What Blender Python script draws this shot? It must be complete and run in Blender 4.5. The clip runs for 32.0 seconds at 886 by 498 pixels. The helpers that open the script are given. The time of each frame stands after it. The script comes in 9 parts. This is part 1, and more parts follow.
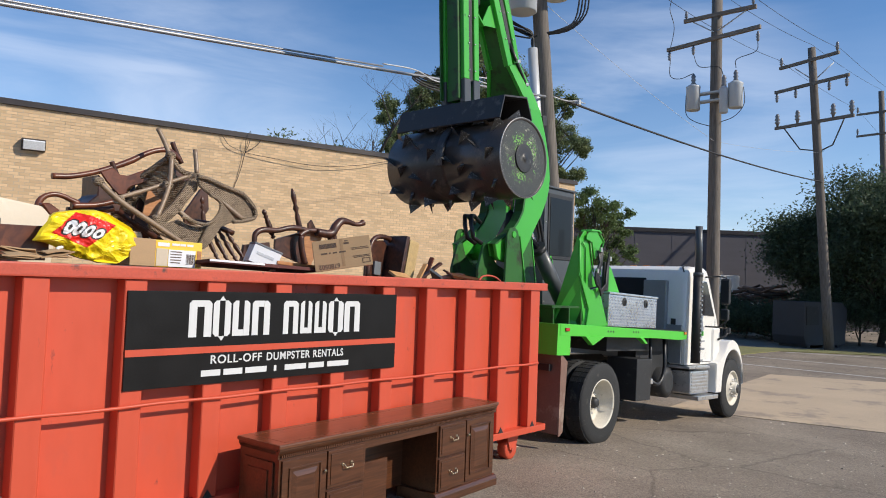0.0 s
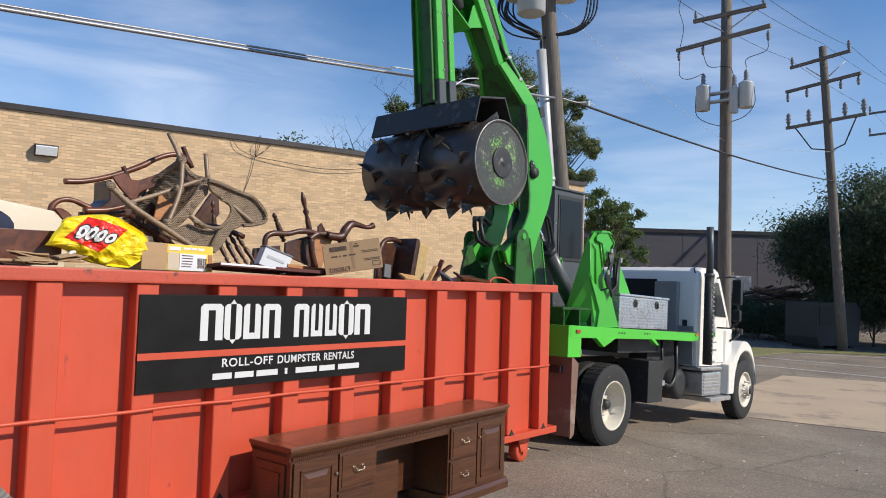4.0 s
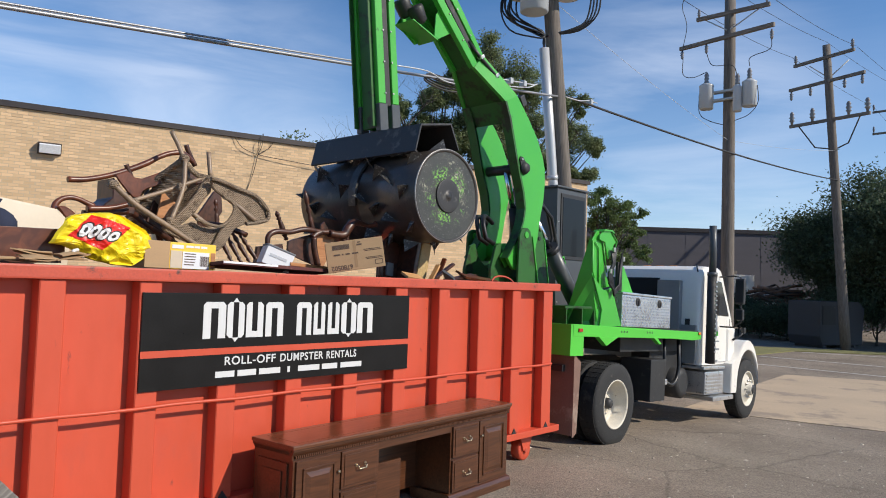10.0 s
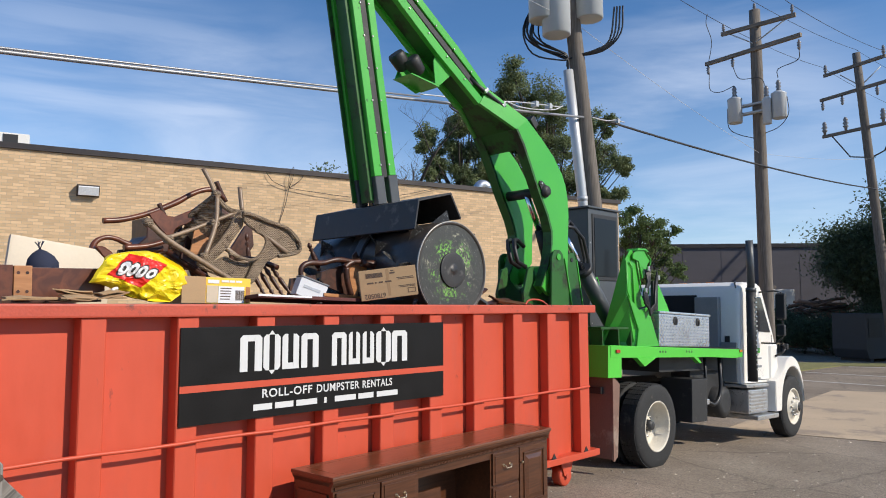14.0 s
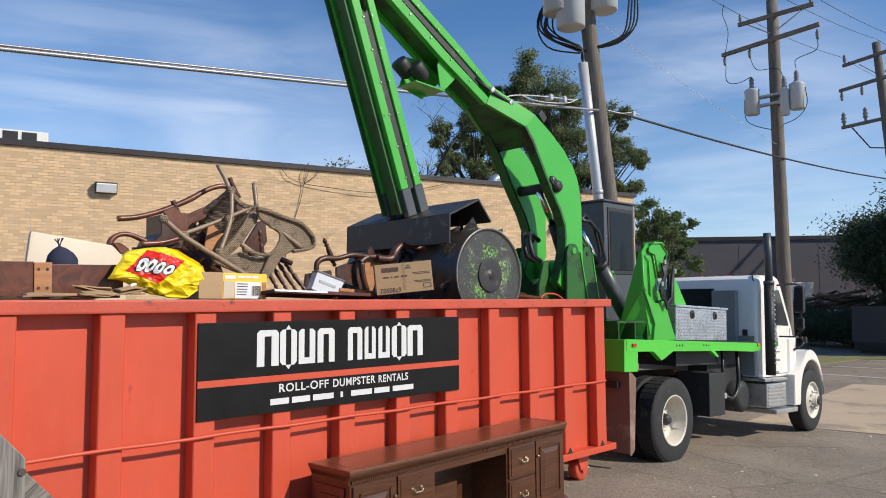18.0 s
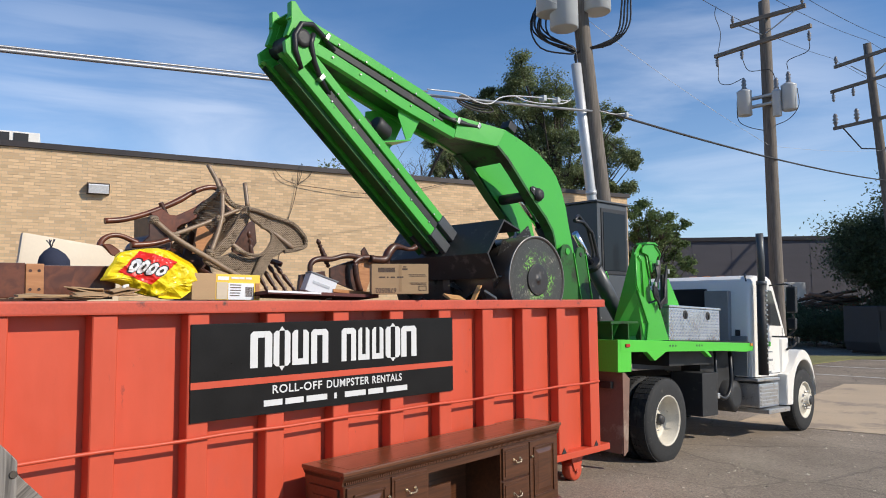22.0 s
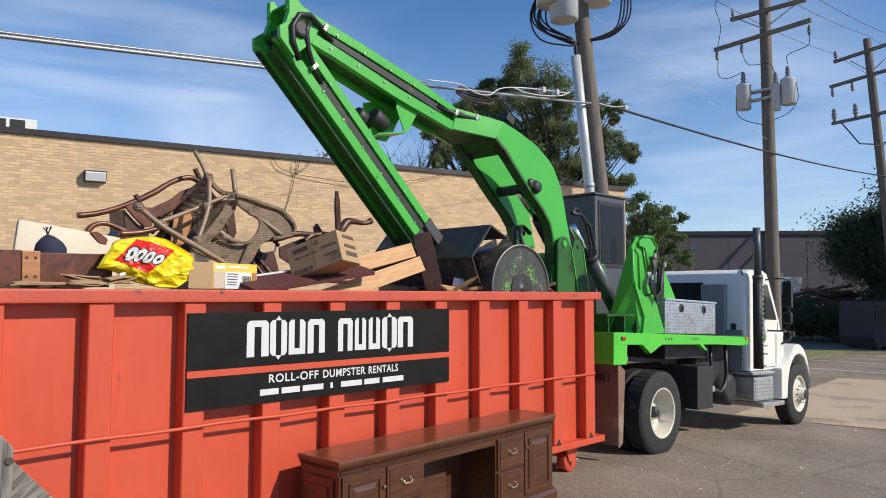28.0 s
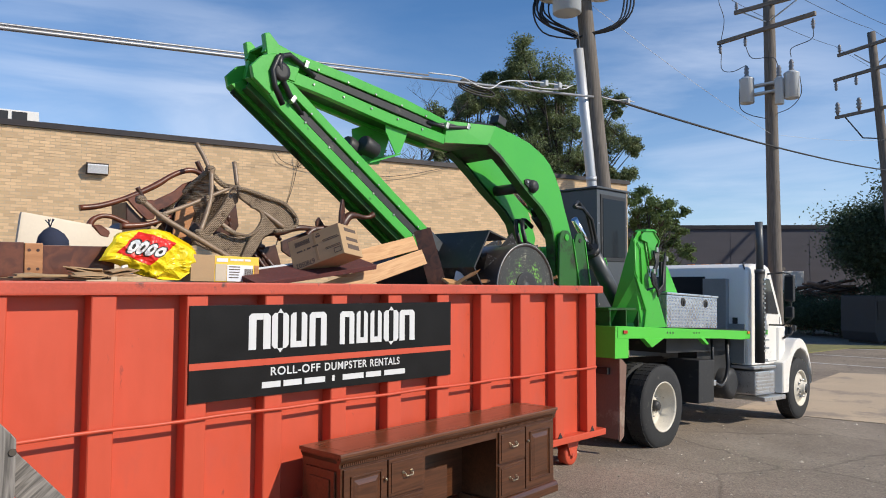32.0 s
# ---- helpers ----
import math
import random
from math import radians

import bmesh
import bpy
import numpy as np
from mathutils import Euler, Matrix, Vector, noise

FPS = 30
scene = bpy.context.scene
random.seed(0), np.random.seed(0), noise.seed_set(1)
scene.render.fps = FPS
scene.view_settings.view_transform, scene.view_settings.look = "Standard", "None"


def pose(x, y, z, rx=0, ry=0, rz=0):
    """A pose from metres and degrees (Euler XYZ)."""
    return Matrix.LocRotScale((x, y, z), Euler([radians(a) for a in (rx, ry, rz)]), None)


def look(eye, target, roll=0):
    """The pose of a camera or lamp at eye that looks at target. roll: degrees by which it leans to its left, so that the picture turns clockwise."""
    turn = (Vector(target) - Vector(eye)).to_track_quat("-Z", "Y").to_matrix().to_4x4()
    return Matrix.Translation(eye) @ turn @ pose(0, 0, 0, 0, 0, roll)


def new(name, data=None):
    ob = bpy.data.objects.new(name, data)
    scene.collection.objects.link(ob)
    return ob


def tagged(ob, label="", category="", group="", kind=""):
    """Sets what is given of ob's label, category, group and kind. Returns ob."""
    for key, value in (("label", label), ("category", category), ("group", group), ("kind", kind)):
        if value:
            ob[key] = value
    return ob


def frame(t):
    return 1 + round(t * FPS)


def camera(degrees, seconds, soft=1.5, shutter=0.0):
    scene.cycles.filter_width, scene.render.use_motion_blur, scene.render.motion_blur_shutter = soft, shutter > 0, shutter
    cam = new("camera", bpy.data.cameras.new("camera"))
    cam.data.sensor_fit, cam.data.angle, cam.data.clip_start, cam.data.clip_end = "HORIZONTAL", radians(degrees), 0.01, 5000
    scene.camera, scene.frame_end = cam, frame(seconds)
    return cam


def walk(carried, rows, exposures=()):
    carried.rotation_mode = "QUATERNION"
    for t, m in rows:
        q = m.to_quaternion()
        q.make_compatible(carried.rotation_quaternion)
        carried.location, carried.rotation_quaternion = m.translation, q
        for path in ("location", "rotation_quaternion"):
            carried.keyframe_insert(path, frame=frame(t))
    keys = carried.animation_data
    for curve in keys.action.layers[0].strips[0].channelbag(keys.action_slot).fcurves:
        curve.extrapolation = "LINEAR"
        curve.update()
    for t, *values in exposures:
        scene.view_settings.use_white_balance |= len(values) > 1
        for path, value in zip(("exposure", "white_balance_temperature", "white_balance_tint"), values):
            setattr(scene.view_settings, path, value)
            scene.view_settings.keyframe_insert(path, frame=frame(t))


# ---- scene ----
cam = camera(63.7, 32.0, soft=1.0)
PATH = [
    (0, (-6.994, -4.582, 1.925), (0.479, 2.046, 2.398), 2.07),
    (0.5, (-6.994, -4.582, 1.925), (0.473, 2.052, 2.412), 2.03),
    (1, (-6.994, -4.582, 1.925), (0.459, 2.066, 2.428), 1.98),
    (1.5, (-6.994, -4.582, 1.925), (0.442, 2.085, 2.437), 1.95),
    (2, (-6.994, -4.582, 1.925), (0.426, 2.102, 2.444), 1.88),
    (2.5, (-6.994, -4.582, 1.925), (0.413, 2.116, 2.445), 1.77),
    (3, (-6.994, -4.582, 1.925), (0.399, 2.132, 2.444), 1.70),
    (3.5, (-6.994, -4.582, 1.925), (0.389, 2.144, 2.435), 1.74),
    (5.5, (-6.994, -4.582, 1.925), (0.381, 2.155, 2.390), 1.84),
    (6, (-6.994, -4.582, 1.925), (0.379, 2.159, 2.375), 1.92),
    (6.5, (-6.994, -4.582, 1.925), (0.375, 2.163, 2.373), 1.87),
    (7, (-6.994, -4.582, 1.925), (0.374, 2.164, 2.381), 1.83),
    (7.5, (-6.994, -4.582, 1.925), (0.371, 2.167, 2.387), 1.78),
    (8, (-6.994, -4.582, 1.925), (0.366, 2.171, 2.395), 1.78),
    (8.5, (-6.994, -4.582, 1.925), (0.363, 2.174, 2.400), 1.77),
    (9, (-6.994, -4.582, 1.925), (0.363, 2.174, 2.408), 1.76),
    (9.5, (-6.994, -4.582, 1.925), (0.363, 2.174, 2.408), 1.78),
    (10, (-6.994, -4.582, 1.925), (0.362, 2.175, 2.404), 1.85),
    (10.5, (-6.994, -4.582, 1.925), (0.362, 2.176, 2.401), 1.92),
    (11, (-6.994, -4.582, 1.925), (0.361, 2.177, 2.404), 1.88),
    (11.5, (-6.994, -4.582, 1.925), (0.359, 2.178, 2.410), 1.82),
    (12, (-6.994, -4.582, 1.925), (0.351, 2.187, 2.413), 1.78),
    (12.5, (-6.994, -4.582, 1.925), (0.327, 2.209, 2.455), 1.51),
    (13, (-6.994, -4.582, 1.925), (0.267, 2.266, 2.545), 1.00),
    (13.5, (-6.994, -4.582, 1.925), (0.157, 2.369, 2.663), 0.36),
    (14, (-6.994, -4.582, 1.925), (0.036, 2.481, 2.758), -0.15),
    (14.5, (-6.994, -4.582, 1.925), (-0.057, 2.570, 2.784), -0.43),
    (16.5, (-6.994, -4.582, 1.925), (-0.128, 2.650, 2.673), -0.35),
    (17, (-6.994, -4.582, 1.925), (-0.124, 2.647, 2.669), -0.35),
    (17.5, (-6.994, -4.582, 1.925), (-0.119, 2.641, 2.675), -0.41),
    (18, (-6.994, -4.582, 1.925), (-0.110, 2.632, 2.683), -0.39),
    (18.5, (-6.994, -4.582, 1.925), (-0.099, 2.621, 2.687), -0.39),
    (19, (-6.994, -4.582, 1.925), (-0.083, 2.605, 2.690), -0.43),
    (19.5, (-6.994, -4.582, 1.925), (-0.068, 2.589, 2.701), -0.46),
    (20, (-6.994, -4.582, 1.925), (-0.055, 2.577, 2.700), -0.44),
    (20.5, (-6.994, -4.582, 1.925), (-0.047, 2.570, 2.696), -0.46),
    (21, (-6.994, -4.582, 1.925), (-0.043, 2.566, 2.695), -0.46),
    (21.5, (-6.994, -4.582, 1.925), (-0.045, 2.568, 2.696), -0.48),
    (22, (-6.994, -4.582, 1.925), (-0.047, 2.570, 2.693), -0.49),
    (22.5, (-6.994, -4.582, 1.925), (-0.049, 2.573, 2.686), -0.47),
    (23, (-6.994, -4.582, 1.925), (-0.050, 2.574, 2.682), -0.45),
    (23.5, (-6.994, -4.582, 1.925), (-0.044, 2.569, 2.679), -0.45),
    (24, (-6.994, -4.582, 1.925), (-0.043, 2.568, 2.674), -0.41),
    (24.5, (-6.994, -4.582, 1.925), (-0.040, 2.566, 2.665), -0.37),
    (25, (-6.994, -4.582, 1.925), (-0.038, 2.564, 2.660), -0.31),
    (25.5, (-6.994, -4.582, 1.925), (-0.034, 2.561, 2.655), -0.30),
    (27.5, (-6.994, -4.582, 1.925), (-0.016, 2.551, 2.588), -0.03),
    (28, (-6.994, -4.582, 1.925), (-0.014, 2.551, 2.569), 0.05),
    (28.5, (-6.994, -4.582, 1.925), (-0.016, 2.554, 2.546), 0.07),
    (29, (-6.994, -4.582, 1.925), (-0.021, 2.560, 2.535), 0.08),
    (29.5, (-6.994, -4.582, 1.925), (-0.025, 2.565, 2.529), 0.06),
    (30, (-6.994, -4.582, 1.925), (-0.028, 2.568, 2.521), 0.05),
    (30.5, (-6.994, -4.582, 1.925), (-0.032, 2.574, 2.501), 0.14),
    (31, (-6.994, -4.582, 1.925), (-0.031, 2.574, 2.490), 0.15),
    (31.5, (-6.994, -4.582, 1.925), (-0.030, 2.573, 2.482), 0.18),
    (32, (-6.994, -4.582, 1.925), (-0.029, 2.572, 2.476), 0.21),
]
walk(cam, [(t, look(eye, target, roll)) for t, eye, target, roll in PATH])


# ---- light ----
SUN_DIR = Vector((0.42, -1.0, 0.76)).normalized()      # towards the sun
sun_data = bpy.data.lights.new("sun", "SUN")
sun_data.energy, sun_data.angle, sun_data.color = 4.5, radians(0.55), (1.0, 0.912, 0.78)
sun = new("sun", sun_data)
sun.matrix_world = look(SUN_DIR * 60, (0, 0, 0))
scene.view_settings.exposure = 0.0

world = bpy.data.worlds.new("sky")
scene.world = world
world.use_nodes = True


def sky_nodes():
    nt = world.node_tree
    n, l = nt.nodes, nt.links
    n.clear()
    out = n.new("ShaderNodeOutputWorld")
    bg = n.new("ShaderNodeBackground")
    bg.inputs["Strength"].default_value = 0.126
    sky = n.new("ShaderNodeTexSky")
    sky.sky_type, sky.sun_disc = "NISHITA", False
    sky.sun_elevation = math.asin(SUN_DIR.z)
    sky.sun_rotation = math.atan2(SUN_DIR.x, SUN_DIR.y)
    sky.air_density, sky.dust_density, sky.ozone_density = 1.0, 0.05, 6.5
    # thin cirrus: streaks stretched along the horizon
    tc = n.new("ShaderNodeTexCoord")
    mp = n.new("ShaderNodeMapping")
    mp.inputs["Scale"].default_value = (1.3, 1.3, 7.0)
    mp.inputs["Rotation"].default_value = (0.10, 0.16, 0.4)
    n1 = n.new("ShaderNodeTexNoise")
    n1.inputs["Scale"].default_value, n1.inputs["Detail"].default_value = 1.6, 9.0
    n1.inputs["Roughness"].default_value, n1.inputs["Distortion"].default_value = 0.56, 0.6
    r1 = n.new("ShaderNodeValToRGB")
    r1.color_ramp.elements[0].position, r1.color_ramp.elements[1].position = 0.44, 0.78
    puff = n.new("ShaderNodeValToRGB")
    puff.color_ramp.elements[0].position, puff.color_ramp.elements[1].position = 0.36, 0.60
    l.new(n1.outputs["Fac"], puff.inputs["Fac"])
    sep = n.new("ShaderNodeSeparateXYZ")
    low = n.new("ShaderNodeMapRange")
    low.inputs["From Min"].default_value, low.inputs["From Max"].default_value = 0.62, 0.12
    low.inputs["To Min"].default_value, low.inputs["To Max"].default_value = 0.08, 1.0
    mul = n.new("ShaderNodeMath")
    mul.operation = "MULTIPLY"
    mul2 = n.new("ShaderNodeMath")
    mul2.operation, mul2.inputs[1].default_value = "MULTIPLY", 0.11
    mix = n.new("ShaderNodeMix")
    mix.data_type = "RGBA"
    mix.inputs["B"].default_value = (6.6, 7.2, 8.4, 1)
    l.new(tc.outputs["Generated"], mp.inputs["Vector"])
    l.new(mp.outputs["Vector"], n1.inputs["Vector"])
    l.new(n1.outputs["Fac"], r1.inputs["Fac"])
    l.new(tc.outputs["Generated"], sep.inputs["Vector"])
    l.new(sep.outputs["Z"], low.inputs["Value"])
    l.new(r1.outputs["Color"], mul.inputs[0])
    l.new(low.outputs["Result"], mul.inputs[1])
    l.new(mul.outputs["Value"], mul2.inputs[0])
    haze = n.new("ShaderNodeMapRange")                    # pale haze towards the horizon
    haze.inputs["From Min"].default_value, haze.inputs["From Max"].default_value = 0.36, 0.02
    haze.inputs["To Min"].default_value, haze.inputs["To Max"].default_value = 0.0, 0.24
    add = n.new("ShaderNodeMath")
    add.operation, add.use_clamp = "ADD", True
    l.new(sep.outputs["Z"], haze.inputs["Value"])
    # a low bank of white cloud over the brick building and streaks beyond the poles
    total = mul2.outputs["Value"]
    for d, reach, amount in (((0.335, 0.905, 0.262), 0.020, 0.20), ((0.50, 0.835, 0.205), 0.024, 0.22), ((0.16, 0.955, 0.225), 0.022, 0.14), ((0.885, 0.425, 0.19), 0.034, 0.34)):
        dot = n.new("ShaderNodeVectorMath")
        dot.operation = "DOT_PRODUCT"
        dot.inputs[1].default_value = Vector(d).normalized()
        nrm = n.new("ShaderNodeVectorMath")
        nrm.operation = "NORMALIZE"
        near = n.new("ShaderNodeMapRange")
        near.interpolation_type = "SMOOTHSTEP"
        near.inputs["From Min"].default_value, near.inputs["From Max"].default_value = 1 - reach, 1.0
        near.inputs["To Max"].default_value = amount
        lump = n.new("ShaderNodeMath")
        lump.operation = "MULTIPLY"
        sm = n.new("ShaderNodeMath")
        sm.operation = "ADD"
        l.new(tc.outputs["Generated"], nrm.inputs[0])
        l.new(nrm.outputs["Vector"], dot.inputs[0])
        l.new(dot.outputs["Value"], near.inputs["Value"])
        l.new(near.outputs["Result"], lump.inputs[0])
        l.new(puff.outputs["Color"], lump.inputs[1])
        l.new(total, sm.inputs[0])
        l.new(lump.outputs["Value"], sm.inputs[1])
        total = sm.outputs["Value"]
    l.new(total, add.inputs[0])
    l.new(haze.outputs["Result"], add.inputs[1])
    l.new(add.outputs["Value"], mix.inputs["Factor"])
    l.new(sky.outputs["Color"], mix.inputs["A"])
    tint = n.new("ShaderNodeHueSaturation")
    tint.inputs["Saturation"].default_value, tint.inputs["Value"].default_value = 1.08, 1.06
    l.new(mix.outputs["Result"], tint.inputs["Color"])
    l.new(tint.outputs["Color"], bg.inputs["Color"])
    l.new(bg.outputs["Background"], out.inputs["Surface"])


sky_nodes()


# ---- materials ----
def mat(name, col, rough=0.6, metal=0.0, vary=0.12, scale=6.0, fine=60.0, bump=0.15, dirt=None, dirt_amount=0.0, dirt_scale=2.0,
        stretch=(1, 1, 1), per_object=0.0, coat=0.0, per_island=0.0, spec=0.5,
        dirt2=None, dirt2_amount=0.0, dirt2_scale=2.0):
    """A procedural surface: base colour with variation at two scales, optional dirt or wear patches of another colour, and fine relief."""
    m = bpy.data.materials.new(name)
    m.use_nodes = True
    nt = m.node_tree
    n, l = nt.nodes, nt.links
    b = n["Principled BSDF"]
    b.inputs["Metallic"].default_value = metal
    b.inputs["Coat Weight"].default_value = coat
    b.inputs["Specular IOR Level"].default_value = spec
    tc = n.new("ShaderNodeTexCoord")
    mp = n.new("ShaderNodeMapping")
    mp.inputs["Scale"].default_value = stretch
    l.new(tc.outputs["Object"], mp.inputs["Vector"])
    big = n.new("ShaderNodeTexNoise")
    big.inputs["Scale"].default_value, big.inputs["Detail"].default_value = scale, 5.0
    small = n.new("ShaderNodeTexNoise")
    small.inputs["Scale"].default_value, small.inputs["Detail"].default_value = fine, 4.0
    l.new(mp.outputs["Vector"], big.inputs["Vector"])
    l.new(mp.outputs["Vector"], small.inputs["Vector"])
    add = n.new("ShaderNodeMath")
    add.operation = "ADD"
    l.new(big.outputs["Fac"], add.inputs[0])
    l.new(small.outputs["Fac"], add.inputs[1])
    mr = n.new("ShaderNodeMapRange")
    mr.inputs["From Min"].default_value, mr.inputs["From Max"].default_value = 0.6, 1.4
    mr.inputs["To Min"].default_value, mr.inputs["To Max"].default_value = 1 - vary, 1 + vary
    l.new(add.outputs["Value"], mr.inputs["Value"])
    value = mr.outputs["Result"]
    if per_object or per_island:
        if per_object:
            rnd = n.new("ShaderNodeObjectInfo").outputs["Random"]
        else:
            rnd = n.new("ShaderNodeNewGeometry").outputs["Random Per Island"]
        amount = per_object or per_island
        ro = n.new("ShaderNodeMapRange")
        ro.inputs["To Min"].default_value, ro.inputs["To Max"].default_value = 1 - amount, 1 + amount
        l.new(rnd, ro.inputs["Value"])
        mm = n.new("ShaderNodeMath")
        mm.operation = "MULTIPLY"
        l.new(value, mm.inputs[0])
        l.new(ro.outputs["Result"], mm.inputs[1])
        value = mm.outputs["Value"]
    hsv = n.new("ShaderNodeHueSaturation")
    hsv.inputs["Color"].default_value = (*col, 1)
    l.new(value, hsv.inputs["Value"])
    colour = hsv.outputs["Color"]
    for dirt, dirt_amount, dirt_scale in ((dirt, dirt_amount, dirt_scale), (dirt2, dirt2_amount, dirt2_scale)):
        if not dirt:
            continue
        dn = n.new("ShaderNodeTexNoise")
        dn.inputs["Scale"].default_value, dn.inputs["Detail"].default_value = dirt_scale, 8.0
        dn.inputs["Roughness"].default_value = 0.68
        l.new(mp.outputs["Vector"], dn.inputs["Vector"])
        dr = n.new("ShaderNodeMapRange")
        dr.inputs["From Min"].default_value, dr.inputs["From Max"].default_value = 0.75 - 0.4 * dirt_amount, 0.82 - 0.34 * dirt_amount
        l.new(dn.outputs["Fac"], dr.inputs["Value"])
        mx = n.new("ShaderNodeMix")
        mx.data_type = "RGBA"
        l.new(dr.outputs["Result"], mx.inputs["Factor"])
        l.new(colour, mx.inputs["A"])
        mx.inputs["B"].default_value = (*dirt, 1)
        colour = mx.outputs["Result"]
    l.new(colour, b.inputs["Base Color"])
    rr = n.new("ShaderNodeMapRange")
    rr.inputs["From Min"].default_value, rr.inputs["From Max"].default_value = 0.6, 1.4
    rr.inputs["To Min"].default_value, rr.inputs["To Max"].default_value = max(0.03, rough - 0.12), min(1, rough + 0.12)
    l.new(add.outputs["Value"], rr.inputs["Value"])
    l.new(rr.outputs["Result"], b.inputs["Roughness"])
    if bump:
        bp = n.new("ShaderNodeBump")
        bp.inputs["Strength"].default_value, bp.inputs["Distance"].default_value = bump, 0.01
        l.new(small.outputs["Fac"], bp.inputs["Height"])
        l.new(bp.outputs["Normal"], b.inputs["Normal"])
    return m


def wood_mat(name, dark, light, rough=0.35, ring=7.0, stretch=(0.25, 6, 6), coat=0.2):
    m = bpy.data.materials.new(name)
    m.use_nodes = True
    nt = m.node_tree
    n, l = nt.nodes, nt.links
    b = n["Principled BSDF"]
    b.inputs["Coat Weight"].default_value, b.inputs["Coat Roughness"].default_value = coat, 0.25
    tc = n.new("ShaderNodeTexCoord")
    mp = n.new("ShaderNodeMapping")
    mp.inputs["Scale"].default_value = stretch
    l.new(tc.outputs["Object"], mp.inputs["Vector"])
    w = n.new("ShaderNodeTexNoise")
    w.inputs["Scale"].default_value, w.inputs["Detail"].default_value, w.inputs["Distortion"].default_value = ring, 6.0, 1.2
    l.new(mp.outputs["Vector"], w.inputs["Vector"])
    r = n.new("ShaderNodeValToRGB")
    r.color_ramp.elements[0].position, r.color_ramp.elements[1].position = 0.35, 0.68
    r.color_ramp.elements[0].color, r.color_ramp.elements[1].color = (*dark, 1), (*light, 1)
    l.new(w.outputs["Fac"], r.inputs["Fac"])
    l.new(r.outputs["Color"], b.inputs["Base Color"])
    b.inputs["Roughness"].default_value = rough
    bp = n.new("ShaderNodeBump")
    bp.inputs["Strength"].default_value, bp.inputs["Distance"].default_value = 0.12, 0.004
    l.new(w.outputs["Fac"], bp.inputs["Height"])
    l.new(bp.outputs["Normal"], b.inputs["Normal"])
    return m


RED = mat("dumpster_red", (0.575, 0.078, 0.034), 0.50, spec=0.5, vary=0.06, scale=2.2, fine=16, dirt=(0.54, 0.080, 0.040), dirt_amount=0.55, dirt_scale=2.6, bump=0.12, stretch=(1, 1, 0.45), dirt2=(0.16, 0.035, 0.028), dirt2_amount=0.23, dirt2_scale=13)
RED_WORN = mat("dumpster_red_rim", (0.52, 0.080, 0.042), 0.55, vary=0.16, scale=4, fine=60, dirt=(0.10, 0.045, 0.035), dirt_amount=0.40, dirt_scale=9, bump=0.1)
GREEN = mat("machine_green", (0.060, 0.41, 0.042), 0.40, vary=0.07, scale=3, fine=50, dirt=(0.020, 0.075, 0.014), dirt_amount=0.26, dirt_scale=8, bump=0.04, coat=0.1, dirt2=(0.20, 0.48, 0.14), dirt2_amount=0.16, dirt2_scale=13)
# grime with shade painted in, for arm undersides, leg faces and pedestal plates
GREEN_GRIMY_SHADED = mat("grimy_shaded_green", (0.020, 0.115, 0.017), 0.55, vary=0.15, scale=3, fine=50, dirt=(0.020, 0.030, 0.012), dirt_amount=0.55, dirt_scale=4, bump=0.08)
GREEN_BED = mat("bed_green", (0.085, 0.54, 0.045), 0.40, vary=0.08, scale=3, fine=50, bump=0.04, coat=0.1)
BLACK_STEEL = mat("black_steel", (0.036, 0.034, 0.033), 0.46, metal=0.1, vary=0.3, scale=5, fine=70, dirt=(0.105, 0.098, 0.086), dirt_amount=0.48, dirt_scale=6, bump=0.15)
BARE_STEEL = mat("worn_steel", (0.50, 0.48, 0.45), 0.38, metal=0.85, vary=0.25, scale=12, fine=90, bump=0.2)
RUBBER = mat("rubber", (0.022, 0.022, 0.022), 0.80, vary=0.25, scale=8, fine=90, dirt=(0.075, 0.068, 0.058), dirt_amount=0.42, dirt_scale=5, bump=0.2)
HOSE = mat("hose_black", (0.015, 0.015, 0.016), 0.45, vary=0.2, bump=0.08)
WHITE_PAINT = mat("cab_white", (0.82, 0.79, 0.73), 0.35, vary=0.04, scale=3, fine=40, bump=0.02, coat=0.2)
RIM_WHITE = mat("wheel_white", (0.62, 0.57, 0.47), 0.5, vary=0.14, scale=6, fine=60, dirt=(0.20, 0.15, 0.10), dirt_amount=0.35, dirt_scale=8, bump=0.08)
CHROME = mat("chrome", (0.78, 0.78, 0.78), 0.16, metal=1.0, vary=0.08, bump=0.02)
ALU = mat("aluminium", (0.62, 0.63, 0.64), 0.34, metal=0.85, vary=0.12, scale=10, fine=80, bump=0.06)
DARK_FRAME = mat("chassis_black", (0.024, 0.024, 0.025), 0.55, vary=0.3, scale=6, fine=60, dirt=(0.085, 0.078, 0.066), dirt_amount=0.38, dirt_scale=5, bump=0.12)
CAB_GREY = mat("cab_grey", (0.072, 0.078, 0.084), 0.42, vary=0.1, scale=4, fine=50, bump=0.05)
SIGN_BLACK = mat("sign_black", (0.012, 0.011, 0.0105), 0.38, vary=0.2, spec=0.2, scale=5, fine=80, dirt=(0.02, 0.02, 0.021), dirt_amount=0.2, dirt_scale=9, bump=0.03)
SIGN_WHITE = mat("sign_white", (0.66, 0.66, 0.65), 0.5, vary=0.03, bump=0.0)
ASPHALT = None


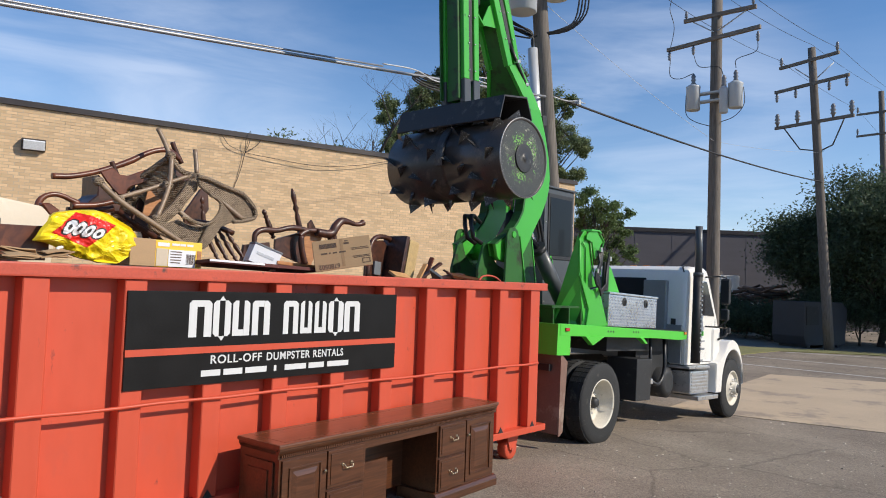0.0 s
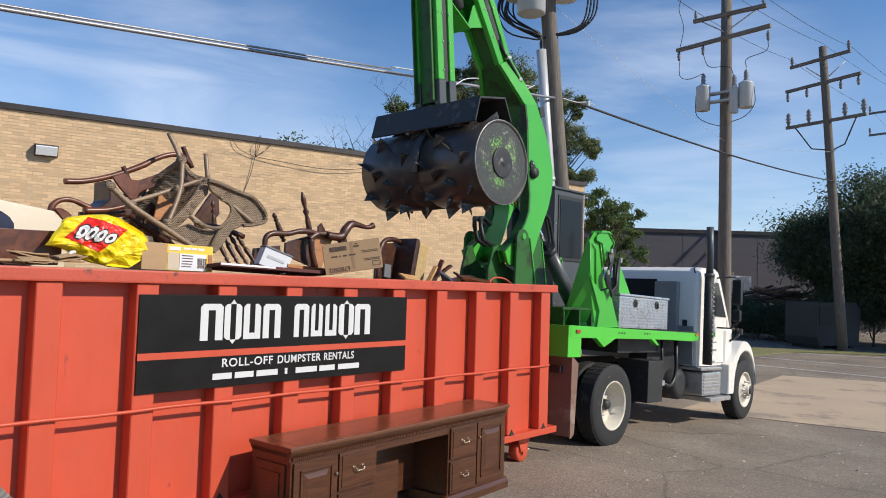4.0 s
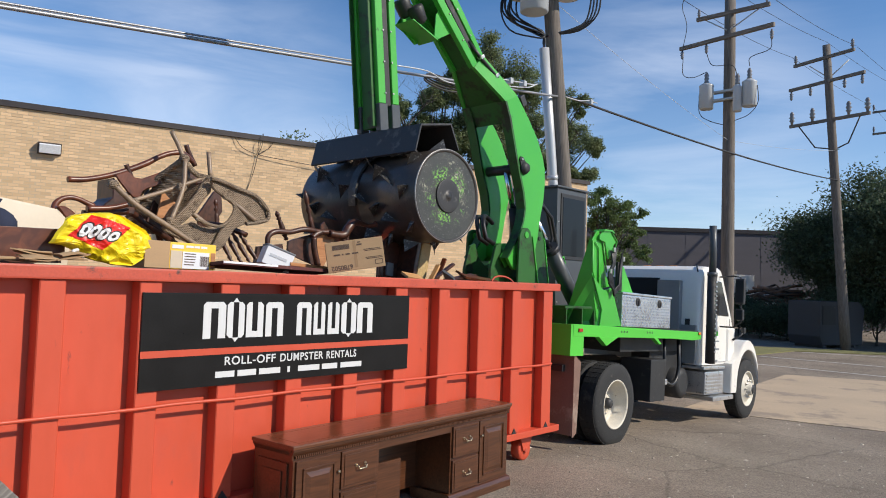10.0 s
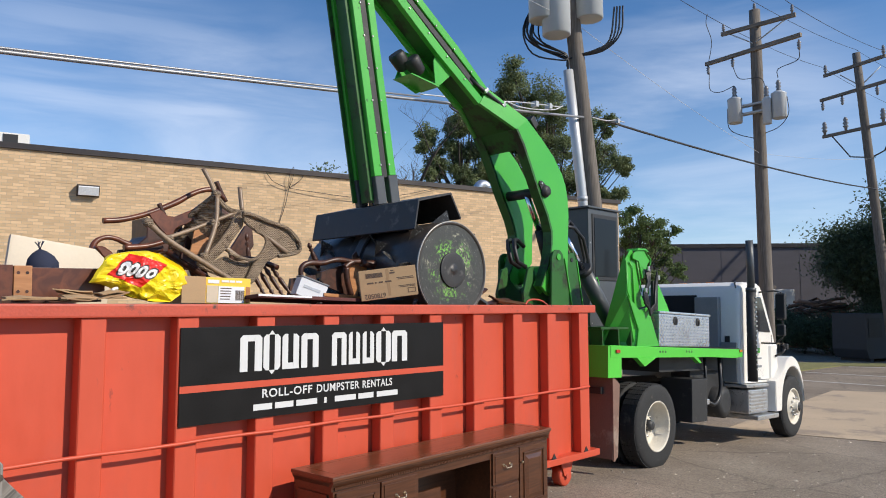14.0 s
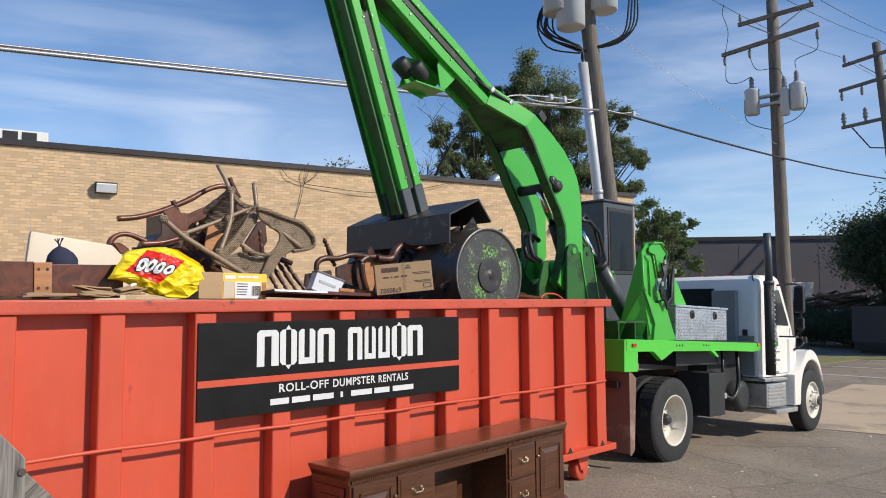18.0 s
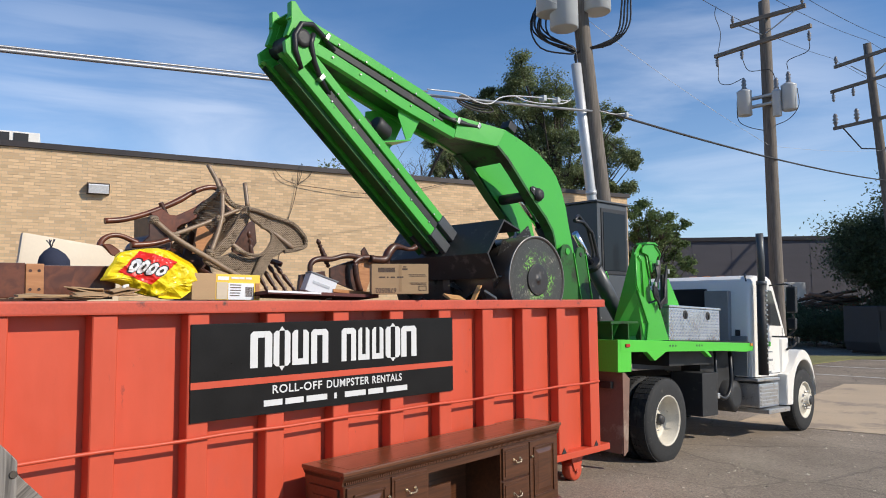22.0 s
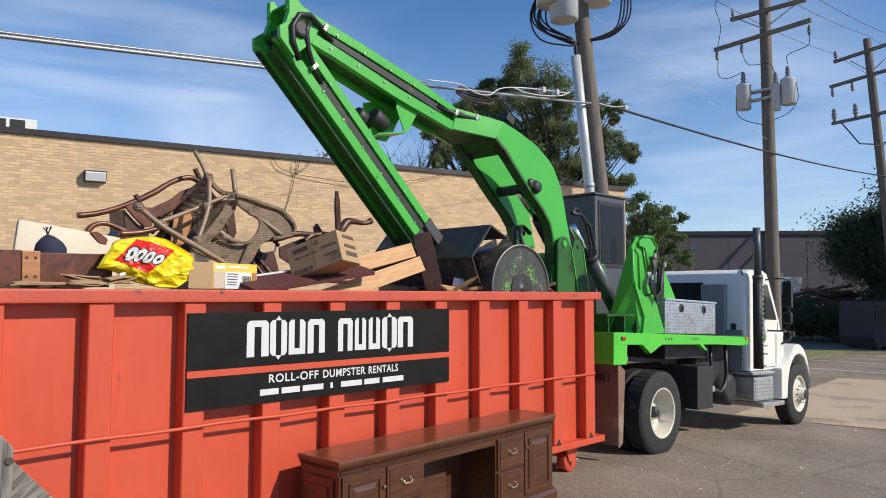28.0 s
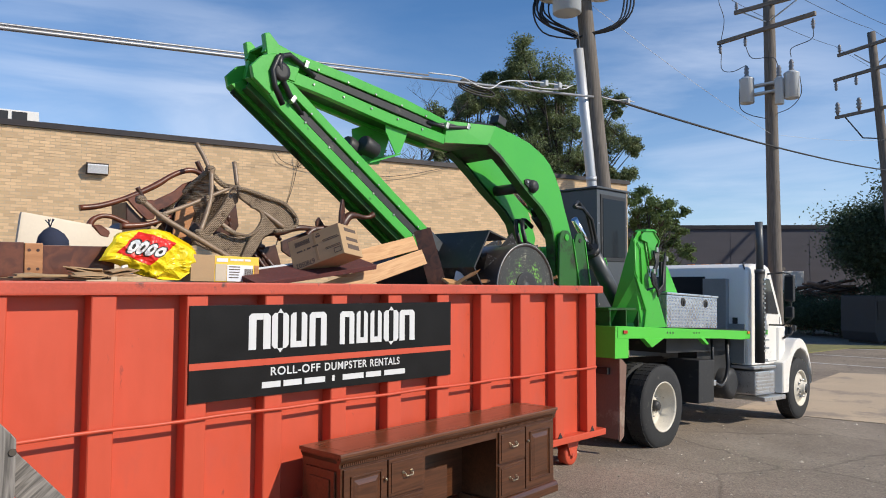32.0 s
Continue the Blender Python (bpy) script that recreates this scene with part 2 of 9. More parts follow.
def glass_mat(name, tint=(0.02, 0.025, 0.03), rough=0.06):
    m = bpy.data.materials.new(name)
    m.use_nodes = True
    b = m.node_tree.nodes["Principled BSDF"]
    b.inputs["Base Color"].default_value = (*tint, 1)
    b.inputs["Roughness"].default_value = rough
    b.inputs["Specular IOR Level"].default_value = 0.22
    b.inputs["Coat Weight"].default_value = 0.15
    b.inputs["Coat Roughness"].default_value = 0.03
    return m


DARK_GLASS = glass_mat("dark_glass")
CABIN_GLASS = glass_mat("cabin_glass", (0.008, 0.009, 0.010), 0.35)


# ---- mesh helpers ----
def box(bm, x0, x1, y0, y1, z0, z1, bev=0.0):
    r = bmesh.ops.create_cube(bm, size=1.0)
    vs = r["verts"]
    for v in vs:
        v.co = Vector((x0 + (v.co.x + 0.5) * (x1 - x0), y0 + (v.co.y + 0.5) * (y1 - y0), z0 + (v.co.z + 0.5) * (z1 - z0)))
    if bev:
        es = {e for v in vs for e in v.link_edges}
        bmesh.ops.bevel(bm, geom=list(es), offset=bev, segments=2, affect="EDGES", profile=0.7)


def prism(bm, prof, lo, hi, axis="y", bev=0.0):
    """A solid with the closed outline prof, pushed from lo to hi along the axis. Axis y: prof is (x, z); x: (y, z); z: (x, y)."""
    def at(p, d):
        return {"y": (p[0], d, p[1]), "x": (d, p[0], p[1]), "z": (p[0], p[1], d)}[axis]
    a = [bm.verts.new(at(p, lo)) for p in prof]
    b = [bm.verts.new(at(p, hi)) for p in prof]
    fs = [bm.faces.new(a[::-1]), bm.faces.new(b)]
    k = len(prof)
    for i in range(k):
        fs.append(bm.faces.new((a[i], a[(i + 1) % k], b[(i + 1) % k], b[i])))
    bmesh.ops.recalc_face_normals(bm, faces=fs)
    if bev:
        es = {e for f in fs for e in f.edges}
        bmesh.ops.bevel(bm, geom=list(es), offset=bev, segments=1, affect="EDGES")


def tube(bm, pts, radius, seg=10, caps=True, radii=None):
    """A round tube along the points."""
    pts = [Vector(p) for p in pts]
    rings = []
    ref = None
    for i, p in enumerate(pts):
        d = (pts[min(i + 1, len(pts) - 1)] - pts[max(i - 1, 0)]).normalized()
        if ref is None:
            ref = Vector((0, 0, 1)) if abs(d.z) < 0.9 else Vector((1, 0, 0))
        s = d.cross(ref).normalized()
        u = s.cross(d).normalized()
        ref = u
        r = radii[i] if radii else radius
        rings.append([bm.verts.new(p + (s * math.cos(a) + u * math.sin(a)) * r) for a in (2 * math.pi * k / seg for k in range(seg))])
    for a, b in zip(rings, rings[1:]):
        for k in range(seg):
            f = bm.faces.new((a[k], a[(k + 1) % seg], b[(k + 1) % seg], b[k]))
            f.smooth = True
    if caps:
        bm.faces.new(rings[0][::-1])
        bm.faces.new(rings[-1])


def turned(bm, prof, axis="y", seg=32, centre=(0, 0, 0), caps=True):
    """A lathed solid: prof is a list of (distance along the axis, radius)."""
    c = Vector(centre)
    rings = []
    for d, r in prof:
        ring = []
        for k in range(seg):
            a = 2 * math.pi * k / seg
            p = {"y": (r * math.cos(a), d, r * math.sin(a)), "x": (d, r * math.cos(a), r * math.sin(a)), "z": (r * math.cos(a), r * math.sin(a), d)}[axis]
            ring.append(bm.verts.new(c + Vector(p)))
        rings.append(ring)
    fs = []
    for a, b in zip(rings, rings[1:]):
        for k in range(seg):
            f = bm.faces.new((a[k], a[(k + 1) % seg], b[(k + 1) % seg], b[k]))
            fs.append(f)
    for f in fs:
        f.smooth = True
    if caps:
        fs.append(bm.faces.new(rings[0][::-1]))
        fs.append(bm.faces.new(rings[-1]))
    bmesh.ops.recalc_face_normals(bm, faces=fs)


def spline(pts, n=6):
    """Catmull-Rom through the points."""
    p = [Vector(q) for q in pts]
    p = [p[0] * 2 - p[1]] + p + [p[-1] * 2 - p[-2]]
    out = []
    for i in range(1, len(p) - 2):
        for k in range(n):
            t = k / n
            a, b, c, d = p[i - 1], p[i], p[i + 1], p[i + 2]
            out.append(0.5 * ((2 * b) + (c - a) * t + (2 * a - 5 * b + 4 * c - d) * t * t + (3 * b - a - 3 * c + d) * t ** 3))
    out.append(p[-2])
    return out


def mesh_of(name, bm, *mats):
    me = bpy.data.meshes.new(name)
    bm.to_mesh(me)
    bm.free()
    for m in mats:
        me.materials.append(m)
    return me


def part(name, bm, material, parent, label="", at=None):
    ob = new(name, mesh_of(name, bm, material))
    ob.parent = parent
    if at is not None:
        ob.matrix_basis = at
    if label:
        ob["label"] = label
    return ob


def thing(name, label, category, at=None, group="", kind=""):
    ob = new(name)
    ob.empty_display_size = 0.2
    if at is not None:
        ob.matrix_basis = at
    return tagged(ob, label, category, group, kind)


def solid(name, bm, material, label, category, at=None, group="", kind=""):
    ob = new(name, mesh_of(name, bm, material))
    if at is not None:
        ob.matrix_basis = at
    return tagged(ob, label, category, group, kind)


def B():
    return bmesh.new()


def smooth_by_angle(ob, deg=35):
    me = ob.data
    me.polygons.foreach_set("use_smooth", [True] * len(me.polygons))
    me.set_sharp_from_angle(angle=radians(deg))
    return ob


def text_mesh(body, size, extrude=0.002, shear=0.0, width=1.0, offset=0.0, spacing=1.0):
    cu = bpy.data.curves.new("text", "FONT")
    cu.body, cu.size, cu.extrude, cu.shear, cu.offset = body, size, extrude, shear, offset
    cu.align_x, cu.align_y, cu.space_character = "CENTER", "CENTER", spacing
    ob = bpy.data.objects.new("text", cu)
    scene.collection.objects.link(ob)
    me = bpy.data.meshes.new_from_object(ob.evaluated_get(bpy.context.evaluated_depsgraph_get()))
    bpy.data.objects.remove(ob)
    bpy.data.curves.remove(cu)
    for v in me.vertices:
        v.co.x *= width
    return me


# ---- ground ----
def ground_z(x):
    """The yard falls gently from the dumpster towards the truck's nose, then runs level."""
    s = min(1.0, max(0.0, (x + 0.8) / 7.4))
    return -0.32 * s


def asphalt_mat():
    m = bpy.data.materials.new("asphalt")
    m.use_nodes = True
    nt = m.node_tree
    n, l = nt.nodes, nt.links
    b = n["Principled BSDF"]
    tc = n.new("ShaderNodeTexCoord")
    big = n.new("ShaderNodeTexNoise")
    big.inputs["Scale"].default_value, big.inputs["Detail"].default_value, big.inputs["Roughness"].default_value = 0.55, 8.0, 0.6
    r = n.new("ShaderNodeValToRGB")
    e = r.color_ramp.elements
    e[0].position, e[0].color = 0.34, (0.190, 0.150, 0.112, 1)
    e[1].position, e[1].color = 0.66, (0.292, 0.238, 0.182, 1)
    grit = n.new("ShaderNodeTexVoronoi")
    grit.inputs["Scale"].default_value = 75.0
    gr = n.new("ShaderNodeMapRange")
    gr.inputs["To Min"].default_value, gr.inputs["To Max"].default_value = 0.55, 1.45
    spots = n.new("ShaderNodeTexVoronoi")
    spots.inputs["Scale"].default_value = 5.0
    sp = n.new("ShaderNodeMapRange")
    sp.inputs["From Min"].default_value, sp.inputs["From Max"].default_value = 0.06, 0.04
    crack = n.new("ShaderNodeTexVoronoi")
    crack.feature = "DISTANCE_TO_EDGE"
    crack.inputs["Scale"].default_value = 0.42
    warp = n.new("ShaderNodeTexNoise")
    warp.inputs["Scale"].default_value, warp.inputs["Detail"].default_value = 1.6, 6.0
    wm = n.new("ShaderNodeMix")
    wm.data_type, wm.inputs["Factor"].default_value = "RGBA", 0.22
    cr = n.new("ShaderNodeMapRange")
    cr.inputs["From Min"].default_value, cr.inputs["From Max"].default_value = 0.0, 0.010
    cr.inputs["To Min"].default_value, cr.inputs["To Max"].default_value = 0.68, 1.0
    l.new(tc.outputs["Object"], big.inputs["Vector"])
    l.new(tc.outputs["Object"], grit.inputs["Vector"])
    l.new(tc.outputs["Object"], spots.inputs["Vector"])
    l.new(tc.outputs["Object"], warp.inputs["Vector"])
    l.new(tc.outputs["Object"], wm.inputs["A"])
    l.new(warp.outputs["Color"], wm.inputs["B"])
    l.new(wm.outputs["Result"], crack.inputs["Vector"])
    l.new(crack.outputs["Distance"], cr.inputs["Value"])
    l.new(big.outputs["Fac"], r.inputs["Fac"])
    l.new(grit.outputs["Color"], gr.inputs["Value"])
    l.new(spots.outputs["Distance"], sp.inputs["Value"])
    mul = n.new("ShaderNodeMath")
    mul.operation = "MULTIPLY"
    l.new(gr.outputs["Result"], mul.inputs[0])
    l.new(cr.outputs["Result"], mul.inputs[1])
    hsv = n.new("ShaderNodeHueSaturation")
    l.new(r.outputs["Color"], hsv.inputs["Color"])
    l.new(mul.outputs["Value"], hsv.inputs["Value"])
    mx = n.new("ShaderNodeMix")
    mx.data_type = "RGBA"
    mx.inputs["B"].default_value = (0.46, 0.42, 0.35, 1)
    l.new(sp.outputs["Result"], mx.inputs["Factor"])
    l.new(hsv.outputs["Color"], mx.inputs["A"])
    l.new(mx.outputs["Result"], b.inputs["Base Color"])
    b.inputs["Roughness"].default_value = 0.88
    bp = n.new("ShaderNodeBump")
    bp.inputs["Strength"].default_value, bp.inputs["Distance"].default_value = 0.5, 0.008
    l.new(grit.outputs["Distance"], bp.inputs["Height"])
    l.new(bp.outputs["Normal"], b.inputs["Normal"])
    return m


ASPHALT = asphalt_mat()
CONCRETE = mat("concrete_slab", (0.50, 0.385, 0.262), 0.85, vary=0.14, scale=0.9, fine=30, dirt=(0.33, 0.26, 0.195), dirt_amount=0.5, dirt_scale=0.8, bump=0.2)
LINE_WHITE = mat("road_paint", (0.62, 0.60, 0.56), 0.7, vary=0.2, scale=3, fine=40, dirt=(0.2, 0.18, 0.16), dirt_amount=0.45, dirt_scale=6, bump=0.1)
GRASS = mat("dry_grass", (0.20, 0.19, 0.075), 0.9, vary=0.35, scale=3, fine=40, bump=0.3)


def build_ground():
    xs = [-600, -60, -8, -0.8, 0.2, 1.2, 2.2, 3.2, 4.2, 5.2, 6.6, 14, 40, 120, 900]
    ys = [-600, -60, -10, 0, 10, 60, 900]
    bm = B()
    grid = [[bm.verts.new((x, y, ground_z(x))) for x in xs] for y in ys]
    for a, b in zip(grid, grid[1:]):
        for i in range(len(xs) - 1):
            bm.faces.new((a[i], a[i + 1], b[i + 1], b[i]))
    solid("ground", bm, ASPHALT, "grey-brown worn asphalt yard with cracks and grit", "ground", kind="structure")
    bm = B()
    z = ground_z(20)
    prism(bm, [(9.9, -16.0), (6.25, 1.28), (14.26, 1.84), (21.6, -16.0)], z - 0.1, z + 0.012, "z")
    solid("pavement_slab", bm, CONCRETE, "sunlit tan concrete slab let into the asphalt", "pavement", kind="structure")
    for x0, x1, ya, yb in ((16.2, 16.58, -14, 3.75), (20.3, 19.63, -14, 4.35), (26.2, 23.2, -4, 3.95)):
        bm = B()
        prism(bm, [(x0, ya), (x0 + 0.11, ya), (x1 + 0.11, yb), (x1, yb)], z - 0.02, z + 0.005, "z")
        solid("parking_line", bm, LINE_WHITE, "faded white painted parking line on asphalt", "road marking", group="parking lines", kind="structure")
    bm = B()
    prism(bm, [(17.2, 4.55), (20.4, 4.55), (23.3, 4.25), (25.2, 1.6), (27.8, -6), (28.7, -6), (26.0, 3.2), (24.0, 6.0), (18.0, 6.0)], z - 0.1, z + 0.03, "z")
    solid("grass_verge", bm, GRASS, "strip of dry yellow-green grass beside the parking", "grass", kind="stuff")


build_ground()


def build_debris():
    """Small stones and scraps strewn over the yard beside the dumpster and truck."""
    rnd = random.Random(77)
    verts, faces = [], []
    for k in range(420):
        x, y = rnd.uniform(-1.0, 8.0), rnd.uniform(-3.2, 0.9) + rnd.gauss(0, 0.2)
        s = rnd.uniform(0.006, 0.020) * (1.8 if rnd.random() < 0.07 else 1.0)
        z = ground_z(x)
        i = len(verts)
        for dx, dy in ((-1, -0.7), (0.9, -1), (1, 0.8), (-0.8, 1)):
            verts.append((x + s * dx * rnd.uniform(0.6, 1.2), y + s * dy * rnd.uniform(0.6, 1.2), z - 0.002))
        verts.append((x + s * rnd.uniform(-0.4, 0.4), y + s * rnd.uniform(-0.4, 0.4), z + s * rnd.uniform(0.4, 0.9)))
        faces.extend([(i, i + 1, i + 4), (i + 1, i + 2, i + 4), (i + 2, i + 3, i + 4), (i + 3, i, i + 4)])
    me = bpy.data.meshes.new("grit")
    me.from_pydata(verts, [], faces)
    me.materials.append(mat("grit", (0.40, 0.35, 0.28), 0.9, vary=0.2, per_island=0.6, bump=0.0))
    tagged(new("grit", me), "pale stones and scraps strewn over the asphalt", "gravel", kind="stuff")


build_debris()


# ---- the brick building ----
WALL_AT = Vector((-3.3, 12.76, 0))
WALL_RZ = -15.6
WALL_H = 5.38
BRICK = mat("tan_brick", (0.63, 0.440, 0.258), 0.85, vary=0.09, scale=1.2, fine=60, per_island=0.15, bump=0.15, dirt=(0.50, 0.345, 0.20), dirt_amount=0.30, dirt_scale=1.7, stretch=(0.5, 1, 6))
MORTAR = mat("mortar", (0.50, 0.395, 0.270), 0.9, vary=0.08, bump=0.2)
COPING = mat("roof_coping", (0.045, 0.036, 0.034), 0.45, vary=0.2, scale=2, metal=0.2, bump=0.05)
BRICK_L, BRICK_C = 0.2032, 0.0677


def build_building():
    at = Matrix.Translation(WALL_AT) @ pose(0, 0, 0, 0, 0, WALL_RZ)
    end = 17.72                                                       # the wall's right-hand corner
    b = thing("brick_building", "long flat-roofed tan brick commercial building with dark metal coping", "building", at, kind="structure")
    bm = B()
    box(bm, -16, end, 0.0035, 10, -0.5, WALL_H)
    part("wall", bm, MORTAR, b)
    bm = B()
    box(bm, -16.05, end + 0.06, -0.06, 10.05, WALL_H, WALL_H + 0.125)
    part("coping", bm, COPING, b, "dark brown metal roof coping")
    bm = B()
    box(bm, -16, end, 0.2, 9.8, WALL_H + 0.125, WALL_H + 0.14)
    part("roof", bm, COPING, b)
    return b


building = build_building()


def build_bricks():
    """Courses of bricks on the wall that the yard sees: each a shallow block, proud of the mortar."""
    random.seed(5)
    verts, faces = [], []
    rows = int((WALL_H - 1.2) / BRICK_C)
    x_lo, x_hi = -9.0, 17.71

    def block(x0, x1, z0, z1, y):
        i = len(verts)
        verts.extend([(x0, 0.01, z0), (x1, 0.01, z0), (x1, 0.01, z1), (x0, 0.01, z1), (x0, y, z0), (x1, y, z0), (x1, y, z1), (x0, y, z1)])
        faces.extend([(i + 4, i + 5, i + 6, i + 7), (i, i + 1, i + 5, i + 4), (i + 1, i + 2, i + 6, i + 5), (i + 2, i + 3, i + 7, i + 6), (i + 3, i, i + 4, i + 7)])
    g = 0.0055
    near = (1.0, 1.0 + 15 * BRICK_L, WALL_H - 20 * BRICK_C)          # this stretch is laid brick by brick further down
    for r in range(rows):
        z0 = WALL_H - (r + 1) * BRICK_C
        x = x_lo - (BRICK_L / 2 if r % 2 else 0) + (random.uniform(-0.01, 0.01) if r >= 20 else 0)
        while x < x_hi:
            joint = 0.014 if 0 <= (x - 1.52) % 7.4 < BRICK_L else 0
            if not (near[0] - 0.06 < x < near[1] - 0.06 and z0 > near[2] - 0.01):
                block(x + g + joint, min(x + BRICK_L - g, x_hi), z0 + g, z0 + BRICK_C - g, random.uniform(-0.003, 0.001))
            x += BRICK_L
    me = bpy.data.meshes.new("brickwork")
    me.from_pydata(verts, [], faces)
    me.materials.append(BRICK)
    ob = new("brickwork", me)
    ob.parent = building
    ob["kind"] = "stuff"


build_bricks()


# ---- the dumpster ----
DX0, DX1, DW, DZ0, DZ1 = -6.75, 0.0, 2.44, 0.28, 1.96
RIB_XS = [-0.217, -0.805, -1.370, -1.955, -2.525, -3.090, -3.660, -4.239, -4.825, -5.425, -6.02, -6.55]


def build_dumpster():
    d = thing("dumpster", "long orange-red painted steel roll-off dumpster heaped with junk furniture", "dumpster")
    def panels(x0, x1):
        bm = B()
        box(bm, x0, x1, 0.105, 0.115, DZ0 + 0.06, DZ1 - 0.06)
        return bm
    part("side_panel", panels(DX0 + 0.02, -0.05), RED, d)
    bm = B()
    box(bm, DX0 + 0.02, -0.05, DW - 0.115, DW - 0.105, DZ0, DZ1 - 0.06)
    part("side_panel", bm, RED, d)
    for x in (DX0 + 0.02, -0.06):
        bm = B()
        box(bm, x, x + 0.012, 0.116, DW - 0.116, DZ0 + 0.05, DZ1 - 0.06)
        part("end_panel", bm, RED, d)
    bm = B()
    box(bm, DX0 + 0.03, -0.07, 0.12, DW - 0.12, DZ0, DZ0 + 0.02)
    part("floor_plate", bm, RED, d)
    rib = B()
    prism(rib, [(-0.084, 0.104), (-0.074, 0.0), (0.074, 0.0), (0.084, 0.104)], DZ0 + 0.075, DZ1 - 0.085, "z", 0.006)
    rib_me = mesh_of("rib", rib, RED)
    for y, s in ((0, 1), (DW, -1)):
        for x in RIB_XS[1:] if s == 1 else RIB_XS:
            o = new("rib", rib_me)
            o.parent = d
            o.matrix_basis = Matrix.Translation((x, y, 0)) @ Matrix.Rotation(0 if s == 1 else math.pi, 4, "Z")
    bm = B()
    box(bm, -0.305, -0.130, -0.002, 0.104, DZ0 + 0.07, DZ1 - 0.085, 0.008)
    part("corner_post", bm, RED, d)
    bm = B()
    box(bm, -0.335, -0.165, DW - 0.104, DW + 0.002, DZ0 + 0.07, DZ1 - 0.085, 0.008)
    part("corner_post", bm, RED, d)
    for y0, y1 in ((-0.02, 0.125), (DW - 0.125, DW + 0.02)):
        bm = B()
        box(bm, DX0, DX1, y0, y1, DZ1 - 0.085, DZ1, 0.012)
        part("top_rail", bm, RED_WORN, d, "scuffed orange-red steel top rail")
        bm = B()
        box(bm, DX0, DX1 + 0.05, y0 + 0.012, y1, DZ0, DZ0 + 0.07, 0.008)
        part("bottom_rail", bm, RED, d)
    for x in (DX0, -0.125):
        bm = B()
        box(bm, x, x + 0.125, 0.127, DW - 0.127, DZ1 - 0.085, DZ1 - 0.002, 0.012)
        part("end_rail", bm, RED_WORN, d)
    # tarp rod along the ribs, with its short brackets
    bm = B()
    pts = [(DX0 + 0.1 + i * 0.25, -0.016, 1.053 + 0.004 * math.sin(i * 1.7)) for i in range(26)] + [(-0.15, -0.016, 1.055)]
    tube(bm, pts, 0.0125, 8)
    part("tarp_rod", bm, RED, d, "thin welded steel tarp rod")
    # bottom gussets
    for x in RIB_XS:
        bm = B()
        prism(bm, [(x - 0.04, DZ0 + 0.072), (x + 0.04, DZ0 + 0.072), (x, DZ0 + 0.13)], -0.008, -0.001, "y")
        part("gusset", bm, DARK_FRAME, d)
    # wheels and long skids under the floor
    for x in (-0.40, -6.1):
        for y in (0.14, DW - 0.26):
            bm = B()
            turned(bm, [(0, 0.03), (0, 0.10), (0.012, 0.115), (0.108, 0.115), (0.12, 0.10), (0.12, 0.03)], "y", 28, (x, y, 0.115 + ground_z(x)))
            w = part("wheel", bm, RED, d)
            for yo in (-0.02, 0.125):
                bm = B()
                prism(bm, [(x - 0.12, DZ0), (x + 0.12, DZ0), (x + 0.05, 0.10), (x - 0.05, 0.10)], y + yo, y + yo + 0.016, "y")
                part("wheel_bracket", bm, RED, d)
            bm = B()
            turned(bm, [(-0.028, 0.028), (0.0, 0.03)], "y", 12, (x, y, 0.115 + ground_z(x)))
            part("wheel_bolt", bm, RED_WORN, w)
    for y in (0.75, 1.60):
        bm = B()
        box(bm, DX0 + 0.1, -0.1, y, y + 0.08, 0.13, DZ0)
        part("skid", bm, RED, d)
    # ---- sign on the ribs ----
    sg = thing("company_sign", "black sign with white lettering and red stripe on the dumpster", "sign")
    x0, x1, z0, z1 = -4.884, -2.444, 1.154, 1.803
    bm = B()
    box(bm, x0, x1, -0.012, -0.003, z0, z1, 0.002)
    part("panel", bm, SIGN_BLACK, sg)
    bm = B()
    box(bm, x0, x1, -0.0145, -0.0125, 1.372, 1.418)
    part("stripe", bm, RED, sg, "thin red stripe")
    # the company mark: tall plain white blocks with cut-out middles, two of them with small spurs
    xs = [-4.452, -4.267, -4.111, -3.947, -3.667, -3.504, -3.364, -3.224, -3.054]
    ws = [0.174, 0.140, 0.143, 0.155, 0.140, 0.112, 0.117, 0.158, 0.171]
    for i, (x, w) in enumerate(zip(xs, ws)):
        bm = B()
        lo, hi = 1.486, 1.742
        f, c = 0.34 * w, 0.022

        def bar(*outline):
            prism(bm, list(outline), -0.0145, -0.0125, "y")
        if i in (1, 7):
            bar((x, lo + c), (x + c, lo), (x + f, lo), (x + f, hi), (x + c, hi), (x, hi - c))
            bar((x + w - f, lo), (x + w - c, lo), (x + w, lo + c), (x + w, hi - c), (x + w - c, hi), (x + w - f, hi))
            for z, s in ((hi - 0.001, 1), (lo + 0.001, -1)):
                bar((x + 0.32 * w, z), (x + 0.68 * w, z), (x + 0.5 * w, z + s * 0.032))
        else:
            bar((x, lo), (x + f, lo), (x + f, hi), (x + c, hi), (x, hi - c))
            bar((x + w - f, lo), (x + w, lo), (x + w, hi - c), (x + w - c, hi), (x + w - f, hi))
        if i in (0, 3, 4, 8):
            bar((x + f + 0.001, hi - 0.045), (x + w - f - 0.001, hi - 0.045), (x + w - f - 0.001, hi), (x + f + 0.001, hi))
        elif i in (2, 5, 6):
            bar((x + f + 0.001, lo), (x + w - f - 0.001, lo), (x + w - f - 0.001, lo + 0.045), (x + f + 0.001, lo + 0.045))
        part("mark_block", bm, SIGN_WHITE, sg)
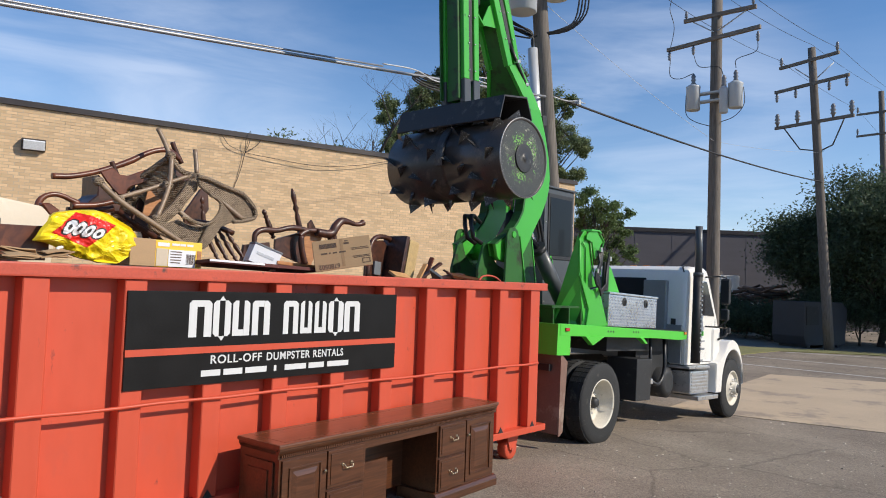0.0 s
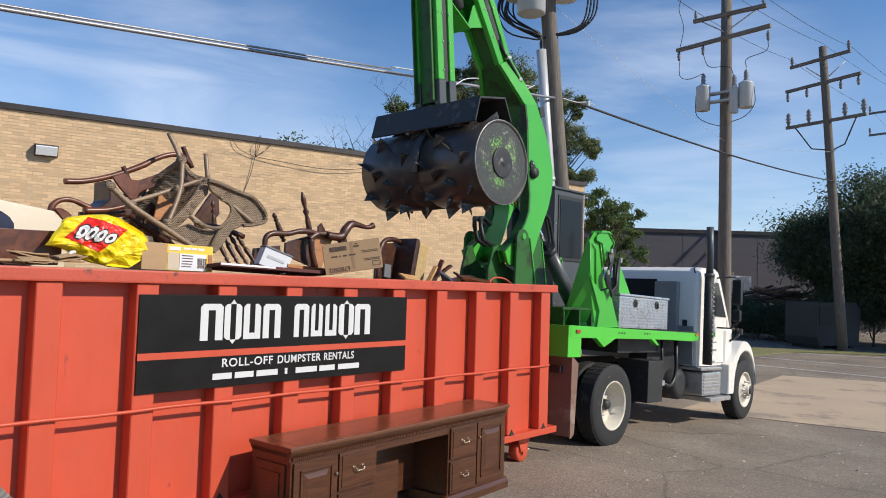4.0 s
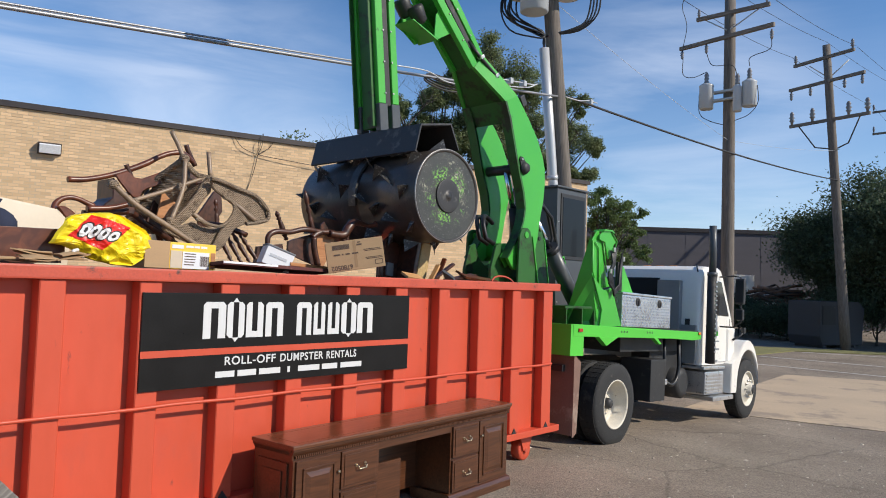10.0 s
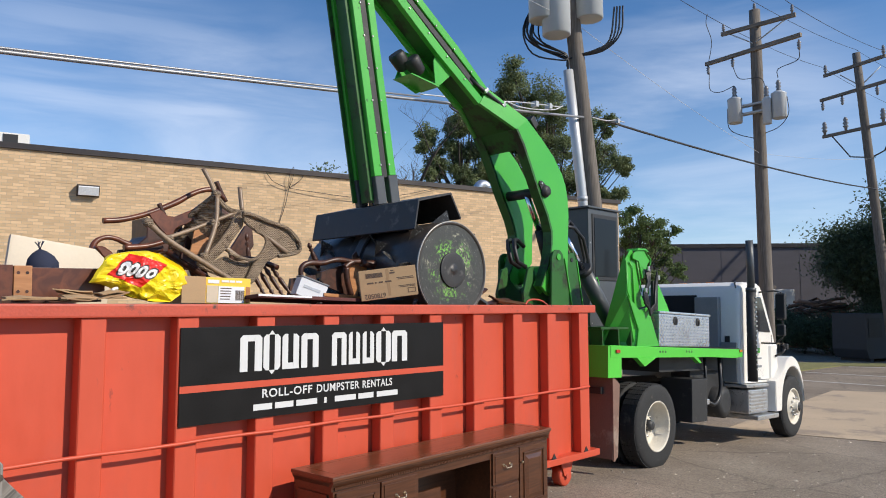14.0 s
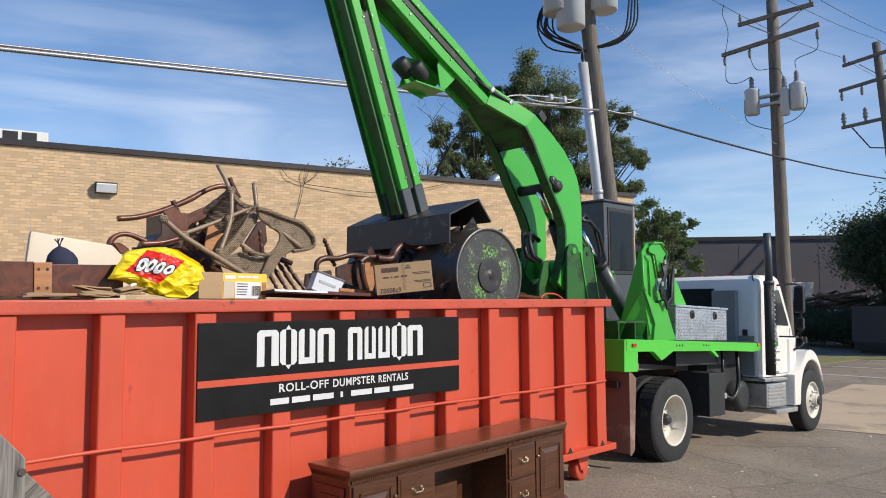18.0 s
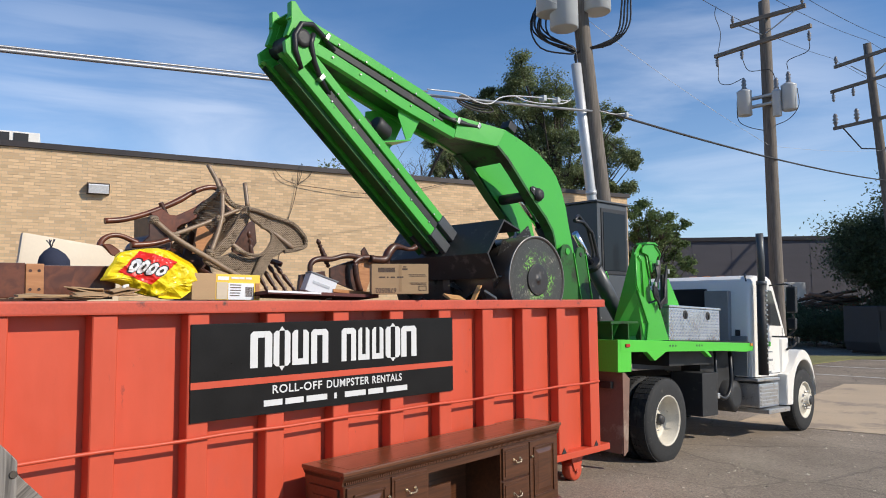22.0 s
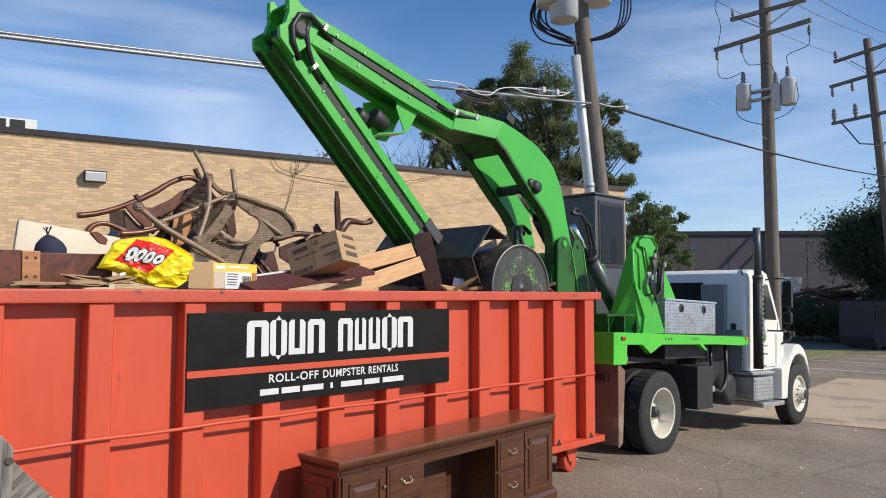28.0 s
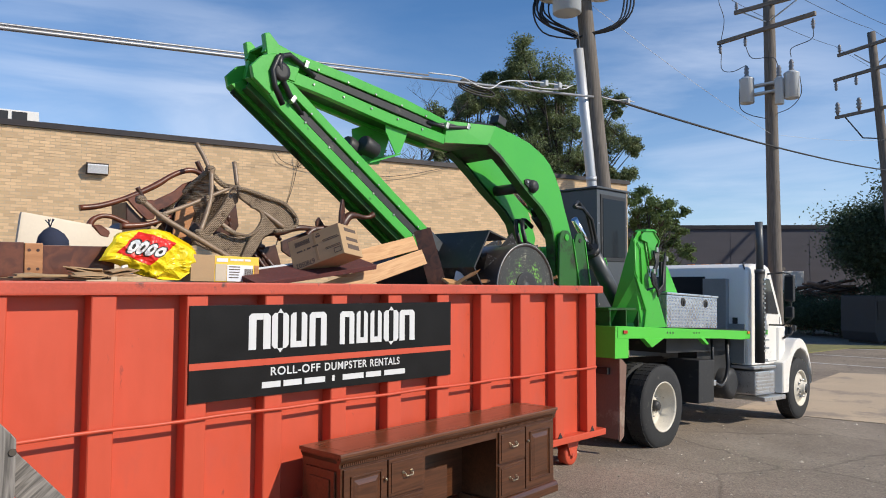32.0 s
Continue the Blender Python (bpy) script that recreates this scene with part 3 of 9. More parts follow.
    for word, x, w in (("ROLL-OFF", -4.061, 0.425), ("DUMPSTER", -3.603, 0.408), ("RENTALS", -3.208, 0.312)):
        me = text_mesh(word, 0.083, 0.001, 0.0, 1.0, 0.0014, 1.12)
        k = w / (max(v.co.x for v in me.vertices) - min(v.co.x for v in me.vertices))
        for v in me.vertices:
            v.co.x *= k
        me.materials.append(SIGN_WHITE)
        o = new("lettering", me)
        o.parent, o.matrix_basis = sg, pose(x, -0.0135, 1.319 - 0.004 * (x + 3.6), 90, 0, 0)
    for a, b in ((-4.341, -4.19), (-4.165, -4.01), (-3.985, -3.80), (-3.735, -3.712), (-3.635, -3.43), (-3.405, -3.25), (-3.215, -2.99)):
        bm = B()
        box(bm, a, b, -0.0145, -0.0125, 1.209, 1.252)
        part("writing_bar", bm, SIGN_WHITE, sg)
    return d


dumpster = build_dumpster()


# ---- the truck ----
TRUCK_AT = pose(1.6, 1.22, -0.13, 0, 2.4, 0)
LENS_RED = mat("lens_red", (0.45, 0.03, 0.02), 0.2, vary=0.05, bump=0.0, coat=0.5)
LENS_AMBER = mat("lens_amber", (0.65, 0.22, 0.03), 0.2, vary=0.05, bump=0.0, coat=0.5)
DIAMOND = None
FLAP = mat("mud_flap", (0.20, 0.115, 0.085), 0.75, vary=0.2, scale=5, fine=50, dirt=(0.30, 0.22, 0.17), dirt_amount=0.5, dirt_scale=3, bump=0.1)
CAB_BACK = mat("cab_back_grey", (0.21, 0.23, 0.24), 0.5, vary=0.12, scale=3, fine=40, bump=0.05)


def diamond_mat():
    m = mat("diamond_plate", (0.74, 0.75, 0.77), 0.30, metal=0.9, vary=0.08, scale=5, fine=40, bump=0.0)
    nt = m.node_tree
    n, l = nt.nodes, nt.links
    tc = n.new("ShaderNodeTexCoord")
    mp = n.new("ShaderNodeMapping")
    mp.inputs["Rotation"].default_value = (0, radians(45), 0)
    ch = n.new("ShaderNodeTexChecker")
    ch.inputs["Scale"].default_value = 30.0
    bp = n.new("ShaderNodeBump")
    bp.inputs["Strength"].default_value, bp.inputs["Distance"].default_value = 0.9, 0.006
    l.new(tc.outputs["Object"], mp.inputs["Vector"])
    l.new(mp.outputs["Vector"], ch.inputs["Vector"])
    l.new(ch.outputs["Fac"], bp.inputs["Height"])
    l.new(bp.outputs["Normal"], n["Principled BSDF"].inputs["Normal"])
    return m


DIAMOND = diamond_mat()


def wheel(parent, x, y, side, front, r=0.52, lift=0.0):
    """A tyre with a rim and nuts, its outer face towards side (-1 or 1) along y."""
    w = 0.27
    s = side
    bm = B()
    prof = [(-0.5, 0.59), (-0.5, 0.80), (-0.46, 0.93), (-0.40, 0.985), (-0.3, 1.0), (0.3, 1.0), (0.40, 0.985), (0.46, 0.93), (0.5, 0.80), (0.5, 0.59)]
    turned(bm, [(d * w, q * r) for d, q in prof], "y", 48, caps=False)
    # grooves in the tread and shoulder lugs
    tyre = part("tyre", bm, RUBBER, parent, at=Matrix.Translation((x, y, r + lift)))
    bm = B()
    for k in range(40):
        a = 2 * math.pi * k / 40
        for yy in (-0.30, -0.10, 0.10, 0.30):
            c = Vector((math.cos(a) * r, yy * w, math.sin(a) * r))
            m = Matrix.Translation(c) @ Matrix.Rotation(-a, 4, "Y")
            q = bmesh.ops.create_cube(bm, size=1.0)["verts"]
            for v in q:
                v.co = m @ Vector((v.co.x * 0.010, v.co.y * 0.046, v.co.z * 0.070))
    part("tread", bm, RUBBER, tyre)
    bm = B()
    if front:
        prof = [(0.36, 0.60), (0.50, 0.605), (0.52, 0.585), (0.46, 0.55), (0.30, 0.52), (0.42, 0.42), (0.50, 0.33), (0.56, 0.26), (0.56, 0.22), (0.80, 0.20), (0.84, 0.17), (0.84, 0.05)]
    else:
        prof = [(0.36, 0.60), (0.50, 0.605), (0.52, 0.585), (0.44, 0.555), (-0.16, 0.53), (-0.26, 0.46), (-0.30, 0.36), (-0.28, 0.24), (-0.10, 0.22), (-0.06, 0.18), (-0.06, 0.05)]
    turned(bm, [(s * d * w, q * r) for d, q in prof], "y", 40, caps=False)
    rim = part("rim", bm, RIM_WHITE, tyre, "dusty cream-white painted steel rim")
    nut = B()
    d0 = (0.50 if front else -0.29) * w * s
    turned(nut, [(d0, 0.018), (d0 + s * 0.03, 0.018), (d0 + s * 0.032, 0.010), (d0 + s * 0.05, 0.010)], "y", 8)
    nm = mesh_of("wheel_nut", nut, BARE_STEEL)
    for k in range(10):
        a = 2 * math.pi * k / 10
        o = new("wheel_nut", nm)
        o.parent = tyre
        o.matrix_basis = Matrix.Translation((math.cos(a) * 0.285 * r, 0, math.sin(a) * 0.285 * r))
    bm = B()
    h0 = (0.56 if front else -0.1) * w * s
    q = 1.0 if front else 0.72
    turned(bm, [(h0, 0.105 * q), (h0 + s * 0.05, 0.10 * q), (h0 + s * 0.09, 0.07 * q), (h0 + s * 0.09, 0.02)], "y", 20)
    part("hub_cap", bm, DARK_FRAME, tyre)


def build_truck():
    t = thing("crane_truck", "white cab truck with a bright green flat bed", "truck", TRUCK_AT)
    # wheels: local y runs from -1.22 (this side) to 1.22
    for s in (-1, 1):
        wheel(t, -0.08, s * 1.0, s, False, 0.535)
        wheel(t, -0.08, s * 0.70, s, False, 0.535)
        wheel(t, 4.54, s * 1.06, s, True, 0.515, 0.03)
    for s in (-1, 1):
        bm = B()
        box(bm, -1.15, 4.9, s * 0.43 - 0.04, s * 0.43 + 0.04, 0.72, 1.02)
        part("chassis_rail", bm, DARK_FRAME, t)
    bm = B()
    turned(bm, [(-0.95, 0.09), (0.95, 0.09)], "y", 14, (-0.08, 0, 0.535))
    turned(bm, [(-0.2, 0.12), (-0.1, 0.21), (0.1, 0.21), (0.2, 0.12)], "y", 18, (-0.08, 0, 0.535))
    part("rear_axle", bm, DARK_FRAME, t)
    bm = B()
    turned(bm, [(-0.9, 0.06), (0.9, 0.06)], "y", 12, (4.54, 0, 0.52))
    part("front_axle", bm, DARK_FRAME, t)
    # flat bed: deck, side beam, end beam, hanging brackets
    bm = B()
    box(bm, -1.2, 2.54, -1.10, 1.20, 1.47, 1.535)
    part("deck", bm, DARK_FRAME, t)
    for s in (-1, 1):
        bm = B()
        prism(bm, [(-1.22, 1.415), (1.5, 1.405), (2.28, 1.385), (2.58, 1.40), (2.58, 1.515), (-1.22, 1.565)], -1.14 if s < 0 else 1.10, -1.09 if s < 0 else 1.15, "y", 0.004)
        part("bed_side", bm, GREEN_BED, t, "bright green steel bed edge")
        for k in range(3):
            for x0 in (-0.02, 0.72):
                bm = B()
                turned(bm, [(s * 1.139, 0.016), (s * 1.142, 0.016)], "y", 10, (x0 + k * 0.075, 0, 1.487))
                part("bolt_hole", bm, DARK_FRAME, t)
    bm = B()
    box(bm, -1.26, -1.20, -1.14, 1.14, 1.18, 1.56, 0.006)
    part("tail_beam", bm, GREEN_BED, t)
    bm = B()
    prism(bm, [(-1.22, 1.18), (-0.96, 1.18), (-0.96, 1.42), (-1.22, 1.42)], -1.138, -1.12, "y")
    part("tail_plate", bm, GREEN_BED, t)
    for pts in ([(-0.62, 1.415), (-0.12, 1.415), (-0.30, 1.345), (-0.42, 1.30)], [(0.90, 1.415), (1.02, 1.415), (1.16, 1.33), (1.10, 1.32)]):
        bm = B()
        prism(bm, pts, -1.15, -1.08, "y", 0.003)
        part("bed_bracket", bm, GREEN_BED, t)
    for x, m, nm in ((-1.10, LENS_RED, "tail_marker"), (2.45, LENS_AMBER, "front_marker")):
        bm = B()
        box(bm, x, x + 0.085, -1.158, -1.14, 1.475, 1.515, 0.006)
        part(nm, bm, m, t, "small glowing-red side marker lamp" if m is LENS_RED else "small amber side marker lamp")
    # mud flap behind the rear wheels
    bm = B()
    prism(bm, [(-1.135, 1.20), (-0.98, 1.10), (-1.02, 0.25), (-1.09, 0.20), (-1.11, 0.20)], -1.125, -1.11, "y")
    box(bm, -1.12, -1.10, -1.11, -0.5, 0.22, 1.2)
    flap = part("mud_flap", bm, FLAP, t, "dusty red-brown rubber mud flap with faded print")
    for z, w in ((0.60, 0.06), (0.52, 0.09), (0.47, 0.07)):
        bm = B()
        box(bm, -1.104, -1.102, -1.10, -1.10 + w * 4, z, z + 0.025)
        part("print_bar", bm, DARK_FRAME, flap)
    bm = B()
    prism(bm, [(-1.20, 0.98), (-1.14, 0.98), (-1.14, 1.06), (-1.20, 1.06)], -1.0, 1.0, "y")
    part("tow_bar", bm, DARK_FRAME, t)
    # tool box of chequer plate on the bed
    bm = B()
    box(bm, 0.0, 1.47, -1.12, -0.62, 1.555, 1.985, 0.012)
    tb = part("tool_box", bm, DIAMOND, t, "bright aluminium diamond-plate tool box")
    bm = B()
    box(bm, -0.015, 1.485, -1.135, -0.605, 1.99, 2.02, 0.008)
    part("lid", bm, DIAMOND, tb)
    dia = B()
    for i in range(36):
        for k in range(10):
            x, z = 0.022 + i * 0.041, 1.575 + k * 0.0415
            if (i + k) % 2:
                u, v = (0.017, 0.017), (0.006, -0.006)
            else:
                u, v = (0.017, -0.017), (0.006, 0.006)
            p = [dia.verts.new((x + a[0], -1.1205, z + a[1])) for a in (u, v, (-u[0], -u[1]), (-v[0], -v[1]))]
            top = dia.verts.new((x, -1.126, z))
            for m in range(4):
                dia.faces.new((p[m], p[(m + 1) % 4], top))
    bmesh.ops.recalc_face_normals(dia, faces=dia.faces)
    part("raised_tread", dia, CHROME, tb, "bright raised tread pattern")["kind"] = "stuff"
    for x in (0.44, 1.10):
        bm = B()
        turned(bm, [(-1.132, 0.055), (-1.121, 0.06)], "y", 16, (x, 0, 1.90))
        box(bm, x - 0.012, x + 0.012, -1.145, -1.13, 1.85, 1.92)
        part("latch", bm, DARK_FRAME, tb, "black paddle latch")
    # battery and step box, tank, hose loop, air tank
    bm = B()
    box(bm, 0.95, 1.42, -1.10, -0.62, 0.50, 1.10, 0.012)
    bb = part("battery_box", bm, DARK_FRAME, t, "dark grey steel frame box")
    bm = B()
    box(bm, 1.44, 1.50, -1.05, -0.99, 0.48, 0.78, 0.01)
    box(bm, 1.43, 1.56, -1.07, -0.97, 0.72, 0.80, 0.01)
    part("pump", bm, ALU, t, "pale hydraulic fitting")
    bm = B()
    tube(bm, [(1.50, -1.0, 0.78)] + [(1.78 + 0.27 * math.sin(a), -1.02, 1.0 - 0.30 * math.cos(a)) for a in [k * 0.16 for k in range(11)]] + [(2.05, -1.0, 1.42)], 0.030, 10)
    part("hydraulic_hose", bm, HOSE, t)
    bm = B()
    tube(bm, [(1.52, -0.95, 0.76), (1.66, -0.95, 0.86), (1.70, -0.95, 1.05), (1.66, -0.95, 1.40)], 0.022, 8)
    part("hydraulic_hose", bm, HOSE, t)
    bm = B()
    turned(bm, [(-0.98, 0.15), (-0.95, 0.24), (-0.55, 0.24), (-0.5, 0.1)], "y", 24, (2.32, 0, 0.70))
    part("air_tank", bm, DARK_FRAME, t)
    bm = B()
    box(bm, 1.5, 2.75, -0.80, -0.50, 0.62, 1.30)
    box(bm, 0.40, 2.4, -0.9, 0.9, 1.20, 1.45)
    part("under_frame", bm, DARK_FRAME, t)
    # exhaust stack with its guard
    bm = B()
    tube(bm, [(2.80, -1.20, 1.02), (2.80, -1.20, 2.45)], 0.075, 20)
    st = part("exhaust_guard", bm, DARK_FRAME, t, "dark perforated exhaust heat shield")
    for k in range(16):
        bm = B()
        box(bm, 2.77, 2.83, -1.281, -1.273, 1.20 + k * 0.075, 1.225 + k * 0.075)
        part("guard_slot", bm, ALU, st)
    bm = B()
    tube(bm, [(2.80, -1.20, 2.45), (2.795, -1.20, 2.9), (2.77, -1.20, 3.25)], 0.058, 18)
    tube(bm, [(2.80, -1.20, 2.43), (2.80, -1.20, 2.49)], 0.08, 18)
    part("exhaust_pipe", bm, CAB_GREY, t, "matt grey exhaust stack")
    build_cab(t)
    return t


def build_cab(t):
    """The day cab: rounded white shell with side door and glass, sloping hood and round-arched fender."""
    x0, x1 = 2.70, 4.42                      # back wall, foot of the windscreen
    bm = B()
    # side outline, back to front
    prof = [(x0, 0.98), (x0 - 0.02, 1.6), (x0, 2.42), (x0 + 0.06, 2.53), (x0 + 0.25, 2.60), (x0 + 0.72, 2.62), (x0 + 0.86, 2.58), (x0 + 0.94, 2.50), (4.08, 1.80), (4.16, 1.62), (4.16, 0.98)]
    prism(bm, prof, -1.06, 1.06, "y")
    es = [e for e in bm.edges if abs(e.verts[0].co.y - e.verts[1].co.y) < 1e-6 and min(e.verts[0].co.z, e.verts[1].co.z) > 1.2]
    bmesh.ops.bevel(bm, geom=es, offset=0.09, segments=4, affect="EDGES", profile=0.6)
    cab = part("cab_shell", bm, WHITE_PAINT, t, "glossy white truck cab")
    smooth_by_angle(cab, 40)
    # back wall panels and window
    bm = B()
    box(bm, x0 - 0.05, x0 - 0.018, -0.36, 1.0, 1.56, 2.38, 0.01)
    part("rear_window", bm, DARK_GLASS, t, "dark rear cab window")
    bm = B()
    box(bm, x0 - 0.14, x0 - 0.02, -0.76, -0.37, 1.0, 2.34, 0.012)
    part("rear_cover", bm, CAB_BACK, t)
    bm = B()
    box(bm, x0 - 0.06, x0 - 0.021, -1.02, 1.02, 1.0, 1.62, 0.01)
    part("rear_lower_panel", bm, CAB_BACK, t)
    bm = B()
    box(bm, x0 - 0.035, x0 - 0.015, -0.90, -0.82, 1.55, 1.72, 0.008)
    part("side_vent", bm, DARK_FRAME, t)
    for y in (-1.075, 1.045):
        bm = B()
        prism(bm, [(3.10, 1.80), (3.10, 2.38), (3.52, 2.38), (3.90, 1.80)], y, y + 0.03, "y", 0.01)
        part("side_window", bm, DARK_GLASS, t, "dark side window glass")
    bm = B()
    prism(bm, [(3.73, 2.40), (4.14, 1.72), (4.10, 1.70), (3.69, 2.38)], -0.92, 0.92, "y")
    part("windscreen", bm, DARK_GLASS, t)
    bm = B()
    tube(bm, [(x0 + 0.06, -1.02, 2.40), (x0 + 0.05, -0.98, 2.50), (x0 + 0.10, -0.94, 2.57), (x0 + 0.22, -0.90, 2.61)], 0.014, 6)
    part("roof_seal", bm, DARK_FRAME, t)
    # door seams and handle
    bm = B()
    for a, b in (((3.04, 1.02), (3.04, 2.44)), ((3.96, 1.02), (3.96, 1.76))):
        box(bm, a[0] - 0.004, b[0] + 0.004, -1.066, -1.058, a[1], b[1])
    box(bm, 3.04, 3.96, -1.066, -1.058, 1.018, 1.026)
    part("door_seam", bm, DARK_FRAME, t)
    bm = B()
    tube(bm, [(3.08, -1.07, 1.35), (3.08, -1.12, 1.40), (3.08, -1.12, 2.02), (3.08, -1.07, 2.07)], 0.015, 8)
    part("grab_handle", bm, CHROME, t, "chrome grab handle")
    bm = B()
    box(bm, 3.10, 3.22, -1.10, -1.066, 1.58, 1.63, 0.008)
    part("door_handle", bm, DARK_FRAME, t)
    for z, x, w, h in ((1.46, 3.10, 0.36, 0.075), (1.36, 3.06, 0.46, 0.022), (1.22, 3.10, 0.42, 0.035), (1.03, 3.06, 0.40, 0.03)):
        bm = B()
        box(bm, x, x + w, -1.064, -1.061, z, z + h)
        part("door_print", bm, GREEN_BED if h > 0.05 else CAB_BACK, t)
    # hood and fenders
    bm = B()
    prism(bm, [(4.14, 1.05), (4.14, 1.68), (4.34, 1.64), (4.76, 1.50), (5.00, 1.34), (5.06, 0.80), (5.02, 0.62), (4.96, 0.62), (4.96, 1.05)], -0.78, 0.78, "y")
    es = [e for e in bm.edges if abs(e.verts[0].co.y - e.verts[1].co.y) < 1e-6 and min(e.verts[0].co.z, e.verts[1].co.z) > 0.7]
    bmesh.ops.bevel(bm, geom=es, offset=0.10, segments=4, affect="EDGES")
    smooth_by_angle(part("hood", bm, WHITE_PAINT, t), 40)
    for s in (-1, 1):
        bm = B()
        outer = [(4.51 + 0.56 * math.cos(a), 0.62 + 0.78 * math.sin(a)) for a in [math.pi * k / 14 for k in range(11)]]
        inner = [(4.53 + 0.525 * math.cos(a), 0.60 + 0.63 * math.sin(a)) for a in [math.pi * k / 14 for k in range(15)]]
        y0, y1 = (-1.20, -0.70) if s < 0 else (0.70, 1.20)
        prism(bm, [(4.51 + 0.565, 0.60)] + outer + [(3.94, 1.06), (3.74, 1.0), (3.74, 0.50), (3.985, 0.50)] + inner[::-1], y0, y1, "y")
        es = [e for e in bm.edges if abs(abs(e.verts[0].co.y) - 1.20) < 1e-6 and abs(abs(e.verts[1].co.y) - 1.20) < 1e-6]
        bmesh.ops.bevel(bm, geom=es, offset=0.012, segments=2, affect="EDGES")
        smooth_by_angle(part("fender", bm, WHITE_PAINT, t), 45)
    bm = B()
    prism(bm, [(3.82, 1.60), (3.82, 0.95), (4.16, 0.95), (4.16, 1.62)], -1.09, -0.80, "y", 0.03)
    part("cowl", bm, WHITE_PAINT, t)
    bm = B()
    tube(bm, [(4.02, -1.1, 1.40), (4.12, -1.2, 1.48), (4.18, -1.22, 1.56)], 0.018, 8)
    box(bm, 4.15, 4.23, -1.25, -1.19, 1.52, 1.62, 0.02)
    part("fender_mirror", bm, DARK_FRAME, t)
    # fuel tank step box
    bm = B()
    box(bm, 2.78, 3.54, -1.14, -0.62, 0.51, 0.88, 0.02)
    stp = part("step_box", bm, ALU, t, "brushed aluminium step box with ribs")
    for k in range(6):
        bm = B()
        box(bm, 2.81, 3.51, -1.152, -1.139, 0.535 + k * 0.055, 0.565 + k * 0.055, 0.004)
        part("step_rib", bm, ALU, stp)
    bm = B()
    box(bm, 2.93, 3.80, -1.22, -0.7, 0.41, 0.48, 0.012)
    part("lower_step", bm, ALU, t)
    bm = B()
    box(bm, 2.66, 3.52, -1.17, -0.62, 0.92, 0.965, 0.012)
    part("upper_step", bm, ALU, t)
    # mirrors on their loop
    for s in (-1, 1):
        bm = B()
        tube(bm, [(3.47, s * 1.05, 2.46), (3.49, s * 1.30, 2.48), (3.51, s * 1.40, 2.46), (3.51, s * 1.42, 1.72), (3.49, s * 1.30, 1.62), (3.47, s * 1.08, 1.62)], 0.014, 8)
        part("mirror_arm", bm, DARK_FRAME, t)
        bm = B()
        box(bm, 3.45, 3.55, s * 1.40 - 0.075, s * 1.40 + 0.075, 2.01, 2.44, 0.035)
        m1 = part("mirror_head", bm, DARK_FRAME, t)
        bm = B()
        box(bm, 3.445, 3.451, s * 1.40 - 0.06, s * 1.40 + 0.06, 2.04, 2.41)
        part("mirror_glass", bm, DARK_GLASS, m1)
        bm = B()
        box(bm, 3.45, 3.54, s * 1.40 - 0.065, s * 1.40 + 0.065, 1.74, 1.93, 0.035)
        part("mirror_head", bm, DARK_FRAME, t)
        bm = B()
        box(bm, 3.445, 3.451, s * 1.40 - 0.05, s * 1.40 + 0.05, 1.76, 1.91)
        part("mirror_glass", bm, DARK_GLASS, m1)
    bm = B()
    for y in (-0.35, -0.1, 0.15):
        box(bm, 3.30, 3.36, y, y + 0.12, 2.60, 2.64, 0.01)
    part("roof_marker", bm, LENS_AMBER, t)


truck = build_truck()


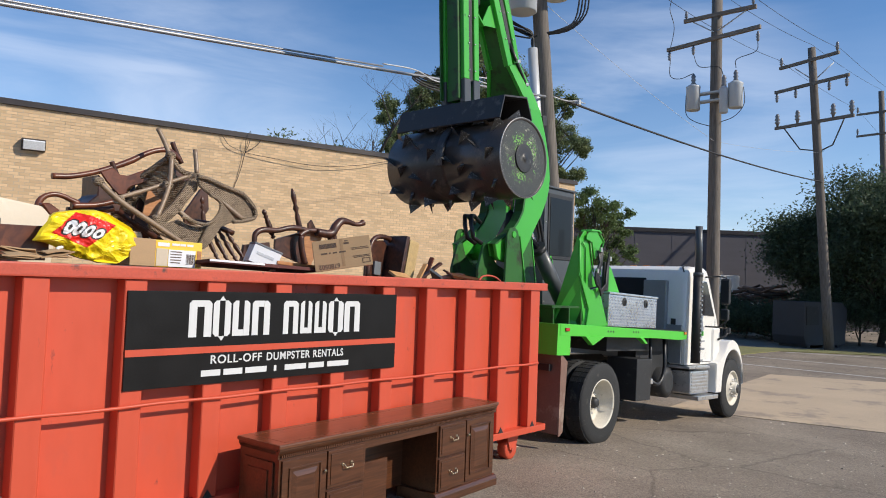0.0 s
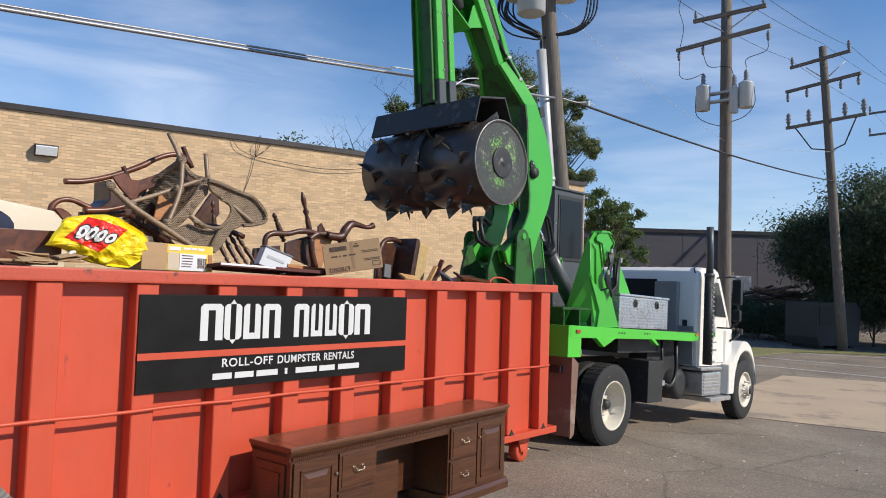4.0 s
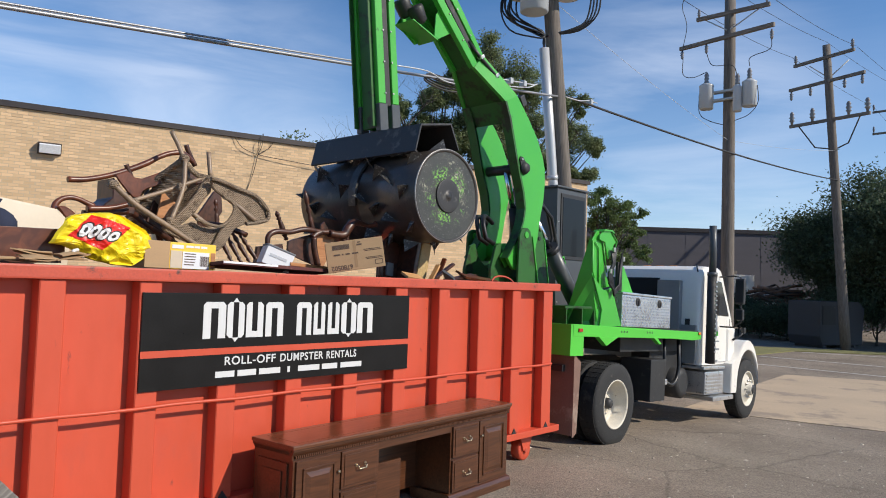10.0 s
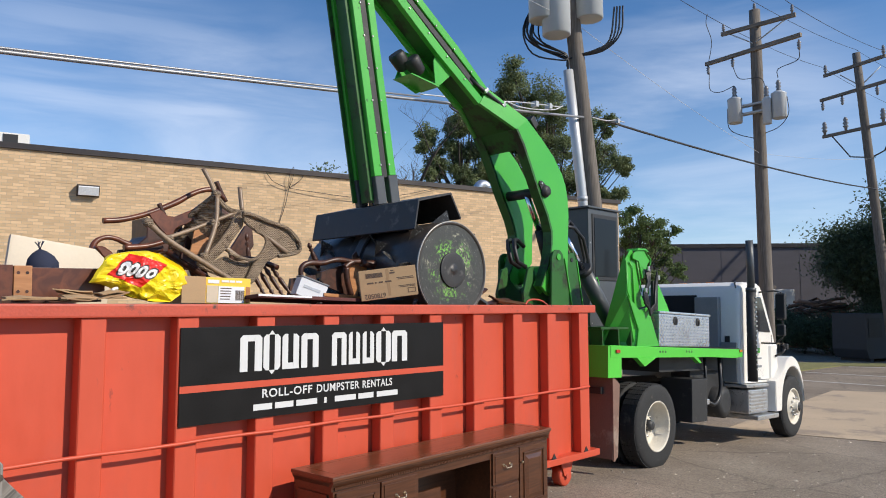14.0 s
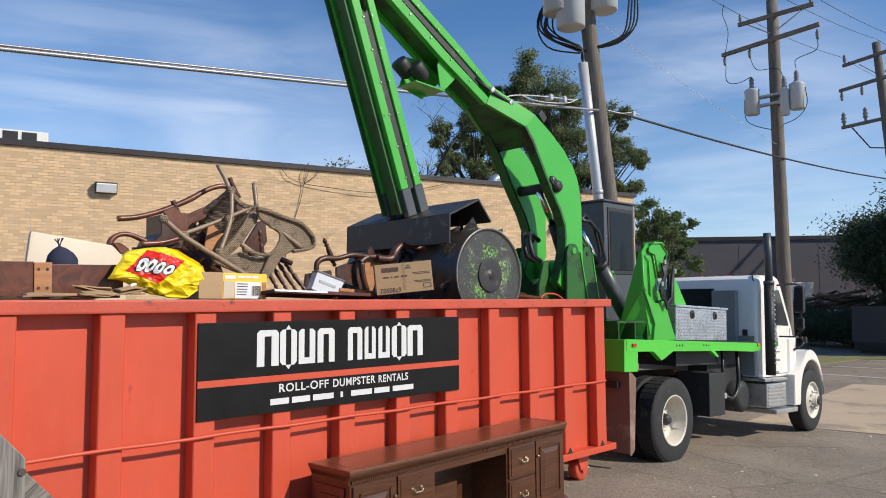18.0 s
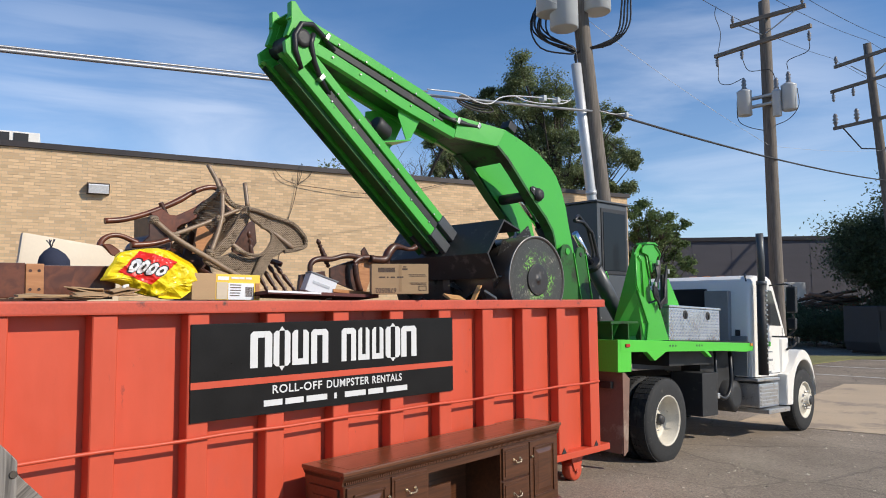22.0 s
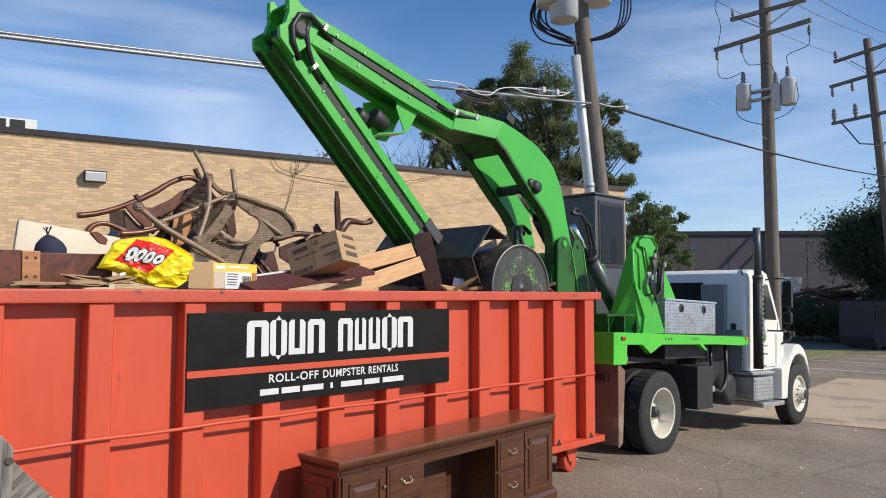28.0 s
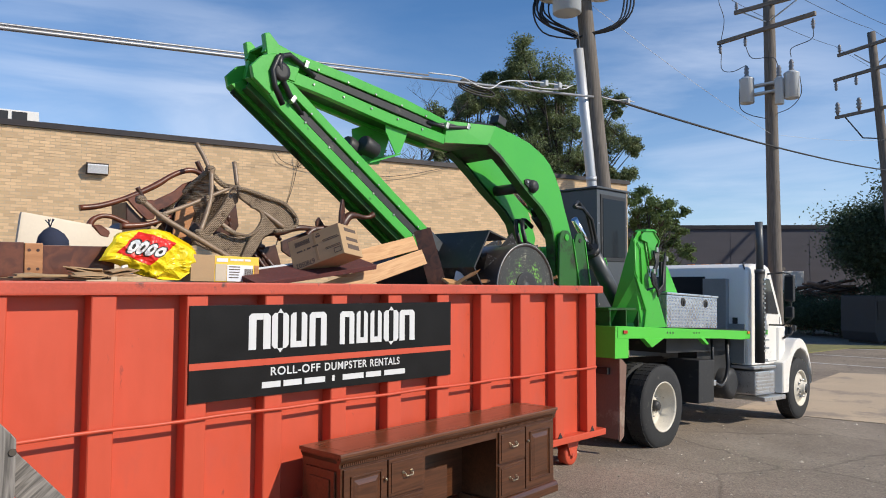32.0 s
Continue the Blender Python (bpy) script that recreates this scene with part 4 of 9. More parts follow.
# ---- the machine's fixed parts on the bed ----
def build_pedestal():
    p = thing("machine_pedestal", "bright green steel pedestal and grey operator cabin on the bed", "machine")
    # the hose mast at the bed's edge: a plate towards the road, and one folded back from it
    bm = B()
    prism(bm, [(1.11, 1.43), (1.165, 1.65), (0.925, 2.08), (1.10, 1.965), (1.20, 1.90), (1.41, 1.935), (1.67, 1.43)], 0.105, 0.130, "y", 0.004)
    mast = part("mast_plate", bm, GREEN, p)
    bm = B()
    q = [(1.11, 0.132, 1.43), (1.165, 0.132, 1.65), (0.925, 0.132, 2.08), (0.905, 0.132, 2.62), (0.865, 0.50, 1.44)]
    a = [bm.verts.new(v) for v in q]
    b = [bm.verts.new((v[0] + 0.025, v[1] + 0.015, v[2])) for v in q]
    bm.faces.new(a)
    bm.faces.new(b[::-1])
    for k in range(5):
        bm.faces.new((a[k], a[(k + 1) % 5], b[(k + 1) % 5], b[k]))
    bmesh.ops.recalc_face_normals(bm, faces=bm.faces)
    part("folded_plate", bm, GREEN, mast)
    # open channel above: a back plate between narrow lips
    bm = B()
    prism(bm, [(0.945, 2.09), (0.932, 2.53), (1.055, 2.66), (1.11, 2.66), (1.19, 2.52), (1.29, 2.13), (1.40, 1.95), (1.20, 1.92), (1.10, 1.975)], 0.140, 0.155, "y", 0.003)
    part("channel_back", bm, GREEN, mast)
    for line in ([(0.932, 2.53), (0.944, 2.134), (1.057, 1.958)], [(0.998, 2.508), (1.076, 2.44), (1.094, 1.985)], [(1.186, 2.52), (1.288, 2.134)]):
        bm = B()
        tube(bm, [(x, 0.125, z) for x, z in line], 0.011, 4)
        part("channel_lip", bm, GREEN, mast)
    # small hood on top, and the guide plate that hangs from it
    bm = B()
    prism(bm, [(1.13, 2.655), (1.16, 2.685), (1.35, 2.69), (1.42, 2.655), (1.41, 2.645), (1.33, 2.668)], 0.08, 0.24, "y", 0.003)
    part("mast_cap", bm, GREEN, mast)
    bm = B()
    prism(bm, [(1.06, 2.60), (1.14, 2.655), (1.33, 2.665), (1.49, 2.54), (1.42, 2.50), (1.34, 2.34), (1.28, 2.30), (1.20, 2.52), (1.06, 2.55)], 0.10, 0.118, "y", 0.003)
    part("hose_guide", bm, GREEN, mast)
    bm = B()
    tube(bm, [(1.36, 0.09, 2.65), (1.485, 0.09, 2.55), (1.43, 0.09, 2.44), (1.40, 0.09, 2.10)], 0.010, 4)
    part("guide_rib", bm, GREEN, mast)
    bm = B()
    box(bm, 1.47, 1.59, 0.06, 0.10, 1.90, 2.28, 0.012)
    part("hose_shield", bm, DARK_FRAME, mast)
    bm = B()
    prism(bm, [(2.327, 2.195), (2.443, 2.253), (2.733, 1.872), (2.72, 1.70), (2.40, 1.66), (2.384, 2.075)], 0.50, 0.54, "y", 0.004)
    part("stay_plate", bm, GREEN, p)
    # base ribs and shelf carry shade in their darker green
    for x, y in ((0.72, 0.36), (0.90, 0.24), (1.06, 0.16)):
        bm = B()
        box(bm, x, x + 0.025, y, y + 0.20, 1.43, 1.66, 0.003)
        part("base_rib", bm, GREEN_GRIMY_SHADED, p)
    bm = B()
    prism(bm, [(0.70, 0.36), (1.12, 0.14), (1.12, 0.60), (0.70, 0.60)], 1.661, 1.69, "z")
    part("base_shelf", bm, GREEN_GRIMY_SHADED, p)
    bm = B()
    box(bm, 1.0, 1.9, 0.62, 1.70, 1.36, 1.50, 0.01)
    part("base_plate", bm, GREEN, p)
    # turret ring, then hoses that loop beside the mast
    bm = B()
    turned(bm, [(1.36, 0.42), (1.62, 0.42), (1.64, 0.34), (1.78, 0.34)], "z", 32, (0.75, 1.2, 0))
    part("turret_ring", bm, DARK_FRAME, p)
    for k in range(5):
        a = k * 0.04
        bm = B()
        tube(bm, [(1.30 + a * 0.4, 0.07 - 0.008 * k, 2.42), (1.34 + a * 0.3, 0.06, 2.26), (1.22 + a * 0.5, 0.055, 2.12), (1.24 + a * 0.6, 0.055, 1.99), (1.36, 0.05, 1.90 - a * 0.4), (1.48 + a * 0.3, 0.045, 1.98), (1.51 + a * 0.3, 0.05, 2.24 + a)], 0.014, 8)
        part("mast_hose", bm, HOSE, mast)
    for x, z in ((1.31, 2.40), (1.23, 2.12), (1.56, 2.29)):
        bm = B()
        box(bm, x, x + 0.045, 0.03, 0.06, z, z + 0.06, 0.006)
        part("hose_fitting", bm, BARE_STEEL, mast)
    # boom foot brackets, each a pair of uprights with a pin eye
    for y in (0.79, 1.65):
        bm = B()
        prism(bm, [(0.25, 1.60), (0.285, 2.56), (0.32, 2.635), (0.38, 2.665), (0.46, 2.665), (0.51, 2.63), (0.54, 2.56), (0.69, 1.92), (0.76, 1.60)], y, y + 0.035, "y", 0.005)
        # uprights: shade is put into the darker green, edges stay plain
        fb = part("foot_bracket", bm, GREEN_GRIMY_SHADED, p)
        bm = B()
        turned(bm, [(y - 0.012, 0.040), (y - 0.001, 0.045)], "y", 16, (0.42, 0, 2.575))
        part("pin_boss", bm, GREEN, fb)
        bm = B()
        prism(bm, [(0.545, 2.56), (0.56, 2.56), (0.72, 1.90), (0.70, 1.90)], y - 0.012, y + 0.10, "y")
        part("edge_flange", bm, GREEN, fb)
        bm = B()
        prism(bm, [(0.70, 1.60), (0.76, 2.56), (0.79, 2.63), (0.83, 2.655), (0.90, 2.655), (0.94, 2.62), (0.96, 2.55), (1.09, 1.95), (1.16, 1.60)], y + 0.105, y + 0.135, "y", 0.004)
        rb = part("ram_bracket", bm, GREEN_GRIMY_SHADED, p)
        bm = B()
        turned(bm, [(y + 0.094, 0.026), (y + 0.104, 0.03)], "y", 12, (0.86, 0, 2.56))
        part("pin_boss", bm, DARK_FRAME, rb)
        bm = B()
        prism(bm, [(0.965, 2.55), (0.98, 2.55), (1.12, 1.90), (1.10, 1.90)], y + 0.095, y + 0.18, "y")
        part("edge_flange", bm, GREEN, rb)
    # pedestal body plates between the legs, shade painted into their dark green
    for y, dx in ((1.02, 0.0), (1.40, -0.06)):
        bm = B()
        prism(bm, [(0.02 + dx, 1.60), (0.0 + dx, 2.12), (0.10 + dx, 2.42), (0.20 + dx, 2.46), (0.26 + dx, 2.30), (0.40 + dx, 2.18), (0.60 + dx, 2.12), (0.70 + dx, 1.60)], y, y + 0.04, "y", 0.005)
        part("body_plate", bm, GREEN_GRIMY_SHADED, p)
    bm = B()
    box(bm, 0.02, 1.3, 0.79, 1.80, 1.48, 1.60, 0.01)
    part("bracket_base", bm, GREEN_GRIMY_SHADED, p)
    for k in range(2):
        bm = B()
        tube(bm, [(0.02, 1.0 + 0.1 * k, 2.44), (-0.14, 1.0 + 0.1 * k, 2.50), (-0.17, 1.02 + 0.1 * k, 2.66), (-0.08, 1.1 + 0.1 * k, 2.78), (0.10, 1.2 + 0.1 * k, 2.80), (0.24, 1.2 + 0.1 * k, 2.72)], 0.028, 10)
        part("saddle_hose", bm, HOSE, p)
    # tilt ram behind the brackets
    bm = B()
    tube(bm, [(1.40, 1.08, 2.44), (2.06, 1.08, 1.72)], 0.11, 20)
    ram = part("ram_barrel", bm, CAB_GREY, p, "dark grey hydraulic cylinder")
    bm = B()
    tube(bm, [(1.37, 1.08, 2.473), (1.42, 1.08, 2.418)], 0.125, 20)
    part("ram_gland", bm, DARK_FRAME, ram)
    bm = B()
    tube(bm, [(1.0, 1.08, 2.87), (1.38, 1.08, 2.462)], 0.045, 14)
    part("ram_rod", bm, CHROME, ram)
    # operator cabin
    bm = B()
    box(bm, 1.97, 2.80, 1.36, 2.25, 1.45, 3.42, 0.02)
    cab = part("cabin", bm, CAB_GREY, p, "matt grey operator cabin with a dark window")
    bm = B()
    box(bm, 2.06, 2.74, 1.345, 1.364, 2.34, 3.34, 0.012)
    part("window_frame", bm, DARK_FRAME, cab)
    bm = B()
    box(bm, 2.10, 2.70, 1.338, 1.350, 2.40, 3.28, 0.004)
    part("window_glass", bm, CABIN_GLASS, cab)
    bm = B()
    box(bm, 1.93, 2.84, 1.33, 2.28, 3.42, 3.45, 0.01)
    part("cabin_roof", bm, CAB_GREY, cab)
    for x, z in ((2.01, 1.7), (2.01, 2.3), (2.01, 2.9), (2.77, 1.7), (2.77, 2.3), (2.77, 2.9)):
        bm = B()
        turned(bm, [(1.352, 0.012), (1.359, 0.014)], "y", 8, (x, 0, z))
        part("cabin_bolt", bm, BARE_STEEL, cab)
    for y, z in ((1.30, 3.0), (1.22, 2.9)):
        bm = B()
        tube(bm, [(1.10, 1.15, 3.05), (1.40, y, z + 0.16), (1.62, y, z + 0.02), (1.76, y, z - 0.35), (1.70, y, 2.40), (1.55, 1.28, 2.15)], 0.026, 8)
        part("cabin_hose", bm, HOSE, cab)
    bm = B()
    tube(bm, [(1.66, 1.1, 2.30), (1.74, 1.08, 2.36), (1.78, 1.08, 2.28), (1.78, 1.08, 2.10)], 0.014, 8)
    part("grab_loop", bm, GREEN, cab)
    return p


pedestal = build_pedestal()


# ---- the boom arm ----
PIVOT = Vector((0.55, 1.2, 2.363))
L_BOOM, L_STICK = 4.482, 3.33
DRUM_R = 0.475


def disc_mat():
    """Scratched steel: marks run round the disc, with rubbed-off green paint and pale dust in a ring about the hub."""
    m = mat("drum_disc", (0.046, 0.048, 0.043), 0.5, vary=0.30, scale=7, fine=50, bump=0.2)
    nt = m.node_tree
    n, l = nt.nodes, nt.links
    b = n["Principled BSDF"]
    tc = n.new("ShaderNodeTexCoord")
    sp = n.new("ShaderNodeSeparateXYZ")
    l.new(tc.outputs["Object"], sp.inputs["Vector"])

    def calc(op, a, c=None):
        q = n.new("ShaderNodeMath")
        q.operation = op
        for i, v in enumerate((a, c)):
            if v is None:
                continue
            if isinstance(v, (int, float)):
                q.inputs[i].default_value = v
            else:
                l.new(v, q.inputs[i])
        return q.outputs["Value"]
    x, z = sp.outputs["X"], sp.outputs["Z"]
    r = calc("SQRT", calc("ADD", calc("MULTIPLY", x, x), calc("MULTIPLY", z, z)))
    ang = calc("ARCTAN2", z, x)

    def swirl(around, across, offset, lo, hi):
        cb = n.new("ShaderNodeCombineXYZ")
        l.new(calc("MULTIPLY", ang, around), cb.inputs["X"])
        l.new(calc("MULTIPLY", r, across), cb.inputs["Y"])
        cb.inputs["Z"].default_value = offset
        t = n.new("ShaderNodeTexNoise")
        t.inputs["Scale"].default_value, t.inputs["Detail"].default_value, t.inputs["Roughness"].default_value = 1.0, 9.0, 0.72
        l.new(cb.outputs["Vector"], t.inputs["Vector"])
        mr = n.new("ShaderNodeMapRange")
        mr.inputs["From Min"].default_value, mr.inputs["From Max"].default_value = lo, hi
        l.new(t.outputs["Fac"], mr.inputs["Value"])
        return mr.outputs["Result"]

    def ring(r0, r1):
        mr = n.new("ShaderNodeMapRange")
        mr.interpolation_type = "SMOOTHSTEP"
        mr.inputs["From Min"].default_value, mr.inputs["From Max"].default_value = r1, r0
        l.new(r, mr.inputs["Value"])
        return mr.outputs["Result"]
    colour = b.inputs["Base Color"].links[0].from_socket
    layers = (((0.26, 0.26, 0.24), swirl(8.0, 60.0, 1.0, 0.58, 0.70)), ((0.20, 0.50, 0.07), calc("MULTIPLY", calc("MULTIPLY", swirl(7.0, 34.0, 5.0, 0.50, 0.56), swirl(1.1, 3.0, 21.0, 0.48, 0.53)), ring(0.22, 0.36))),
              ((0.55, 0.53, 0.38), calc("MULTIPLY", calc("MULTIPLY", swirl(6.0, 40.0, 9.0, 0.50, 0.58), swirl(0.8, 2.0, 33.0, 0.54, 0.62)), ring(0.30, 0.44))), ((0.62, 0.62, 0.58), swirl(14.0, 55.0, 13.0, 0.63, 0.66)))
    for col, fac in layers:
        mx = n.new("ShaderNodeMix")
        mx.data_type = "RGBA"
        l.new(fac, mx.inputs["Factor"])
        l.new(colour, mx.inputs["A"])
        mx.inputs["B"].default_value = (*col, 1)
        colour = mx.outputs["Result"]
    l.new(colour, b.inputs["Base Color"])
    return m


DISC = disc_mat()
EDGE_STEEL = mat("edge_steel", (0.30, 0.29, 0.27), 0.45, metal=0.5, vary=0.35, scale=9, fine=60, bump=0.1)
TOOTH = mat("tooth_steel", (0.075, 0.069, 0.062), 0.38, metal=0.3, vary=0.35, scale=9, fine=60, bump=0.2, dirt=(0.40, 0.39, 0.36), dirt_amount=0.55, dirt_scale=14)
DRUM_BLACK = mat("drum_black", (0.050, 0.041, 0.035), 0.36, metal=0.0, vary=0.3, scale=5, fine=70, dirt=(0.105, 0.080, 0.062), dirt_amount=0.48, dirt_scale=5, bump=0.12, coat=0.1,
                 dirt2=(0.16, 0.15, 0.14), dirt2_amount=0.14, dirt2_scale=18)


def flip(prof):
    return [(u, -v) for u, v in prof]


def build_boom(root):
    """Local x runs from the foot pin to the elbow pin; profiles are (u, v) with v = -z."""
    top = [(1.80, 0.90), (2.45, 0.635), (3.06, 0.555), (3.79, 0.41), (4.66, 0.215)]
    low = [(4.56, -0.02), (4.02, 0.09), (3.20, 0.225), (2.40, 0.40), (1.84, 0.65)]
    bm = B()
    crown = [(2.45, 0.635), (3.06, 0.555), (3.79, 0.41), (4.66, 0.215), (4.66, 0.19), (3.79, 0.385), (3.06, 0.53), (2.45, 0.61)]
    prism(bm, flip(crown), -0.18, 0.06, "y")
    boom = part("boom", bm, GREEN, root, "bright green steel box boom, scuffed and greasy")
    for y0, y1 in ((-0.18, -0.16), (0.04, 0.06)):
        bm = B()
        prism(bm, flip([(2.45, 0.608), (3.06, 0.528), (3.79, 0.383), (4.60, 0.20)] + low[:-1]), y0, y1, "y")
        part("side_web", bm, GREEN, boom)
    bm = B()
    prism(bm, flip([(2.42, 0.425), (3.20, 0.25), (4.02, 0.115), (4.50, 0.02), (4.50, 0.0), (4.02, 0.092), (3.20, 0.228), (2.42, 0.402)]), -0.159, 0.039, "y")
    # lower plate of the beam: its shade is part of the colour
    part("under_plate", bm, GREEN_GRIMY_SHADED, boom)
    # flanges that stand proud of the web on both sides
    for s in (-1, 1):
        y0, y1 = (-0.25, -0.181) if s < 0 else (0.061, 0.12)
        for band in ([(2.45, 0.635), (3.06, 0.555), (3.79, 0.41), (4.66, 0.215), (4.66, 0.12), (3.79, 0.315), (3.06, 0.455), (2.45, 0.565)],
                     [(4.56, -0.05), (4.02, 0.06), (3.20, 0.195), (2.40, 0.37), (2.42, 0.475), (3.20, 0.31), (4.02, 0.17), (4.56, 0.075)]):
            bm = B()
            prism(bm, flip(band), y0, y1, "y", 0.004)
            part("flange", bm, GREEN, boom)
        # black cover rail over the hoses in the groove
        bm = B()
        prism(bm, flip([(2.62, 0.525), (3.06, 0.45), (4.18, 0.225), (4.18, 0.155), (3.06, 0.365), (2.62, 0.445)]), -0.235 if s < 0 else 0.062, -0.182 if s < 0 else 0.10, "y", 0.006)
        part("cover_rail", bm, DARK_FRAME, boom, "black hose cover rail")
        for k in range(5):
            u = 2.75 + k * 0.34
            for dv in (0.075, -0.085):
                bm = B()
                v = 0.475 - (u - 2.62) * 0.192 + dv
                turned(bm, [(s * 0.252, 0.012), (s * 0.262, 0.010)] if s < 0 else [(0.121, 0.012), (0.131, 0.010)], "y", 8, (u, 0, -v))
                part("bolt", bm, BARE_STEEL, boom)
    # gooseneck: two plates that spread from the beam down to the foot pin
    outer = [(-0.17, 0.0), (-0.10, 0.15), (0.05, 0.32), (0.23, 0.51), (0.39, 0.70), (0.57, 0.855), (0.72, 0.945), (0.87, 0.99), (1.15, 1.01), (1.45, 0.975), (1.80, 0.905)]
    inner = [(1.84, 0.64), (1.63, 0.61), (1.40, 0.545), (1.15, 0.465), (0.95, 0.41), (0.70, 0.35), (0.50, 0.265), (0.38, 0.14), (0.31, 0.03), (0.25, -0.10), (0.163, -0.389), (0.0, -0.375), (-0.047, -0.351), (-0.086, -0.263), (-0.13, -0.14)]
    for s in (-1, 1):
        y0, y1 = (-0.335, -0.285) if s < 0 else (0.335, 0.385)
        bm = B()
        prism(bm, flip(outer + inner), y0, y1, "y", 0.006)
        part("gooseneck_plate", bm, GREEN, boom)
        # slanted cheek from the beam's side out to the plate
        bm = B()
        ya, yb = (-0.25, -0.335) if s < 0 else (0.12, 0.385)
        q = [(2.45, ya, -0.635), (2.40, ya, -0.39), (1.835, yb, -0.64), (1.795, yb, -0.905)]
        t = 0.05 * s
        a = [bm.verts.new(p) for p in q]
        b = [bm.verts.new((p[0], p[1] - t, p[2])) for p in q]
        bm.faces.new(a)
        bm.faces.new(b[::-1])
        for i in range(4):
            bm.faces.new((a[i], a[(i + 1) % 4], b[(i + 1) % 4], b[i]))
        bmesh.ops.recalc_face_normals(bm, faces=bm.faces)
        part("transition_plate", bm, GREEN, boom)
        bm = B()
        yy = -0.336 if s < 0 else 0.386
        turned(bm, [(yy, 0.082), (yy + s * 0.022, 0.082), (yy + s * 0.030, 0.070), (yy + s * 0.055, 0.062), (yy + s * 0.060, 0.02)], "y", 22, (0.95, 0, -0.525))
        cap = part("pin_cap", bm, DARK_FRAME, boom, "black pin end cap")
        bm = B()
        prism(bm, flip([(0.96, 0.46), (1.10, 0.49), (1.12, 0.53), (1.09, 0.565), (0.96, 0.60)]), yy - 0.02 if s < 0 else yy, yy if s < 0 else yy + 0.02, "y", 0.004)
        part("keeper_plate", bm, DARK_FRAME, cap)
        bm = B()
        turned(bm, [(yy + s * 0.021, 0.018), (yy + s * 0.034, 0.015)], "y", 6, (1.075, 0, -0.527))
        part("keeper_bolt", bm, BARE_STEEL, cap)
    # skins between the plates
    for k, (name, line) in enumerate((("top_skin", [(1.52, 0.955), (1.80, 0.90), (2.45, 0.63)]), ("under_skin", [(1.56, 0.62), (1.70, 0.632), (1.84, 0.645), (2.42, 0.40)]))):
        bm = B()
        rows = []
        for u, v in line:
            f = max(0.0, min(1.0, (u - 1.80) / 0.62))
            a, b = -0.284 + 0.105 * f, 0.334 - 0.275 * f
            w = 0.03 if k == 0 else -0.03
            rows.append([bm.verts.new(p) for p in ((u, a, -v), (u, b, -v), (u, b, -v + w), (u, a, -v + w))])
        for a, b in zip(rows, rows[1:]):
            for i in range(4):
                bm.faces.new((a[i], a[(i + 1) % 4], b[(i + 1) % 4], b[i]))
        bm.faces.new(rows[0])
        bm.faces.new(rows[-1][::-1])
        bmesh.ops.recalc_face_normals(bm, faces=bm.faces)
        # the lower skin's green includes the shade below the elbow
        part(name, bm, GREEN if k == 0 else GREEN_GRIMY_SHADED, boom)
    # back skins of the two box legs
    for ya, yb in ((-0.284, -0.206), (0.276, 0.334)):
        bm = B()
        rows = [[bm.verts.new(p) for p in ((u, ya, -v), (u, yb, -v), (u, yb, -v + 0.02), (u, ya, -v + 0.02))] for u, v in outer[2:-1]]
        for a, b in zip(rows, rows[1:]):
            for i in range(4):
                bm.faces.new((a[i], a[(i + 1) % 4], b[(i + 1) % 4], b[i]))
        bm.faces.new(rows[0])
        bm.faces.new(rows[-1][::-1])
        bmesh.ops.recalc_face_normals(bm, faces=bm.faces)
        part("leg_back", bm, GREEN, boom)
    # front faces of the two box legs: grease, with shade painted in
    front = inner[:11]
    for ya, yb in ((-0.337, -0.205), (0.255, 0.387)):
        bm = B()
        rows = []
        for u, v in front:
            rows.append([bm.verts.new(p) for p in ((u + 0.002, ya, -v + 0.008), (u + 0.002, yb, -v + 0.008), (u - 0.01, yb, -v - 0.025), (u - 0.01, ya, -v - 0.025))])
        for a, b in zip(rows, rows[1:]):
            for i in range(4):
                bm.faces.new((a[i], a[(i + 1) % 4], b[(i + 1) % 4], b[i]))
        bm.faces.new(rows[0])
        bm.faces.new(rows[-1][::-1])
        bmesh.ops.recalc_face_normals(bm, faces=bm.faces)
        part("leg_face", bm, GREEN_GRIMY_SHADED, boom, "greasy leg face, its green darkened for shade")
    # inner sides of the two box legs
    for y in (-0.225, 0.255):
        bm = B()
        prism(bm, flip([(0.0, 0.25), (0.23, 0.50), (0.39, 0.69), (0.57, 0.845), (0.72, 0.935), (0.87, 0.98), (1.15, 1.0), (1.45, 0.96), (1.60, 0.92), (1.66, 0.64)] + [(u, v + 0.003) for u, v in inner[1:10]] + [(0.17, -0.385), (0.0, -0.37)]), y, y + 0.02, "y")
        part("leg_inner_plate", bm, GREEN, boom)
    bm = B()
    turned(bm, [(-0.284, 0.065), (0.334, 0.065)], "y", 16, (0.95, 0, -0.525))
    part("cross_tube", bm, DARK_FRAME, boom)
    bm = B()
    turned(bm, [(-0.284, 0.12), (0.334, 0.12)], "y", 20)
    part("foot_sleeve", bm, GREEN, boom)
    bm = B()
    tube(bm, [(0.05, -0.06, -0.20), (0.46, -0.06, -0.375)], 0.065, 14)
    lr = part("lift_ram", bm, DARK_FRAME, boom)
    bm = B()
    tube(bm, [(0.46, -0.06, -0.375), (0.94, -0.06, -0.50)], 0.042, 14)
    part("ram_rod", bm, CHROME, lr)
    # work lights under the beam, in a bracket
    brk = [(2.89, 0.283), (3.21, 0.233), (3.37, 0.093), (3.33, 0.003), (3.23, -0.247), (2.93, -0.097), (2.90, 0.023)]
    bracket = None
